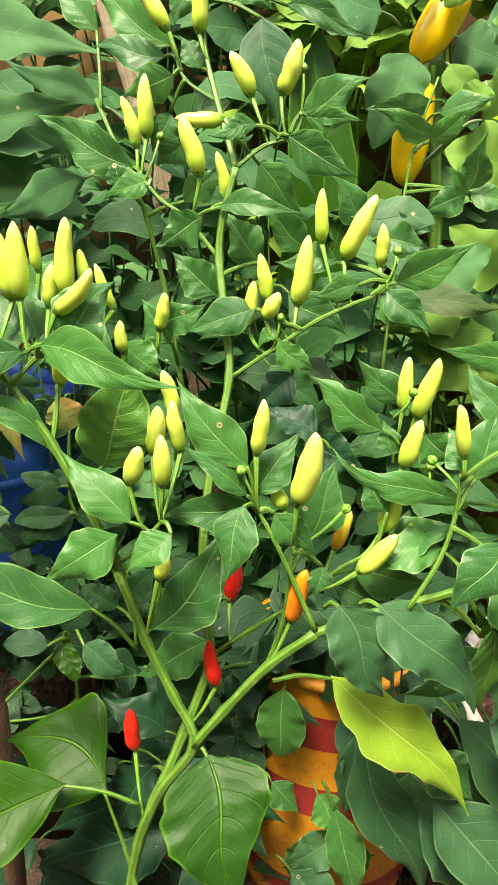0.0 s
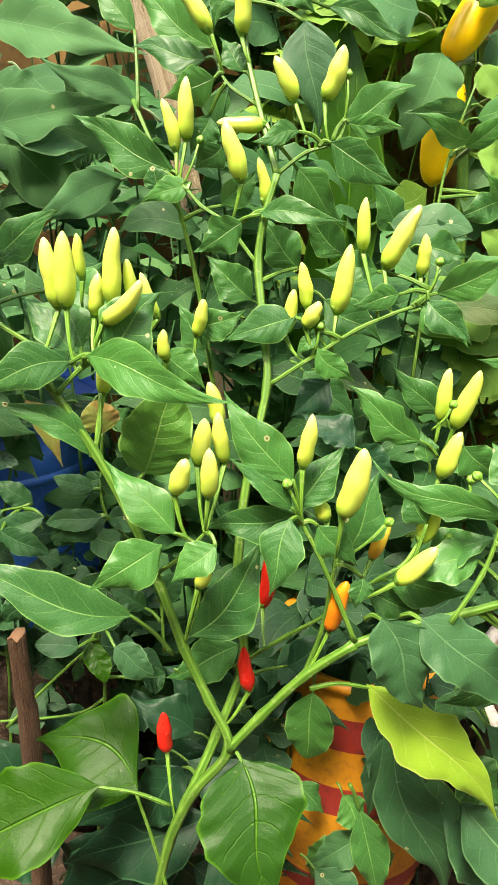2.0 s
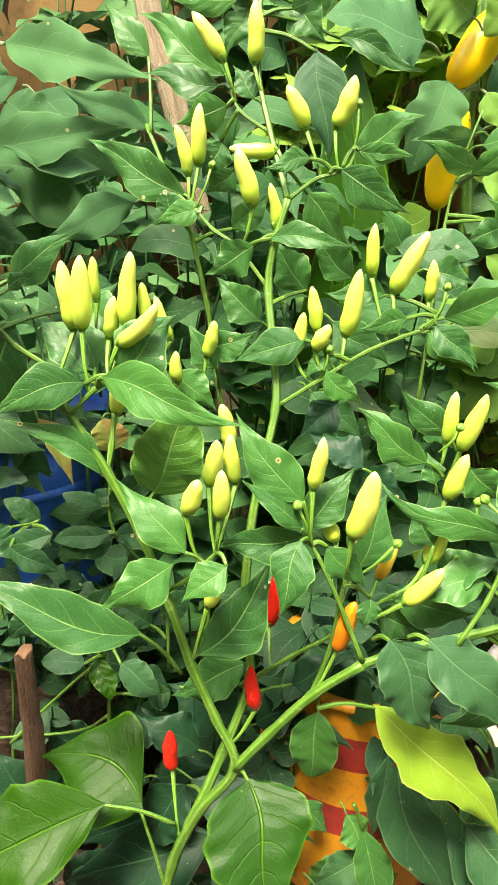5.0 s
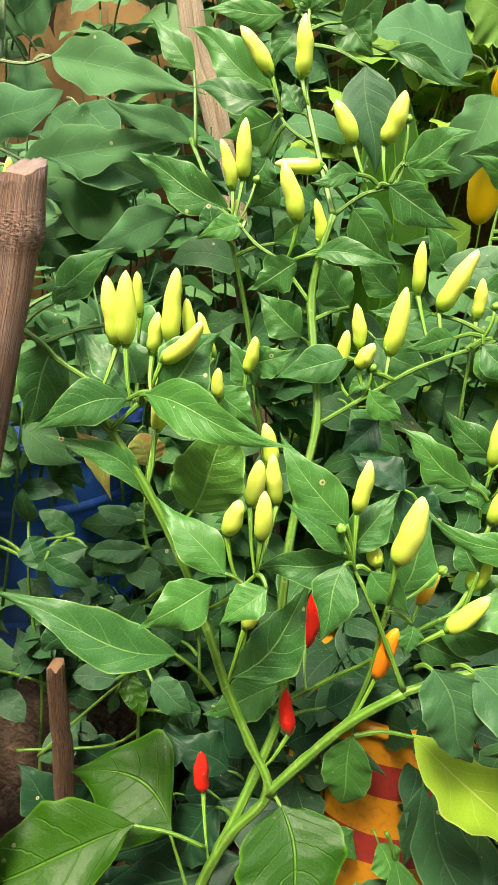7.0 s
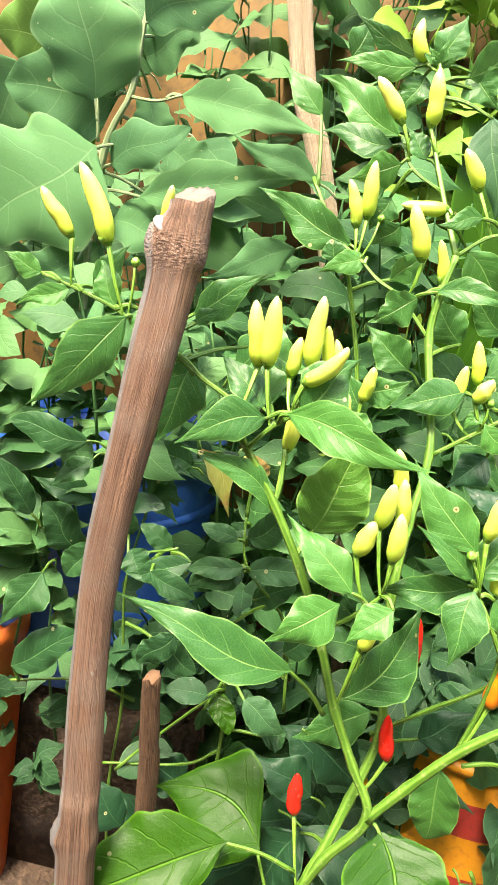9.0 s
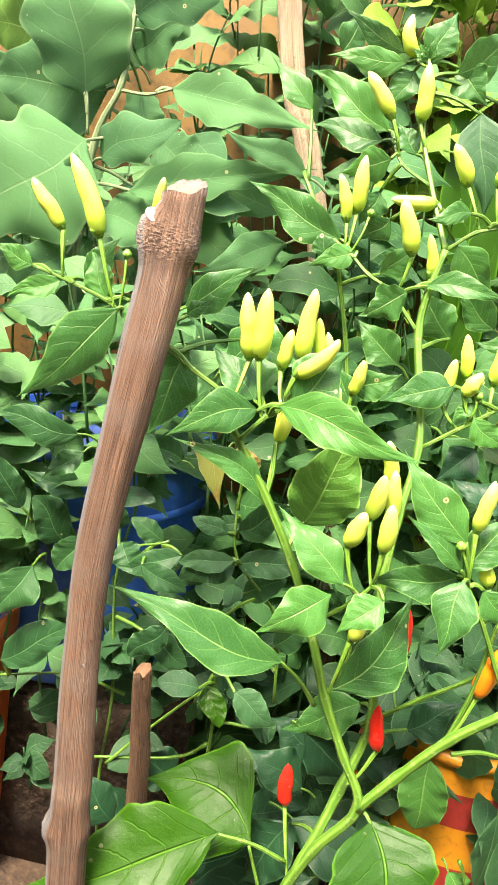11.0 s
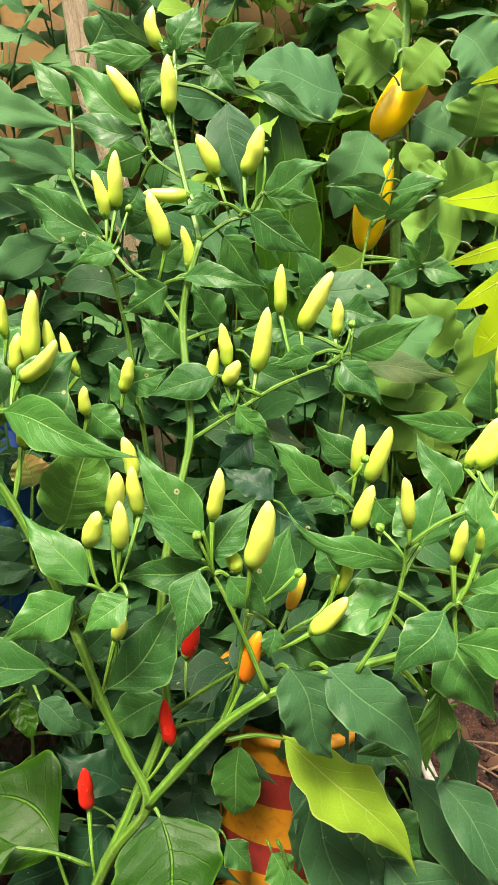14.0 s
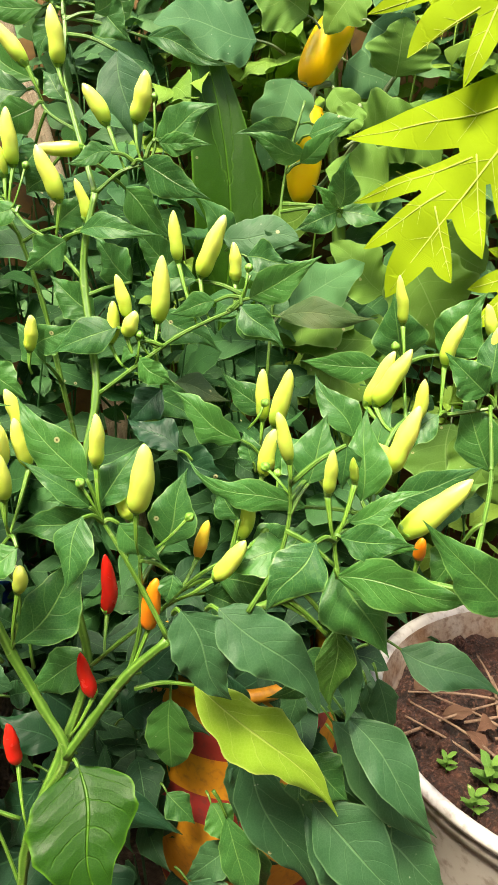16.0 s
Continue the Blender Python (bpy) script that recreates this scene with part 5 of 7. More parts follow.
leaf(eggplant_left, (-0.166, 1.043, 1.000), (-0.293, 1.043, 1.047), 0.050, (-0.11, -0.94, -0.31), mat=leaf_egg)
leaf(eggplant_left, (-0.148, 0.983, 0.966), (-0.258, 0.973, 0.921), 0.045, (0.14, -0.98, -0.13), mat=leaf_egg)
leaf(eggplant_left, (-0.586, 1.173, 1.179), (-0.647, 1.143, 1.049), 0.109, (0.57, -0.82, -0.08), style='egg', mat=leaf_egg)
leaf(eggplant_left, (-0.390, 1.143, 1.144), (-0.375, 1.123, 1.078), 0.052, (0.36, -0.87, 0.34), style='egg', mat=leaf_egg, stalk=(-0.394, 1.088, 1.175))
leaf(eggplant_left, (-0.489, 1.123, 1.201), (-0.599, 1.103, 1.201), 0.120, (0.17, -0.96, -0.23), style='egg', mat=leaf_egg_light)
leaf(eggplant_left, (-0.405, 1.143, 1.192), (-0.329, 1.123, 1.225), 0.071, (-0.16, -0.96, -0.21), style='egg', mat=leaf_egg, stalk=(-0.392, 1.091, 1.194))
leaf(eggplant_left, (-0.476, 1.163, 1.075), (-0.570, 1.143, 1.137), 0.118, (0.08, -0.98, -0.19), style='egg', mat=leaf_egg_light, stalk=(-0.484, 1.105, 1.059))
leaf(eggplant_left, (-0.399, 1.163, 1.176), (-0.452, 1.143, 1.236), 0.078, (0.28, -0.96, -0.07), style='egg', mat=leaf_egg)
leaf(eggplant_left, (-0.361, 1.143, 1.082), (-0.287, 1.123, 1.029), 0.072, (-0.07, -0.96, 0.26), style='egg', mat=leaf_egg, stalk=(-0.411, 1.085, 1.109))
leaf(eggplant_left, (-0.412, 1.053, 0.996), (-0.485, 1.023, 1.020), 0.074, (0.33, -0.93, -0.16), style='egg', mat=leaf_egg, stalk=(-0.443, 1.094, 0.993))
leaf(eggplant_left, (-0.411, 1.073, 0.976), (-0.318, 1.053, 0.956), 0.071, (-0.12, -0.93, 0.35), style='egg', mat=leaf_egg, stalk=(-0.443, 1.094, 0.993))
leaf(eggplant_left, (-0.444, 1.043, 0.920), (-0.531, 1.013, 0.860), 0.076, (0.34, -0.94, -0.02), style='egg', mat=leaf_egg, stalk=(-0.449, 1.097, 0.948))
leaf(eggplant_left, (-0.507, 1.073, 0.966), (-0.594, 1.053, 0.991), 0.080, (0.16, -0.97, -0.20), style='egg', mat=leaf_egg, stalk=(-0.449, 1.097, 0.948))
leaf(eggplant_left, (-0.387, 1.143, 1.214), (-0.333, 1.123, 1.270), 0.076, (-0.03, -0.95, -0.30), style='egg', mat=leaf_egg, stalk=(-0.391, 1.092, 1.203))
leaf(eggplant_left, (-0.402, 1.003, 0.876), (-0.325, 0.983, 0.830), 0.066, (-0.01, -0.92, 0.38), style='egg', mat=leaf_egg)
leaf(eggplant_left, (-0.322, 1.143, 1.093), (-0.240, 1.123, 1.033), 0.060, (0.00, -0.95, 0.32), mat=leaf_egg)
leaf(eggplant_left, (-0.277, 1.023, 0.838), (-0.345, 0.993, 0.854), 0.048, (0.40, -0.92, -0.01), style='egg', mat=leaf_egg)
leaf(eggplant_left, (-0.333, 1.013, 0.806), (-0.269, 0.993, 0.850), 0.042, (-0.18, -0.97, -0.17), style='egg', mat=leaf_egg)
leaf(eggplant_left, (-0.255, 1.003, 0.785), (-0.305, 0.983, 0.813), 0.043, (0.51, -0.77, 0.37), style='egg', mat=leaf_egg)
leaf(eggplant_left, (-0.300, 1.003, 0.752), (-0.350, 0.983, 0.781), 0.042, (0.44, -0.89, 0.14), style='egg', mat=leaf_egg)
leaf(eggplant_left, (-0.240, 1.023, 0.812), (-0.262, 1.003, 0.870), 0.037, (0.22, -0.95, -0.24), mat=leaf_egg)
leaf(eggplant_left, (-0.4283, 1.1200, 1.1350), (-0.5846, 1.1000, 1.1388), 0.1330, (0.20, -0.95, -0.10), mat=leaf_egg, style='egg', stalk=(-0.4072, 1.0900, 1.1359))
leaf(eggplant_left, (-0.1910, 1.0500, 1.0064), (-0.3321, 1.0300, 1.0295), 0.0670, (0.00, -0.90, 0.40), mat=leaf_egg)
leaf(eggplant_left, (-0.4265, 1.0450, 1.0649), (-0.5666, 1.0000, 0.9329), 0.1804, (0.15, -0.95, 0.30), mat=leaf_egg, style='egg', stalk=(-0.3861, 1.0900, 1.0706))
# eggplant with ripe yellow fruits
branch('stem', eggplant_right, [(0.337, 1.38, GROUND - 0.01), (0.327, 1.39, 0.60), (0.3070, 1.4000, 0.9259), (0.2908, 1.4100, 1.0826), (0.2870, 1.4100, 1.1529), (0.2883, 1.4200, 1.2314), (0.2854, 1.4250, 1.3150), (0.2782, 1.4300, 1.4192)], 0.0105, 0.0075, stem_green)
branch('twig', eggplant_right, [(0.269, 1.400, 1.056), (0.300, 1.330, 1.092), (0.321, 1.203, 1.095)], 0.0022, 0.0014, stem_grey)
branch('branch', eggplant_right, [(0.270, 1.400, 1.000), (0.325, 1.330, 1.064), (0.364, 1.290, 1.132), (0.402, 1.280, 1.176)], 0.0043, 0.0029, stem_grey)
leaf(eggplant_right, (0.240, 1.103, 1.062), (0.160, 1.073, 1.048), 0.034, (0.38, -0.85, -0.37), mat=leaf_green)
leaf(eggplant_right, (0.249, 1.103, 1.049), (0.306, 1.073, 1.064), 0.038, (-0.50, -0.84, 0.23), mat=leaf_green)
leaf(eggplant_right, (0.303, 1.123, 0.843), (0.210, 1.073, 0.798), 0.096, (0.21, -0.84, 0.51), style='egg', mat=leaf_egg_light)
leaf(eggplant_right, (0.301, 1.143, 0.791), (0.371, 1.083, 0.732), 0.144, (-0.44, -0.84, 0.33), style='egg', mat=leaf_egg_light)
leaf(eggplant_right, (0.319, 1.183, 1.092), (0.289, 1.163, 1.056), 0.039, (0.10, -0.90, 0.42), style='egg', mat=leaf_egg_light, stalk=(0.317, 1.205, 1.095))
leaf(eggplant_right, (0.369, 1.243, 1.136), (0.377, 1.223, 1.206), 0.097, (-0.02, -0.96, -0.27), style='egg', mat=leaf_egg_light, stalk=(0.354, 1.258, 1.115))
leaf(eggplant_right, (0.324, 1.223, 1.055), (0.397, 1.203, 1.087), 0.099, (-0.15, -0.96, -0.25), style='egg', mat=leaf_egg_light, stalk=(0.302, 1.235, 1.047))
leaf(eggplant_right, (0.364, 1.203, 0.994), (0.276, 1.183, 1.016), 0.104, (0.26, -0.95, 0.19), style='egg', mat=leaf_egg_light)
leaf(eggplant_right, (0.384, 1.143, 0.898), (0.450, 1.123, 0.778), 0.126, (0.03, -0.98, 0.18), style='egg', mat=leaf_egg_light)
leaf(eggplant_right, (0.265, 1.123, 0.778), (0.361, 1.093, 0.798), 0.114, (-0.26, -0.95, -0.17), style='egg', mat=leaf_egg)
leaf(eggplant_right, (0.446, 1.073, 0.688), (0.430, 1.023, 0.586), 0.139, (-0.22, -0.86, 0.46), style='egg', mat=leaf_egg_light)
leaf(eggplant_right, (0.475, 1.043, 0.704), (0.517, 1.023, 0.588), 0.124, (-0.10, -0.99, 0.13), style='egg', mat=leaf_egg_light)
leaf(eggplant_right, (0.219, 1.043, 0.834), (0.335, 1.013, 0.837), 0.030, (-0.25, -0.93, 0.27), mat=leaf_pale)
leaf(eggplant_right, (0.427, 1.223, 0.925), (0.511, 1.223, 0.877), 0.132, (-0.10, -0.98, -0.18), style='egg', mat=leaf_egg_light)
branch('twig', eggplant_right, [(0.199, 1.023, 0.737), (0.214, 1.083, 0.950), (0.225, 1.093, 1.023), (0.244, 1.103, 1.088)], 0.0022, 0.0014, stem_green)
leaf(eggplant_right, (0.248, 1.093, 1.026), (0.170, 1.063, 1.046), 0.031, (0.20, -0.86, -0.47), mat=leaf_green, stalk=(0.227, 1.094, 1.031))
leaf(eggplant_right, (0.238, 1.093, 1.016), (0.288, 1.073, 1.055), 0.027, (-0.11, -0.93, -0.34), mat=leaf_green, stalk=(0.222, 1.091, 1.005))
leaf(eggplant_right, (0.288, 1.083, 0.962), (0.298, 1.053, 1.025), 0.039, (0.09, -0.89, -0.44), mat=leaf_green, stalk=(0.215, 1.084, 0.959))
leaf(eggplant_right, (0.288, 1.083, 0.959), (0.232, 1.063, 0.936), 0.036, (0.24, -0.94, 0.24), mat=leaf_green)
leaf(eggplant_right, (0.288, 1.083, 0.959), (0.350, 1.073, 0.948), 0.033, (-0.09, -0.94, 0.33), mat=leaf_green, stalk=(0.217, 1.085, 0.968))
leaf(eggplant_right, (0.287, 1.073, 0.962), (0.255, 1.053, 0.988), 0.018, (0.42, -0.89, -0.17), mat=leaf_green)
leaf(eggplant_right, (0.166, 1.013, 0.918), (0.238, 0.983, 0.918), 0.044, (-0.38, -0.92, 0.03), mat=leaf_pale)
leaf(eggplant_right, (0.166, 1.013, 0.924), (0.123, 0.993, 0.974), 0.039, (0.39, -0.92, -0.03), mat=leaf_green, stalk=(0.210, 1.068, 0.896))
eggplant_fruit(eggplant_right, (0.3014, 1.3600, 1.2425), (0.2432, 1.3400, 1.1465), 0.057)
eggplant_fruit(eggplant_right, (0.2523, 1.3300, 1.1134), (0.2387, 1.3150, 0.9726), 0.055)
leaf(eggplant_right, (0.2265, 1.2800, 1.1466), (0.1866, 1.2550, 1.0219), 0.0859, (0.15, -0.97, 0.20), mat=leaf_egg, style='egg', stalk=(0.2749, 1.4100, 1.1432))
leaf(eggplant_right, (0.1803, 1.2000, 1.1776), (0.0529, 1.1500, 1.1948), 0.1010, (0.10, -0.90, 0.40), mat=leaf_egg, style='egg', stalk=(0.2145, 1.3000, 1.1815))
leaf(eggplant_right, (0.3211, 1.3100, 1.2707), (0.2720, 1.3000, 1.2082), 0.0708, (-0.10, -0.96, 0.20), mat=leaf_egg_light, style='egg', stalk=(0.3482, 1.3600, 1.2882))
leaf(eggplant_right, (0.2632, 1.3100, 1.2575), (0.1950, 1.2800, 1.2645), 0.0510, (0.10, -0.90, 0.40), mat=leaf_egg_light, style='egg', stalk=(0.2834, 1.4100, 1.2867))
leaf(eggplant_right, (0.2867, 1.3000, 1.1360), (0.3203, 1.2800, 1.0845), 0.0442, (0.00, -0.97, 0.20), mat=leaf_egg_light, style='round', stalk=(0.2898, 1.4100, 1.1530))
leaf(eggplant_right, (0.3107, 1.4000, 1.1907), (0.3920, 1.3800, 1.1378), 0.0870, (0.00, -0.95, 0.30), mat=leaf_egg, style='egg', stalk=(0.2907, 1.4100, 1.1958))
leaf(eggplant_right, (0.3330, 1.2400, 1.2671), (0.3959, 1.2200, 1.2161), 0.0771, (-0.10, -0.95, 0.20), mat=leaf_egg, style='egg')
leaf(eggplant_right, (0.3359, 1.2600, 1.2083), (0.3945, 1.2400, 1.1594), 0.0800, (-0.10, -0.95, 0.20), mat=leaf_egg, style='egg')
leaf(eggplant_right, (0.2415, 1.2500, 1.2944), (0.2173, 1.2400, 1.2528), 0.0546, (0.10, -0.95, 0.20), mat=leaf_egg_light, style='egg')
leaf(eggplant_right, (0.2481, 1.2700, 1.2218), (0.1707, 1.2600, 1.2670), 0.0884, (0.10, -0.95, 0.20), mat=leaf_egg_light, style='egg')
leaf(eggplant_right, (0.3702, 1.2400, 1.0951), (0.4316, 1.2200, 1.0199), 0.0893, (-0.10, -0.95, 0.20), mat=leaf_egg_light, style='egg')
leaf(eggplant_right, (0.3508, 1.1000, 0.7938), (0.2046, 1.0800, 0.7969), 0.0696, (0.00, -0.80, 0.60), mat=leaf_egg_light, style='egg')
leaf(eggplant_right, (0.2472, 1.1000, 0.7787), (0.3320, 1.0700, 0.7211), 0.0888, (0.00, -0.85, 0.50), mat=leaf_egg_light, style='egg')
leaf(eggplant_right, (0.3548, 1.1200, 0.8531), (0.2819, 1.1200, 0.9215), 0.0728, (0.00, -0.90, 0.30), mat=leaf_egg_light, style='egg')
leaf(eggplant_right, (0.1488, 1.0000, 0.9303), (0.2393, 0.9900, 0.9273), 0.0469, (0.00, -0.90, 0.40), mat=leaf_pale, style='round')
leaf(eggplant_right, (0.2149, 1.0000, 0.8378), (0.3309, 0.9850, 0.8410), 0.0387, (0.00, -0.85, 0.50), mat=leaf_olive)
leaf(eggplant_right, (0.0905, 0.9700, 0.7634), (0.1624, 0.9600, 0.7450), 0.0310, (0.00, -0.85, 0.50), mat=leaf_olive)
leaf(eggplant_right, (0.2283, 1.0200, 0.8441), (0.3211, 1.0500, 0.9016), 0.0598, (0.00, -0.85, 0.40), mat=leaf_egg, style='egg')

# ---- seedlings ----
seedling = thing("seedling_clump", (-0.2, 0.88, GROUND), "clump of small-leaved pepper seedlings by the barrel", "seedlings")
# low seedlings in front of the blue barrel
branch('stem', seedling, [(-0.191, 0.883, -0.025), (-0.176, 0.883, 0.181), (-0.157, 0.863, 0.356), (-0.158, 0.853, 0.445), (-0.152, 0.863, 0.494)], 0.0025, 0.0014)
branch('branch', seedling, [(-0.289, 0.863, 0.293), (-0.251, 0.863, 0.342), (-0.193, 0.863, 0.409), (-0.158, 0.853, 0.449)], 0.0022, 0.0014)
branch('branch', seedling, [(-0.160, 0.873, 0.347), (-0.203, 0.873, 0.315), (-0.319, 0.863, 0.297)], 0.0022, 0.0014)
branch('stem', seedling, [(-0.312, 0.923, 0.023), (-0.317, 0.923, 0.208), (-0.299, 0.903, 0.368), (-0.293, 0.873, 0.574), (-0.229, 0.853, 0.624)], 0.0025, 0.0014)
branch('branch', seedling, [(-0.283, 0.903, 0.371), (-0.343, 0.873, 0.409), (-0.432, 0.853, 0.403)], 0.0022, 0.0014)
branch('branch', seedling, [(-0.085, 0.883, 0.417), (-0.098, 0.893, 0.528), (-0.152, 0.883, 0.602), (-0.162, 0.903, 0.664)], 0.0022, 0.0014)
leaf(seedling, (-0.171, 0.823, 0.461), (-0.220, 0.813, 0.468), 0.032, (0.22, -0.55, 0.80), style='round', mat=leaf_pale, stalk=(-0.158, 0.854, 0.451))
leaf(seedling, (-0.167, 0.848, 0.451), (-0.142, 0.823, 0.414), 0.028, (0.18, -0.75, 0.63), style='round', mat=leaf_bright, stalk=(-0.156, 0.857, 0.464))
leaf(seedling, (-0.131, 0.823, 0.466), (-0.083, 0.813, 0.439), 0.037, (0.08, -0.88, 0.47), style='round', mat=leaf_pale, stalk=(-0.155, 0.858, 0.470))
leaf(seedling, (-0.159, 0.843, 0.467), (-0.128, 0.843, 0.506), 0.028, (0.09, -0.99, -0.07), style='round', mat=leaf_pale, stalk=(-0.163, 0.854, 0.444))
leaf(seedling, (-0.179, 0.843, 0.426), (-0.183, 0.833, 0.402), 0.015, (0.56, -0.79, 0.25), style='round', mat=leaf_small, stalk=(-0.167, 0.855, 0.439))
leaf(seedling, (-0.106, 0.853, 0.397), (-0.078, 0.853, 0.409), 0.034, (-0.21, -0.85, 0.48), style='round', mat=leaf_small, stalk=(-0.157, 0.859, 0.390))
leaf(seedling, (-0.152, 0.883, 0.595), (-0.069, 0.863, 0.622), 0.033, (-0.33, -0.87, 0.38), style='round', mat=leaf_pale, stalk=(-0.152, 0.883, 0.602))
leaf(seedling, (-0.154, 0.873, 0.642), (-0.095, 0.853, 0.688), 0.035, (-0.30, -0.95, -0.04), style='round', mat=leaf_small, stalk=(-0.156, 0.891, 0.625))
leaf(seedling, (-0.152, 0.883, 0.595), (-0.213, 0.863, 0.576), 0.033, (0.11, -0.84, 0.53), style='round', mat=leaf_small, stalk=(-0.146, 0.884, 0.593))
leaf(seedling, (-0.209, 0.843, 0.615), (-0.273, 0.833, 0.588), 0.028, (-0.08, -0.86, 0.50), style='round', mat=leaf_small, stalk=(-0.237, 0.855, 0.617))
leaf(seedling, (-0.161, 0.893, 0.520), (-0.192, 0.883, 0.459), 0.038, (-0.09, -0.97, 0.21), style='round', mat=leaf_small, stalk=(-0.118, 0.889, 0.556))
leaf(seedling, (-0.220, 0.843, 0.521), (-0.259, 0.823, 0.484), 0.034, (0.27, -0.94, 0.22), style='round', mat=leaf_small, stalk=(-0.153, 0.862, 0.488))
leaf(seedling, (-0.241, 0.943, 0.692), (-0.296, 0.923, 0.722), 0.040, (0.44, -0.87, 0.22), style='round', mat=leaf_small)
leaf(seedling, (-0.095, 0.883, 0.496), (-0.060, 0.873, 0.537), 0.032, (-0.22, -0.97, -0.05), style='round', mat=leaf_small, stalk=(-0.093, 0.889, 0.487))
leaf(seedling, (-0.112, 0.903, 0.465), (-0.153, 0.893, 0.498), 0.029, (0.50, -0.77, 0.39), style='round', mat=leaf_small, stalk=(-0.090, 0.887, 0.459))
leaf(seedling, (-0.159, 0.903, 0.693), (-0.167, 0.903, 0.733), 0.045, (0.47, -0.88, 0.09), style='round', mat=leaf_sick, stalk=(-0.161, 0.901, 0.656))
leaf(seedling, (-0.143, 0.903, 0.548), (-0.091, 0.883, 0.587), 0.035, (-0.53, -0.79, 0.30), style='round', mat=leaf_small, stalk=(-0.118, 0.889, 0.556))
leaf(seedling, (-0.288, 0.863, 0.608), (-0.267, 0.843, 0.585), 0.036, (-0.24, -0.83, 0.50), style='round', mat=leaf_small, stalk=(-0.277, 0.868, 0.586))
leaf(seedling, (-0.336, 0.863, 0.657), (-0.403, 0.843, 0.687), 0.033, (0.42, -0.82, 0.38), mat=leaf_small)
leaf(seedling, (-0.330, 0.823, 0.744), (-0.410, 0.803, 0.762), 0.036, (0.25, -0.97, 0.05), style='round', mat=leaf_small)
leaf(seedling, (-0.331, 0.843, 0.719), (-0.374, 0.823, 0.685), 0.027, (0.11, -0.91, 0.40), mat=leaf_small)
leaf(seedling, (-0.393, 0.823, 0.648), (-0.423, 0.803, 0.716), 0.031, (0.59, -0.81, 0.03), style='round', mat=leaf_small)
leaf(seedling, (-0.387, 0.843, 0.570), (-0.421, 0.803, 0.511), 0.050, (0.38, -0.85, 0.35), mat=leaf_small)
leaf(seedling, (-0.358, 0.873, 0.591), (-0.394, 0.853, 0.651), 0.045, (0.52, -0.85, 0.02), style='round', mat=leaf_small, stalk=(-0.293, 0.873, 0.574))
leaf(seedling, (-0.427, 0.843, 0.431), (-0.335, 0.843, 0.498), 0.046, (-0.18, -0.95, 0.25), style='round', mat=leaf_small, stalk=(-0.421, 0.855, 0.403))
leaf(seedling, (-0.337, 0.873, 0.603), (-0.363, 0.853, 0.563), 0.041, (0.42, -0.89, 0.17), style='round', mat=leaf_small, stalk=(-0.293, 0.873, 0.574))
leaf(seedling, (-0.252, 0.823, 0.605), (-0.196, 0.813, 0.586), 0.028, (-0.10, -0.97, 0.21), style='round', mat=leaf_small, stalk=(-0.253, 0.861, 0.605))
leaf(seedling, (-0.242, 0.863, 0.489), (-0.193, 0.843, 0.473), 0.035, (-0.19, -0.85, 0.48), style='round', mat=leaf_small, stalk=(-0.295, 0.884, 0.496))
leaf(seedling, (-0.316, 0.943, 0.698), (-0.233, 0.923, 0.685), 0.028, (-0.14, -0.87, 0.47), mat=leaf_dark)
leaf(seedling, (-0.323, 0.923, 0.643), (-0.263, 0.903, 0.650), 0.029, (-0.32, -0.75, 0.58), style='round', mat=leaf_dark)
leaf(seedling, (-0.165, 0.883, 0.633), (-0.208, 0.873, 0.650), 0.022, (0.34, -0.86, 0.37), style='round', mat=leaf_pale, stalk=(-0.156, 0.891, 0.625))
leaf(seedling, (-0.153, 0.873, 0.605), (-0.218, 0.863, 0.596), 0.026, (0.05, -0.82, 0.57), style='round', mat=leaf_pale, stalk=(-0.146, 0.884, 0.593))
leaf(seedling, (-0.247, 0.903, 0.598), (-0.286, 0.893, 0.628), 0.028, (0.53, -0.72, 0.45), style='round', mat=leaf_small, stalk=(-0.261, 0.863, 0.599))
leaf(seedling, (-0.215, 0.853, 0.594), (-0.281, 0.833, 0.593), 0.020, (0.22, -0.77, 0.60), style='round', mat=leaf_small, stalk=(-0.237, 0.855, 0.617))
leaf(seedling, (-0.184, 0.893, 0.585), (-0.219, 0.883, 0.557), 0.030, (0.09, -0.97, 0.24), style='round', mat=leaf_small, stalk=(-0.152, 0.883, 0.602))
leaf(seedling, (-0.155, 0.903, 0.643), (-0.181, 0.893, 0.632), 0.023, (0.04, -0.80, 0.60), style='round', mat=leaf_small, stalk=(-0.160, 0.898, 0.649))
leaf(seedling, (-0.305, 0.903, 0.605), (-0.305, 0.893, 0.653), 0.023, (0.31, -0.93, -0.19), style='round', mat=leaf_small, stalk=(-0.293, 0.873, 0.574))
leaf(seedling, (-0.220, 0.963, 0.710), (-0.275, 0.943, 0.716), 0.033, (0.34, -0.81, 0.48), style='round', mat=leaf_dark)
leaf(seedling, (-0.190, 0.973, 0.710), (-0.219, 0.963, 0.673), 0.031, (-0.07, -0.95, 0.31), style='round', mat=leaf_dark)
leaf(seedling, (-0.255, 0.883, 0.590), (-0.272, 0.873, 0.564), 0.025, (0.02, -0.94, 0.34), style='round', mat=leaf_pale, stalk=(-0.253, 0.861, 0.605))
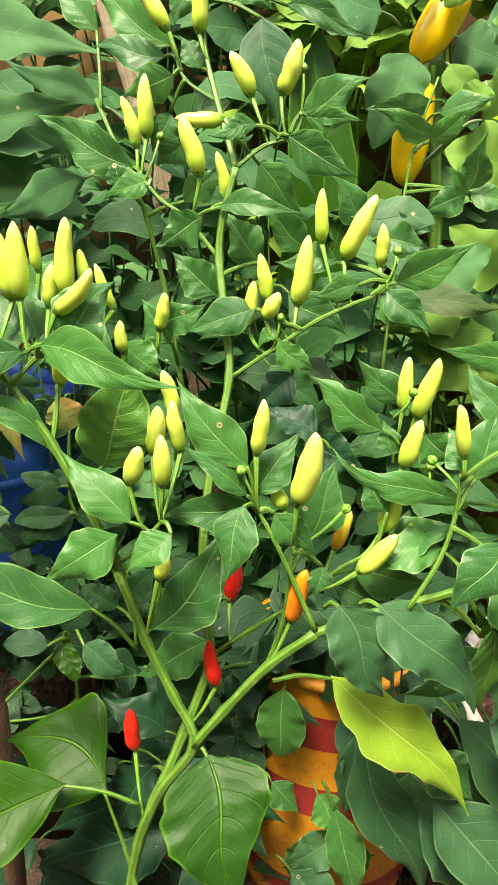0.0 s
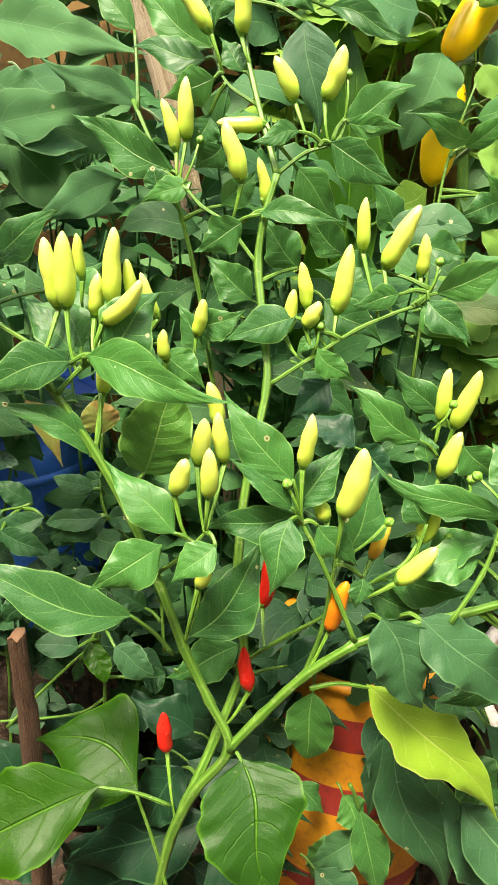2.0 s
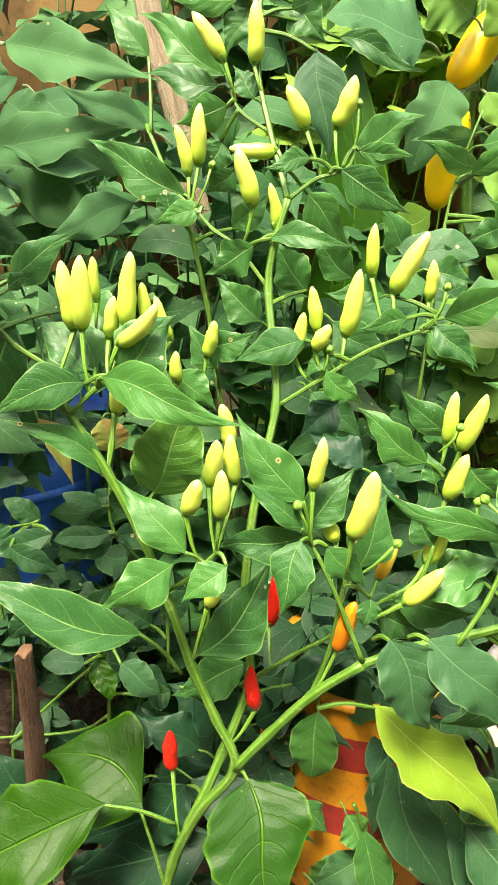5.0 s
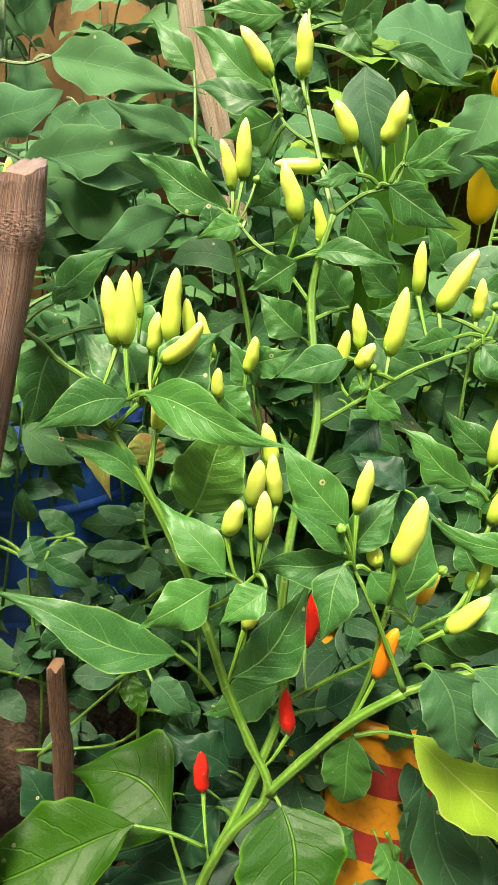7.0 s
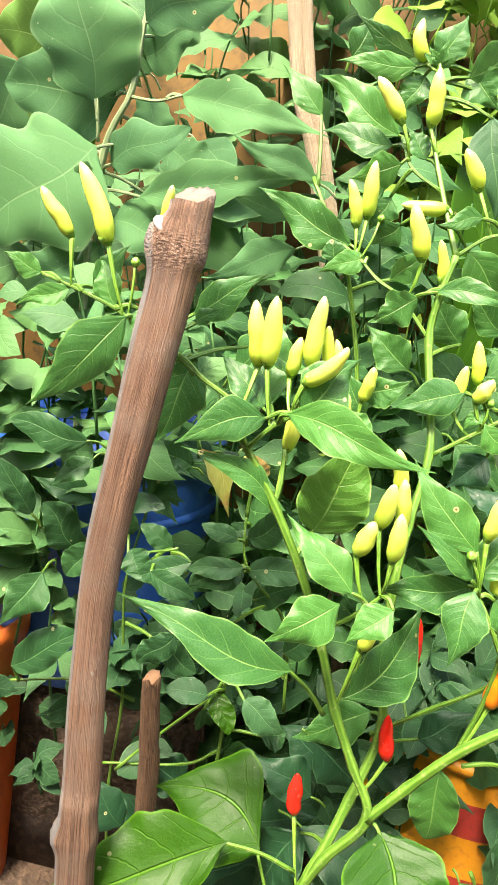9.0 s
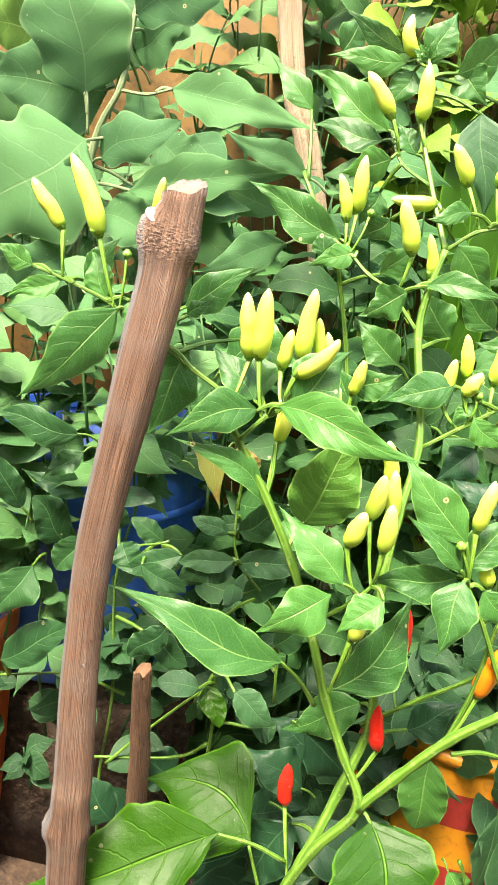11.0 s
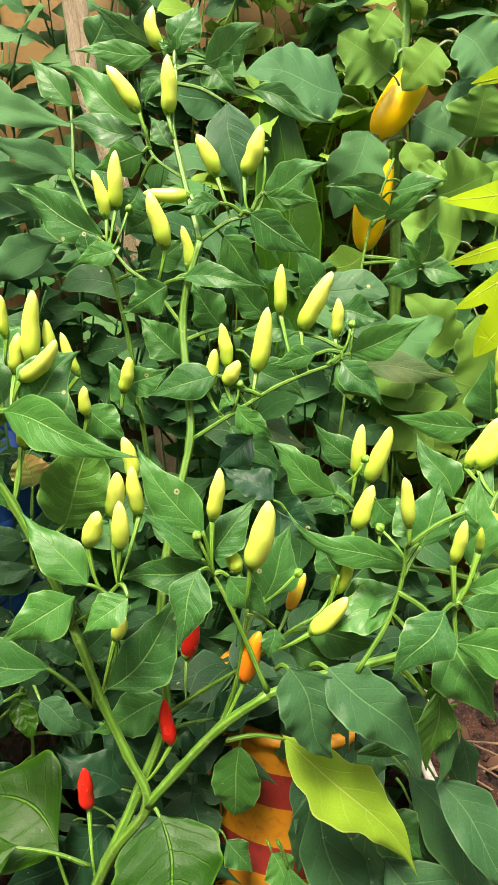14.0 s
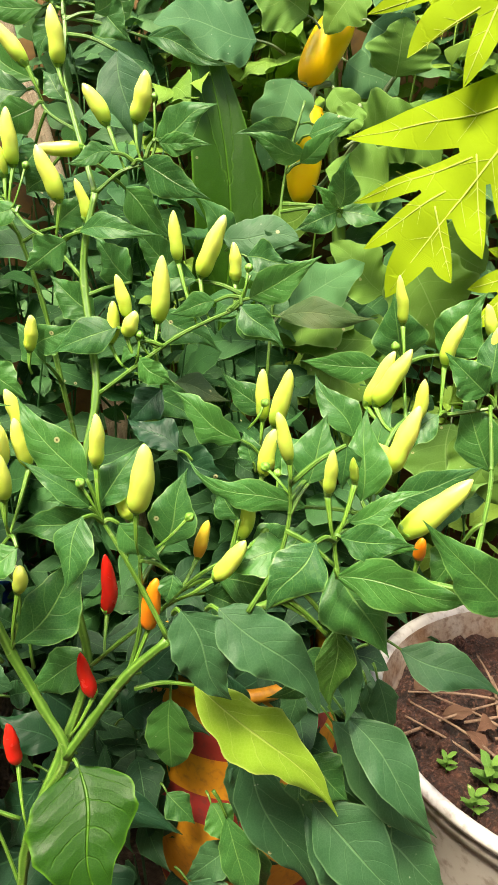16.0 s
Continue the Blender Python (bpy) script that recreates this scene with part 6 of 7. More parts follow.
# ---- papaya ----
def papaya_leaf(plant, normal, root, lobes, stalk_end):
    """A palmate blade in the plane through its root. Each lobe: the direction and length of its rib, where on the way
    from the root that rib springs (direction and length), and the direction and length of the bay before the next lobe."""
    root, normal = Vector(root), Vector(normal).normalized()
    across = Vector((0, 0, 1)).cross(normal).normalized()
    up = normal.cross(across)

    def spot(angle, length):
        return root + (across * math.cos(radians(angle)) + up * math.sin(radians(angle))) * length

    def raised(p):
        d = p - root
        return p + normal * (0.004 * math.sin(p.x * 60 + 1.0) * math.sin(p.z * 70) + 0.006 * math.sin(p.x * 25 + p.z * 19) - 0.35 * d.length_squared)

    tips, bays = [spot(*row[0]) for row in lobes], [spot(*row[2]) for row in lobes]
    rim = []

    def flank(a, b, spring):
        """From a bay a out to a tip b: rounded at the bay, bulging, then drawn out to the point."""
        axis = (b - spring).normalized()
        off = (a - spring) - axis * (a - spring).dot(axis)
        off = off.normalized() * min(off.length, 0.03)
        a = a - off * 0.14
        c = a.lerp(b, 0.22) + off * 0.10
        d = a.lerp(b, 0.60) + off * 0.42
        return [a * (1 - q) ** 3 + c * 3 * q * (1 - q) ** 2 + d * 3 * q * q * (1 - q) + b * q**3 for q in (n / 9 for n in range(9))]

    for n, (tip, row) in enumerate(zip(tips, lobes)):
        spring = spot(*row[1])
        rim += flank(bays[n - 1], tip, spring) + [tip] + flank(bays[n], tip, spring)[::-1]
    bm = bmesh.new()
    uv = bm.loops.layers.uv.verify()
    ring = [bm.verts.new(p) for p in rim]
    edges = [bm.edges.new((ring[n - 1], v)) for n, v in enumerate(ring)]
    bmesh.ops.triangle_fill(bm, edges=edges, use_beauty=True, normal=normal)
    for _ in range(3):
        long = [e for e in bm.edges if e.calc_length() > 0.014 and not e.is_boundary]
        bmesh.ops.subdivide_edges(bm, edges=long, cuts=1)
        bmesh.ops.triangulate(bm, faces=bm.faces[:], quad_method="BEAUTY")
    for v in bm.verts:
        v.co = raised(v.co)
    for f in bm.faces:
        for loop in f.loops:
            loop[uv].uv = (0.75, ((loop.vert.co - root).length * 5) % 1)
    ob = part("papaya_leaf", bm, leaf_lime, plant)

    def vein(a, b, thick):
        bm = bmesh.new()
        tube(bm, [raised(a.lerp(b, s / 12)) + normal * 0.0004 for s in range(13)], lambda s, q: thick * (1 - 0.8 * s), 6)
        part("vein", bm, vein_pale, ob)

    for tip, row in zip(tips, lobes):
        start = spot(*row[1])
        vein(start, start.lerp(tip, 0.97), 0.0013 if row[1][1] == 0 else 0.0009)
        for side in (-1, 1):
            for s in (0.3, 0.5, 0.7):
                a = start.lerp(tip, s)
                way = (tip - start) * 0.16 + normal.cross(tip - start) * side * 0.17
                vein(a, a + way * (1.1 - s), 0.00035)
    bm = bmesh.new()
    end = Vector(stalk_end)
    tube(bm, spline([end, (end + root) / 2 + Vector((0, 0, 0.04)), root], 6), lambda s, a: 0.006 - 0.002 * s, 8)
    part("leaf_stalk", bm, stem_green, ob)


vein_pale = stem_material("pale leaf vein", (0.36, 0.47, 0.05), (0.46, 0.56, 0.09), 0.7)
papaya = thing("papaya_plant", (0.95, 1.15, GROUND), "young papaya plant with lobed lime-green leaves", "papaya plant")
branch("stem", papaya, [(0.95, 1.15, GROUND - 0.02), (0.94, 1.15, 0.7), (0.95, 1.16, 1.3), (0.94, 1.16, 1.62)], 0.028, 0.018, stem_grey)
papaya_leaf(papaya, (-0.10, -0.93, 0.36), (0.4883, 0.9850, 1.0670), [
    ((-170.6, 0.2025), (0, 0), (-147.0, 0.0931)),
    ((-151.1, 0.216), (-137.5, 0.0875), (-140.4, 0.1519)),
    ((-138.6, 0.2336), (-133.6, 0.1318), (-133.6, 0.2076)),
    ((-125.8, 0.2541), (0, 0), (-120.3, 0.2061)),
    ((-112.5, 0.2109), (-131.8, 0.1526), (-124.7, 0.1534)),
    ((-106.5, 0.1767), (-137.2, 0.0826), (-118.6, 0.0992)),
    ((-93.6, 0.1782), (-132.6, 0.0442), (-106.5, 0.0535)),
    ((-76.8, 0.1522), (0, 0), (-70.8, 0.0554)),
    ((-46.0, 0.1333), (0, 0), (-12.1, 0.0541)),
    ((5.6, 0.1068), (0, 0), (47.3, 0.0438)),
    ((79.6, 0.1206), (0, 0), (102.8, 0.0734)),
    ((115.6, 0.1055), (0, 0), (129.9, 0.0457)),
], (0.93, 1.15, 1.4))
papaya_leaf(papaya, (-0.10, -0.93, 0.36), (0.4517, 1.0000, 1.1824), [
    ((-171.9, 0.1458), (0, 0), (-166.2, 0.083)),
    ((-143.7, 0.1243), (-133.4, 0.0428), (-132.4, 0.0492)),
    ((-110.9, 0.118), (0, 0), (-96.9, 0.0719)),
    ((-80.6, 0.1037), (0, 0), (-75.7, 0.0503)),
    ((-39.0, 0.1027), (0, 0), (-18.2, 0.0491)),
    ((29.4, 0.1064), (0, 0), (58.0, 0.054)),
    ((98.3, 0.1247), (0, 0), (129.7, 0.059)),
    ((144.7, 0.1318), (0, 0), (165.3, 0.0671)),
], (0.93, 1.15, 1.5))
papaya_leaf(papaya, (-0.10, -0.93, 0.36), (0.5177, 0.9600, 0.8988), [
    ((-163.7, 0.0955), (0, 0), (-152.4, 0.0682)),
    ((-141.0, 0.1106), (-147.1, 0.0579), (-125.5, 0.077)),
    ((-113.5, 0.1159), (0, 0), (-113.5, 0.0612)),
    ((-86.8, 0.1051), (0, 0), (-77.9, 0.0475)),
    ((-39.5, 0.0864), (0, 0), (0.1, 0.0372)),
    ((36.4, 0.073), (0, 0), (72.4, 0.0262)),
    ((106.0, 0.0589), (0, 0), (137.0, 0.0369)),
    ((165.0, 0.0736), (0, 0), (176.4, 0.0499)),
], (0.93, 1.15, 1.2))

# ---- stakes ----
tall_stake = thing("tall_stake", (-0.26, 0.668, GROUND), "split weathered wooden stake with grey bark edge", "stake")
bm = bmesh.new()
run = spline([(-0.2553, 0.6330, GROUND - 0.03), (-0.2533, 0.6450, 0.4088), (-0.2542, 0.6520, 0.4673), (-0.2580, 0.6680, 0.5773), (-0.2559, 0.6820, 0.6841), (-0.2346, 0.7000, 0.8371), (-0.2243, 0.7160, 0.9126), (-0.2210, 0.7240, 0.9517), (-0.2164, 0.7330, 0.9950), (-0.2146, 0.7350, 1.0072)], 10)
run = [p for p in run if p.z < 0.998]
stops = np.linspace(run[0].z, run[-1].z, 150)
run = [Vector([float(np.interp(z, [p.z for p in run], [p[n] for p in run])) for n in range(3)]) for z in stops]


def stake_radius(s, a):
    z = run[round(s * (len(run) - 1))].z
    left, right = max(0.0, -math.cos(a)), max(0.0, math.cos(a))
    swell = math.exp(-(((z - 0.959) / 0.018) ** 2))
    knob = math.exp(-(((z - 0.949) / 0.010) ** 2))
    head = max(0.0, min(1.0, (z - 0.971) / 0.007))
    lip = math.exp(-(((z - 0.415) / 0.012) ** 2))
    shape = 1.0 + swell * (0.46 * left * (1 - head) + 0.10 * right) + 0.16 * knob * right + head * (0.02 * right - 0.30 * left)
    shape += lip * (0.40 * left + 0.14 * right)
    flat = 1 - 0.14 * max(0.0, math.cos(a - 4.6)) ** 2
    grain = 0.03 * math.sin(7 * a + 2 * z) + 0.022 * math.sin(17 * a + 5 * z) + 0.02 * math.sin(40 * z + 3 * a) + 0.05 * swell * math.sin(150 * z + 5 * a)
    thick = float(np.interp(z, (0.0, 0.40, 0.62, 0.75, 0.90, 1.0), (0.0195, 0.0185, 0.0165, 0.0175, 0.0205, 0.0205)))
    return thick * shape * flat * (1 + grain)


rings = tube(bm, run, stake_radius, 36, False)
top = rings[-1]
mid = sum((v.co for v in top), Vector()) / len(top)
for n, v in enumerate(top):
    v.co.z += 0.006 * math.cos(n / 36 * 2 * math.pi) + 0.012 * math.sin(n / 36 * 2 * math.pi) + random.uniform(-0.0012, 0.0012)
inner = [bm.verts.new(mid + (v.co - mid) * 0.5 + Vector((0, 0, random.uniform(-0.006, 0.002)))) for v in top]
for n in range(len(top)):
    bm.faces.new((top[n], top[(n + 1) % 36], inner[(n + 1) % 36], inner[n]))
bm.faces.new(inner)
part("pole", bm, stake_wood, tall_stake)
bm = bmesh.new()
tube(bm, [Vector((-0.2524, 0.6565, 0.5834)) + Vector((0, -0.0006, 0)) * i for i in range(3)], lambda s, a: (0.0056 - 0.003 * s) * (1 + 0.12 * math.sin(3 * a)), 12)
part("knot", bm, stone_mat, tall_stake, "round pale knot")

bm = bmesh.new()
bmesh.ops.create_uvsphere(bm, u_segments=16, v_segments=10, radius=1.0, matrix=pose(-0.2295, 0.7170, 0.9708, 20, 35, 0) @ Matrix.Diagonal((0.0125, 0.011, 0.0045, 1)))
part("cut_face", bm, rim_white, tall_stake, "pale freshly cut notch")

short_stake = thing("short_stake", (-0.22, 0.823, GROUND), "short dark weathered wooden stake", "stake")
bm = bmesh.new()
tube(bm, spline([(-0.2339, 0.795, GROUND - 0.03), (-0.2289, 0.8000, 0.3237), (-0.2315, 0.8000, 0.4057), (-0.2341, 0.8000, 0.4877)], 8), lambda s, a: 0.0118 * (1 - 0.1 * s) * (1 + 0.1 * math.sin(4 * a + 3 * s) + 0.05 * math.sin(11 * a + 20 * s)), 20)
for v in bm.verts:
    if v.co.z > 0.476:
        v.co.z += 0.014 * noise.noise(v.co * 160) + 0.5 * (v.co.x + 0.2341)
part("pole", bm, small_wood, short_stake)

bamboo = thing("bamboo_stake", (-0.10, 1.26, GROUND), "pale split bamboo stake beside the wall", "stake")
for dx, r in ((0, 0.011), (0.018, 0.009)):
    bm = bmesh.new()
    tube(bm, spline([(0.02 + dx, 1.24, GROUND - 0.02), (-0.08 + dx, 1.26, 0.7), (-0.165 + dx, 1.28, 1.08), (-0.205 + dx, 1.293, 1.19), (-0.24 + dx, 1.323, 1.36), (-0.27 + dx, 1.33, 1.55)], 6), lambda s, a: r * (1 + 0.05 * math.sin(3 * a) + 0.04 * math.sin(60 * s)), 12)
    part("strip", bm, pale_wood, bamboo)

# ---- barrel, pots ----
barrel = thing("blue_barrel", (-0.46, 1.22, 0.26), "blue plastic barrel standing on a bank of earth", "barrel")
bm = bmesh.new()
lathe(bm, (-0.46, 1.22, 0.26), [(0.0, 0.0), (0.185, 0.0), (0.195, 0.01), (0.2, 0.05), (0.203, 0.15), (0.203, 0.295), (0.199, 0.373), (0.190, 0.373), (0.188, 0.1), (0.0, 0.1)])
part("body", bm, blue_mat, barrel)
for height in (0.10, 0.285):
    bm = bmesh.new()
    lathe(bm, (-0.46, 1.22, 0.26 + height), [(0.199, -0.012), (0.206, -0.006), (0.209, 0.0), (0.206, 0.006), (0.199, 0.012)])
    part("hoop", bm, blue_mat, barrel)
bm = bmesh.new()
lathe(bm, (-0.46, 1.22, 0.621), [(0.196, 0.0), (0.206, 0.002), (0.209, 0.016), (0.205, 0.026), (0.191, 0.026), (0.188, 0.0)])
part("rim", bm, blue_mat, barrel)
bm = bmesh.new()
box(bm, -0.75, 1.02, -0.12, -0.22, 1.5, 0.26)
bmesh.ops.bevel(bm, geom=bm.edges[:], offset=0.02, segments=2, affect="EDGES")
tagged(part("earth_bank", bm, soil_mat), "low bank of dark earth under the barrel", "earth bank")

orange_pot = thing("orange_pot", (-0.56, 1.0, GROUND), "orange plastic flower pot on the soil", "flower pot")
bm = bmesh.new()
lathe(bm, (-0.575, 0.985, GROUND - 0.005), [(0.0, 0.0), (0.062, 0.0), (0.088, 0.455), (0.093, 0.457), (0.095, 0.495), (0.089, 0.495), (0.083, 0.445), (0.0, 0.435)], 32)
part("body", bm, orange_mat, orange_pot)

striped = thing("striped_pot", (0.165, 0.985, GROUND), "round pot painted in yellow and dark red bands", "flower pot")
POT, base_z = (0.165, 0.985), 0.075
bands = [(-0.155, -0.06, red_paint), (-0.06, -0.02, yellow_paint), (-0.02, 0.02, red_paint), (0.02, 0.14, yellow_paint), (0.14, 0.182, red_paint), (0.182, 0.234, yellow_paint), (0.234, 0.276, red_paint), (0.276, 0.312, yellow_paint)]
for low, high, mat in bands:
    bm = bmesh.new()
    rr = lambda h: 0.098 + 0.042 * math.sin(min(1.0, (h + 0.155) / 0.467) * 2.85)
    lathe(bm, (*POT, base_z), [(rr(low + (high - low) * n / 5), low + (high - low) * n / 5) for n in range(6)], 56)
    part("band", bm, mat, striped)
bm = bmesh.new()
lathe(bm, (*POT, base_z + 0.312), [(0.112, -0.002), (0.119, 0.0), (0.122, 0.008), (0.118, 0.014), (0.108, 0.014), (0.106, -0.02)], 56)
part("rim", bm, yellow_paint, striped)
bm = bmesh.new()
lathe(bm, (*POT, base_z + 0.29), [(0.0, 0.006), (0.06, 0.004), (0.1065, 0.0)], 40)
part("soil", bm, soil_mat, striped, "dark potting soil")

white_pot = thing("white_pot", (0.656, 1.021, GROUND), "large weathered white pot filled with red soil", "flower pot")
bm = bmesh.new()
lathe(bm, (0.656, 1.021, 0.28), [(0.0, -0.365), (0.268, -0.365), (0.274, -0.35), (0.280, -0.20), (0.282, -0.12), (0.286, -0.05), (0.287, -0.045), (0.292, -0.044), (0.296, -0.03), (0.292, -0.024), (0.296, -0.016)], 72, 0.004)
part("body", bm, white_mat, white_pot)
bm = bmesh.new()
lathe(bm, (0.656, 1.021, 0.28), [(0.295, -0.018), (0.303, -0.014), (0.306, -0.006), (0.303, 0.001), (0.296, 0.003), (0.289, -0.001), (0.286, -0.008)], 72, 0.004)
part("rim", bm, rim_white, white_pot, "worn white rim")
bm = bmesh.new()
lathe(bm, (0.656, 1.021, 0.28), [(0.287, -0.006), (0.281, -0.03), (0.275, -0.06), (0.268, -0.10)], 72, 0.004)
part("lining", bm, stained, white_pot, "inner wall stained brown by soil")


def on_wall(angle, z):
    return (0.656 + 0.2865 * math.cos(radians(angle)), 1.021 + 0.2865 * math.sin(radians(angle)), z)


bm = bmesh.new()
rows = [[bm.verts.new(on_wall(-168 + (n - 2) * 3.2 * h, 0.055 - 0.075 * h)) for n in range(5)] for h in (0.04, 0.35, 0.7, 1.0)]
for a, b in zip(rows, rows[1:]):
    for n in range(4):
        bm.faces.new((a[n], b[n], b[n + 1], a[n + 1]))
part("printed_mark", bm, blue_print, white_pot, "faded dark blue triangle print")
for z, wide in ((0.10, 5), (0.085, 7), (0.07, 4)):
    bm = bmesh.new()
    low, high = ([bm.verts.new(on_wall(-172 - n * wide / 4, z + d)) for n in range(5)] for d in (0, 0.007))
    for n in range(4):
        bm.faces.new((low[n], low[n + 1], high[n + 1], high[n]))
    part("print_bar", bm, soil_mat, white_pot, "worn dark line of print")


def soil_height(x, y):
    return 0.222 + 0.022 * noise.noise((x * 12, y * 12, 1)) + 0.012 * noise.noise((x * 45, y * 45, 5)) + 0.007 * noise.noise((x * 120, y * 120, 9))


bm = bmesh.new()
rows = []
for i in range(41):
    ring = [(0.656 + 0.277 * i / 40 * math.cos(2 * math.pi * j / 150), 1.021 + 0.277 * i / 40 * math.sin(2 * math.pi * j / 150)) for j in range(150)]
    rows.append([bm.verts.new((x, y, soil_height(x, y))) for x, y in ring])
for i in range(40):
    for j in range(150):
        bm.faces.new((rows[i][j], rows[i][(j + 1) % 150], rows[i + 1][(j + 1) % 150], rows[i + 1][j]))
part("soil", bm, red_soil, white_pot, "crumbly reddish soil")

rnd = random.Random(4)
for n in range(130):
    bm = bmesh.new()
    a, r = rnd.uniform(2.0, 5.4), 0.265 * rnd.random() ** 0.5
    x, y, s = 0.656 + r * math.cos(a), 1.021 + r * math.sin(a), rnd.uniform(0.003, 0.015)
    bmesh.ops.create_icosphere(bm, subdivisions=2, radius=s, matrix=Matrix.Translation((x, y, soil_height(x, y) + s * 0.2)))
    for v in bm.verts:
        v.co += (v.co - Vector((x, y, soil_height(x, y)))) * 0.6 * noise.noise(v.co * 90)
    tagged(part("clod", bm, red_soil), "reddish clod of earth on the potting soil", "clod", "clods in the white pot")
for n in range(26):
    bm = bmesh.new()
    a, r, d = rnd.uniform(2.2, 5.2), 0.2 * rnd.random(), rnd.uniform(0, 3.1)
    c = Vector((0.656 + r * math.cos(a), 1.021 + r * math.sin(a), 0.243))
    w = Vector((math.cos(d), math.sin(d), 0.06)) * rnd.uniform(0.05, 0.10)
    tube(bm, spline([c - w, c + Vector((0.008, 0.004, 0.004)), c + w], 5), lambda s, q: 0.0026 * (1 - 0.4 * s), 7)
    tagged(part("twig", bm, twig_brown), "dry brown twig lying on potting soil", "twig", "twigs in the white pot")
for n in range(9):
    a, r = rnd.uniform(2.6, 4.9), rnd.uniform(0.08, 0.24)
    c = Vector((0.656 + r * math.cos(a), 1.021 + r * math.sin(a), 0.240))
    d = rnd.uniform(0, 6.3)
    bm = bmesh.new()
    leaf_into(bm, c, c + Vector((math.cos(d), math.sin(d), 0.15)) * rnd.uniform(0.035, 0.06), 0.026, (0.2, -0.3, 1), 0.3, 0.1, "wavy", 10, 3, rnd)
    tagged(part("dry_leaf", bm, leaf_dry), "fallen dry brown leaf on potting soil", "leaf", "fallen leaves in the white pot")
for x, y, s in ((0.50, 0.92, 1.5), (0.545, 0.89, 1.6), (0.585, 0.86, 1.4), (0.47, 0.88, 1.0), (0.52, 0.86, 1.2), (0.56, 0.82, 1.0), (0.45, 0.95, 0.8), (0.60, 0.9, 1.1), (0.55, 0.96, 0.8)):
    weed = thing("weed", (x, y, 0.225), "tiny bright green weed sprouting from soil", "weed", "weeds in the white pot")
    bm = bmesh.new()
    tube(bm, spline([(x, y, 0.222), (x + 0.003, y, 0.24), (x, y + 0.003, 0.226 + 0.03 * s)], 3), lambda q, a: 0.0012, 6)
    part("stem", bm, stem_green, weed)
    for n in range(9):
        a = n * 2.4
        h = Vector((x, y, 0.228 + 0.028 * s * n / 9))
        way = Vector((math.cos(a), math.sin(a), 0.45)) * 0.019 * s
        bm = bmesh.new()
        leaf_into(bm, h, h + way, 0.009 * s, (0, -0.2, 1), 0.1, 0, "round", 6, 2, rnd)
        part("leaf", bm, leaf_egg_light, weed)

# ---- dry leaf hanging before the wall ----
dry = thing("dry_leaf", (-0.3675, 1.1900, 1.1815), "curled dry brown leaf hanging on a stalk", "leaf")
bm = bmesh.new()
leaf_into(bm, (-0.3899, 1.2000, 1.2610), (-0.3675, 1.1900, 1.1815), 0.046, (0.5, -0.85, 0.1), 0.5, 0.10, "wavy", 18, 4)
part("blade", bm, leaf_dry, dry)
branch("stalk", dry, [(-0.3899, 1.2000, 1.2610), (-0.410, 1.24, 1.311), (-0.450, 1.45, 1.42), (-0.52, 1.76, 1.44)], 0.002, 0.0025, twig_brown)


# ---- mixed growth behind ----
def growth(name, label, category, mat, count, box_low, box_high, sizes, seed, wide=0.5, keep=None, reach=(0.12, 0.3)):
    """Many leaves on thin shoots, too many to count."""
    rnd = random.Random(seed)
    bm = bmesh.new()
    made = 0
    while made < count:
        p = Vector([rnd.uniform(a, b) for a, b in zip(box_low, box_high)])
        if keep and not keep(p, rnd):
            continue
        foot = Vector((p.x + rnd.uniform(-0.05, 0.05), p.y + rnd.uniform(-0.02, 0.05), max(GROUND - 0.01, p.z - rnd.uniform(*reach))))
        tube(bm, spline([foot, (foot + p) / 2 + Vector((rnd.uniform(-0.02, 0.02), 0, 0)), p], 3), lambda s, a: 0.0022 - 0.001 * s, 5)
        for n in range(rnd.randint(3, 6)):
            size = rnd.uniform(*sizes)
            start = foot.lerp(p, rnd.uniform(0.4, 1.0))
            a = rnd.uniform(0, 6.3)
            way = Vector((math.cos(a), math.sin(a) * 0.7 - 0.25, rnd.uniform(-0.55, 0.5))).normalized()
            up = Vector((rnd.uniform(-0.4, 0.4), rnd.uniform(-1.0, -0.1), rnd.uniform(0.3, 1.0)))
            leaf_into(bm, start, start + way * size, size * wide * rnd.uniform(0.8, 1.2), up, rnd.uniform(0.05, 0.25), rnd.uniform(-0.1, 0.1), rnd.choice(("", "", "round")), 8, 2, rnd)
            made += 1
    return tagged(part(name, bm, mat), label, category, kind="stuff")


def off_pots(p, r):
    return (p.x - 0.656) ** 2 + (p.y - 1.02) ** 2 > 0.31**2 and (p.y > 1.0 or p.z < 0.8 or p.x > 0.0) and not (0.06 < p.x < 0.40 and p.z > 0.88)


growth("undergrowth", "dense dark green leafy undergrowth behind the peppers", "undergrowth", leaf_stuff, 900, (-0.30, 1.05, 0.14), (0.75, 1.35, 1.10), (0.05, 0.11), 11, 0.52, off_pots)
# growth near soil, pot and barrel takes the green with shade mixed in
growth("undergrowth", "green leaves close to the soil, coloured dark for shade", "undergrowth", leaf_low_shaded, 150, (-0.16, 0.86, 0.12), (0.36, 1.04, 0.50), (0.04, 0.10), 13, 0.5)
growth("undergrowth", "shaded leaves sprouting from the striped pot", "undergrowth", leaf_low_shaded, 210, (0.03, 0.88, 0.39), (0.31, 1.10, 0.54), (0.05, 0.10), 17, 0.5)
growth("undergrowth", "green leaves crowding over the blue barrel", "undergrowth", leaf_mixed, 300, (-0.85, 0.90, 0.50), (-0.24, 1.0, 0.96), (0.05, 0.10), 14, 0.52, lambda p, r: (p.z > 0.74 or p.x < -0.40) and (p.z < 0.88 or p.x > -0.44))
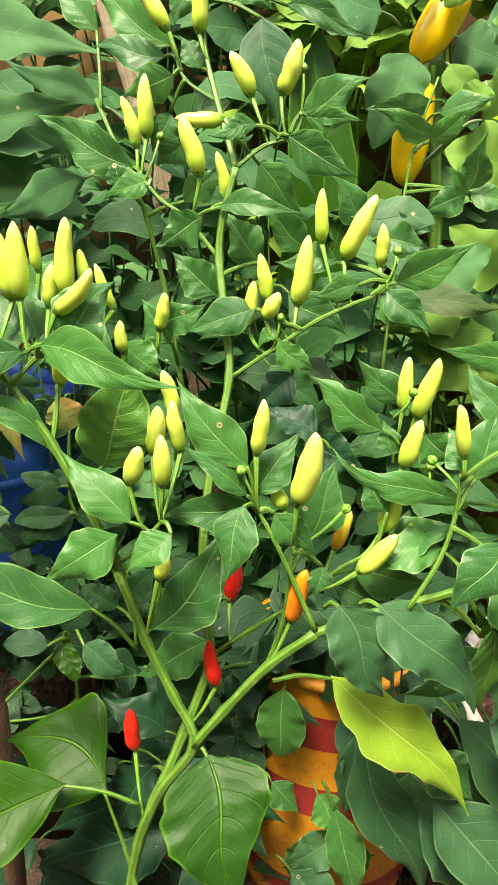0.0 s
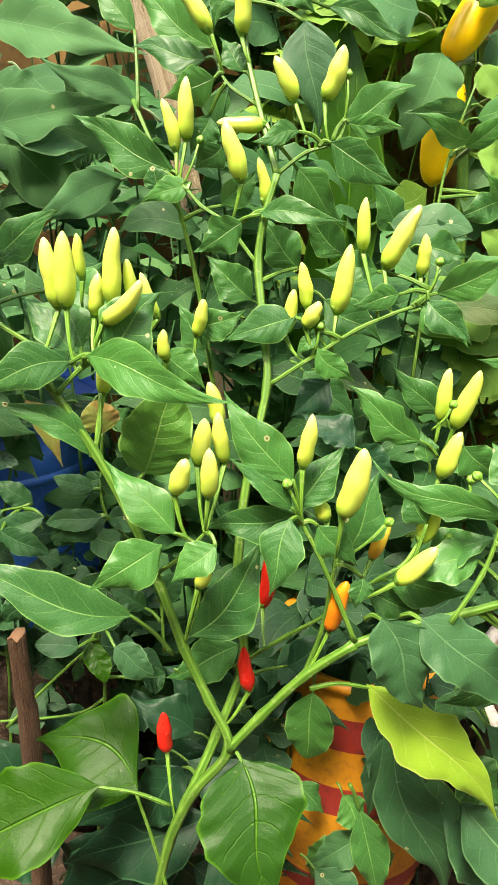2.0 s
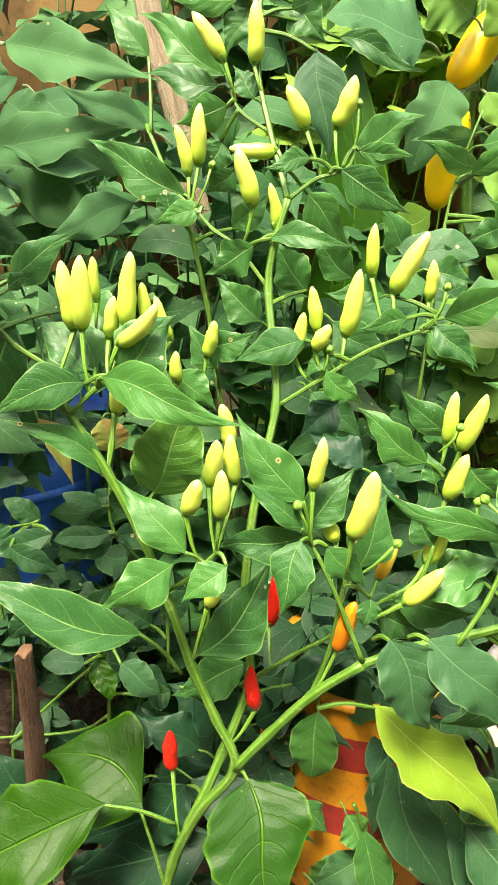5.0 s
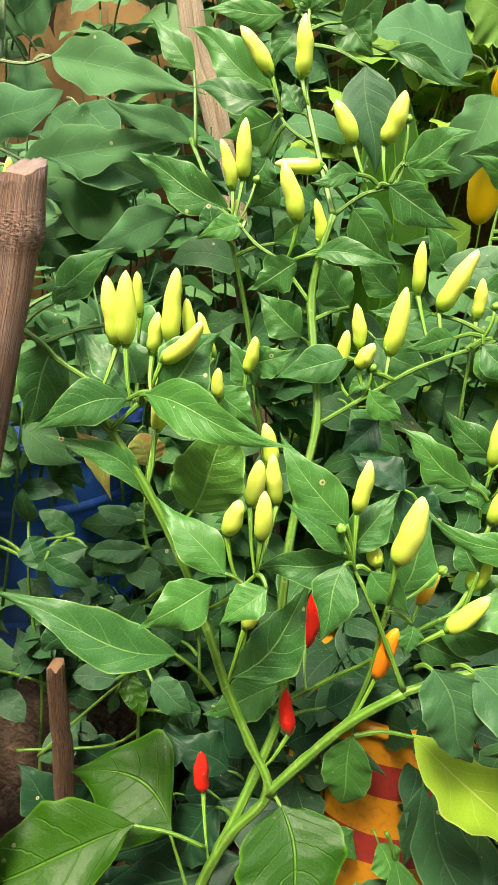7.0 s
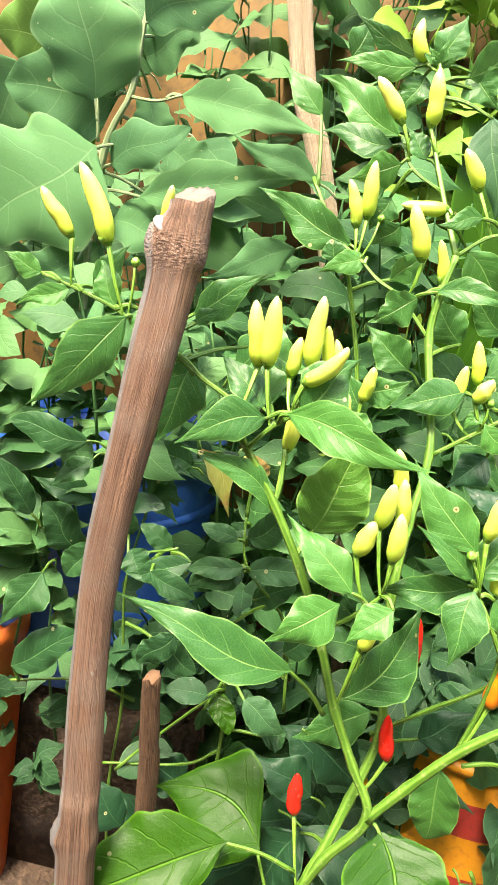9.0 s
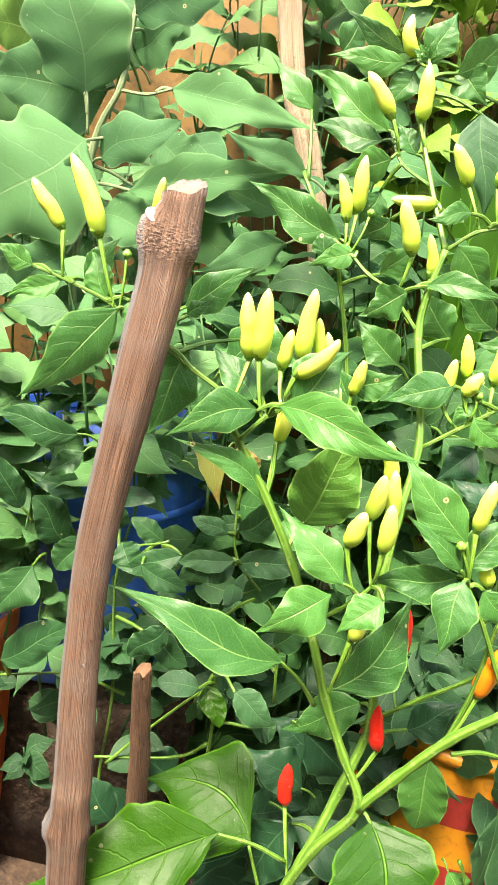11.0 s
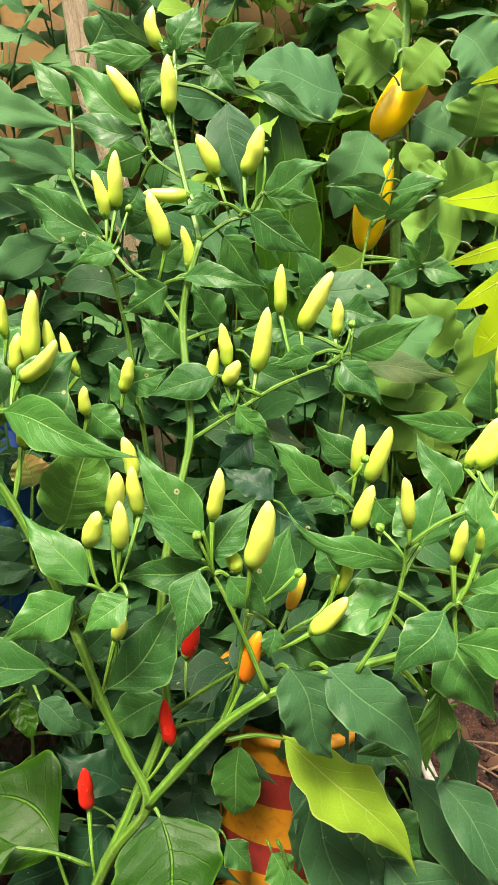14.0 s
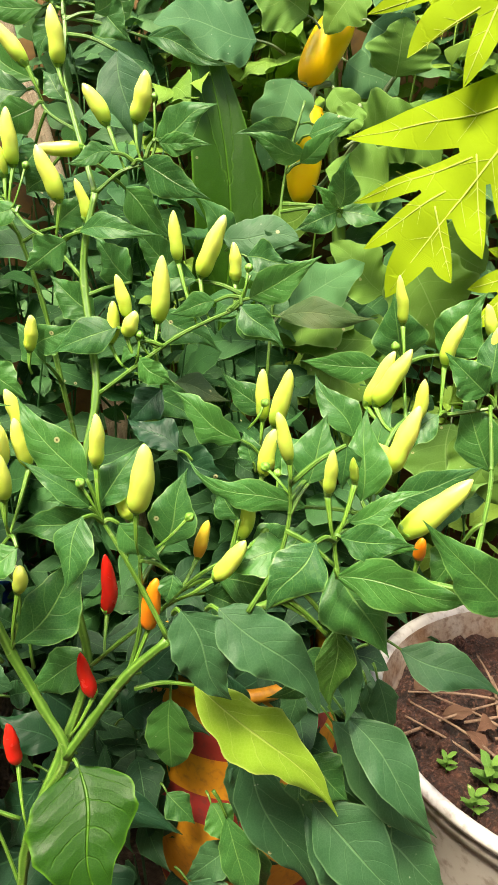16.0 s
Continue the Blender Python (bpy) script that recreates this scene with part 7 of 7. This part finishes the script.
growth("undergrowth", "dull green leaves in the shade of the eggplant", "undergrowth", leaf_mixed, 150, (-0.90, 1.12, 0.70), (-0.25, 1.32, 1.08), (0.05, 0.11), 15, 0.52, lambda p, r: p.z > 0.92 or (p.x + 0.46) ** 2 + (p.y - 1.22) ** 2 > 0.25**2)
growth("seedlings", "small round-leaved seedlings in front of the barrel", "seedlings", leaf_low_shaded, 50, (-0.50, 0.86, 0.24), (-0.14, 0.97, 0.48), (0.03, 0.06), 16, 0.7, None, (0.04, 0.1))
growth("seedlings", "round-leaved seedlings crowding before the barrel in shade-darkened green", "seedlings", leaf_low_shaded, 60, (-0.36, 0.90, 0.38), (-0.12, 0.97, 0.555), (0.03, 0.055), 19, 0.66, None, (0.04, 0.12))
# one shrubbery in two colours: sunlight painted in right, shade painted in left
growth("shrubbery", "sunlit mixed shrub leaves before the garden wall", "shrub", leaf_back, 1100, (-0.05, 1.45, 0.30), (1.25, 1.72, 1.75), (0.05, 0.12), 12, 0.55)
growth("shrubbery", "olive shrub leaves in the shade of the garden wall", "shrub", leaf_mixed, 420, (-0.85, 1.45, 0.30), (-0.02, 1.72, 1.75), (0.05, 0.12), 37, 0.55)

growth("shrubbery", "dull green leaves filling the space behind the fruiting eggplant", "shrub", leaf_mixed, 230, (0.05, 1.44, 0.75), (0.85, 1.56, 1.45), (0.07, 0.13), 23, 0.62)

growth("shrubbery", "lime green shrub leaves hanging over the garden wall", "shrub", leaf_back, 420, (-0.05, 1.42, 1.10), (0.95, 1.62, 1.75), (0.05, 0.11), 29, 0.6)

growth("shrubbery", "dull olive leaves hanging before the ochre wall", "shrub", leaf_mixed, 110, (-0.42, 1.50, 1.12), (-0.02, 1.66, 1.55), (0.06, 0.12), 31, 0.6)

# ---- strap leaf ----
strap = thing("strap_plant", (0.055, 1.40, GROUND), "broad upright fresh green strap leaf", "plant")
bm = bmesh.new()
leaf_into(bm, (0.055, 1.40, GROUND - 0.01), (0.06, 1.36, 1.30), 0.115, (0.05, -1, 0.1), 0.02, 0.0, "strap", 24, 4)
part("leaf", bm, leaf_bright, strap)
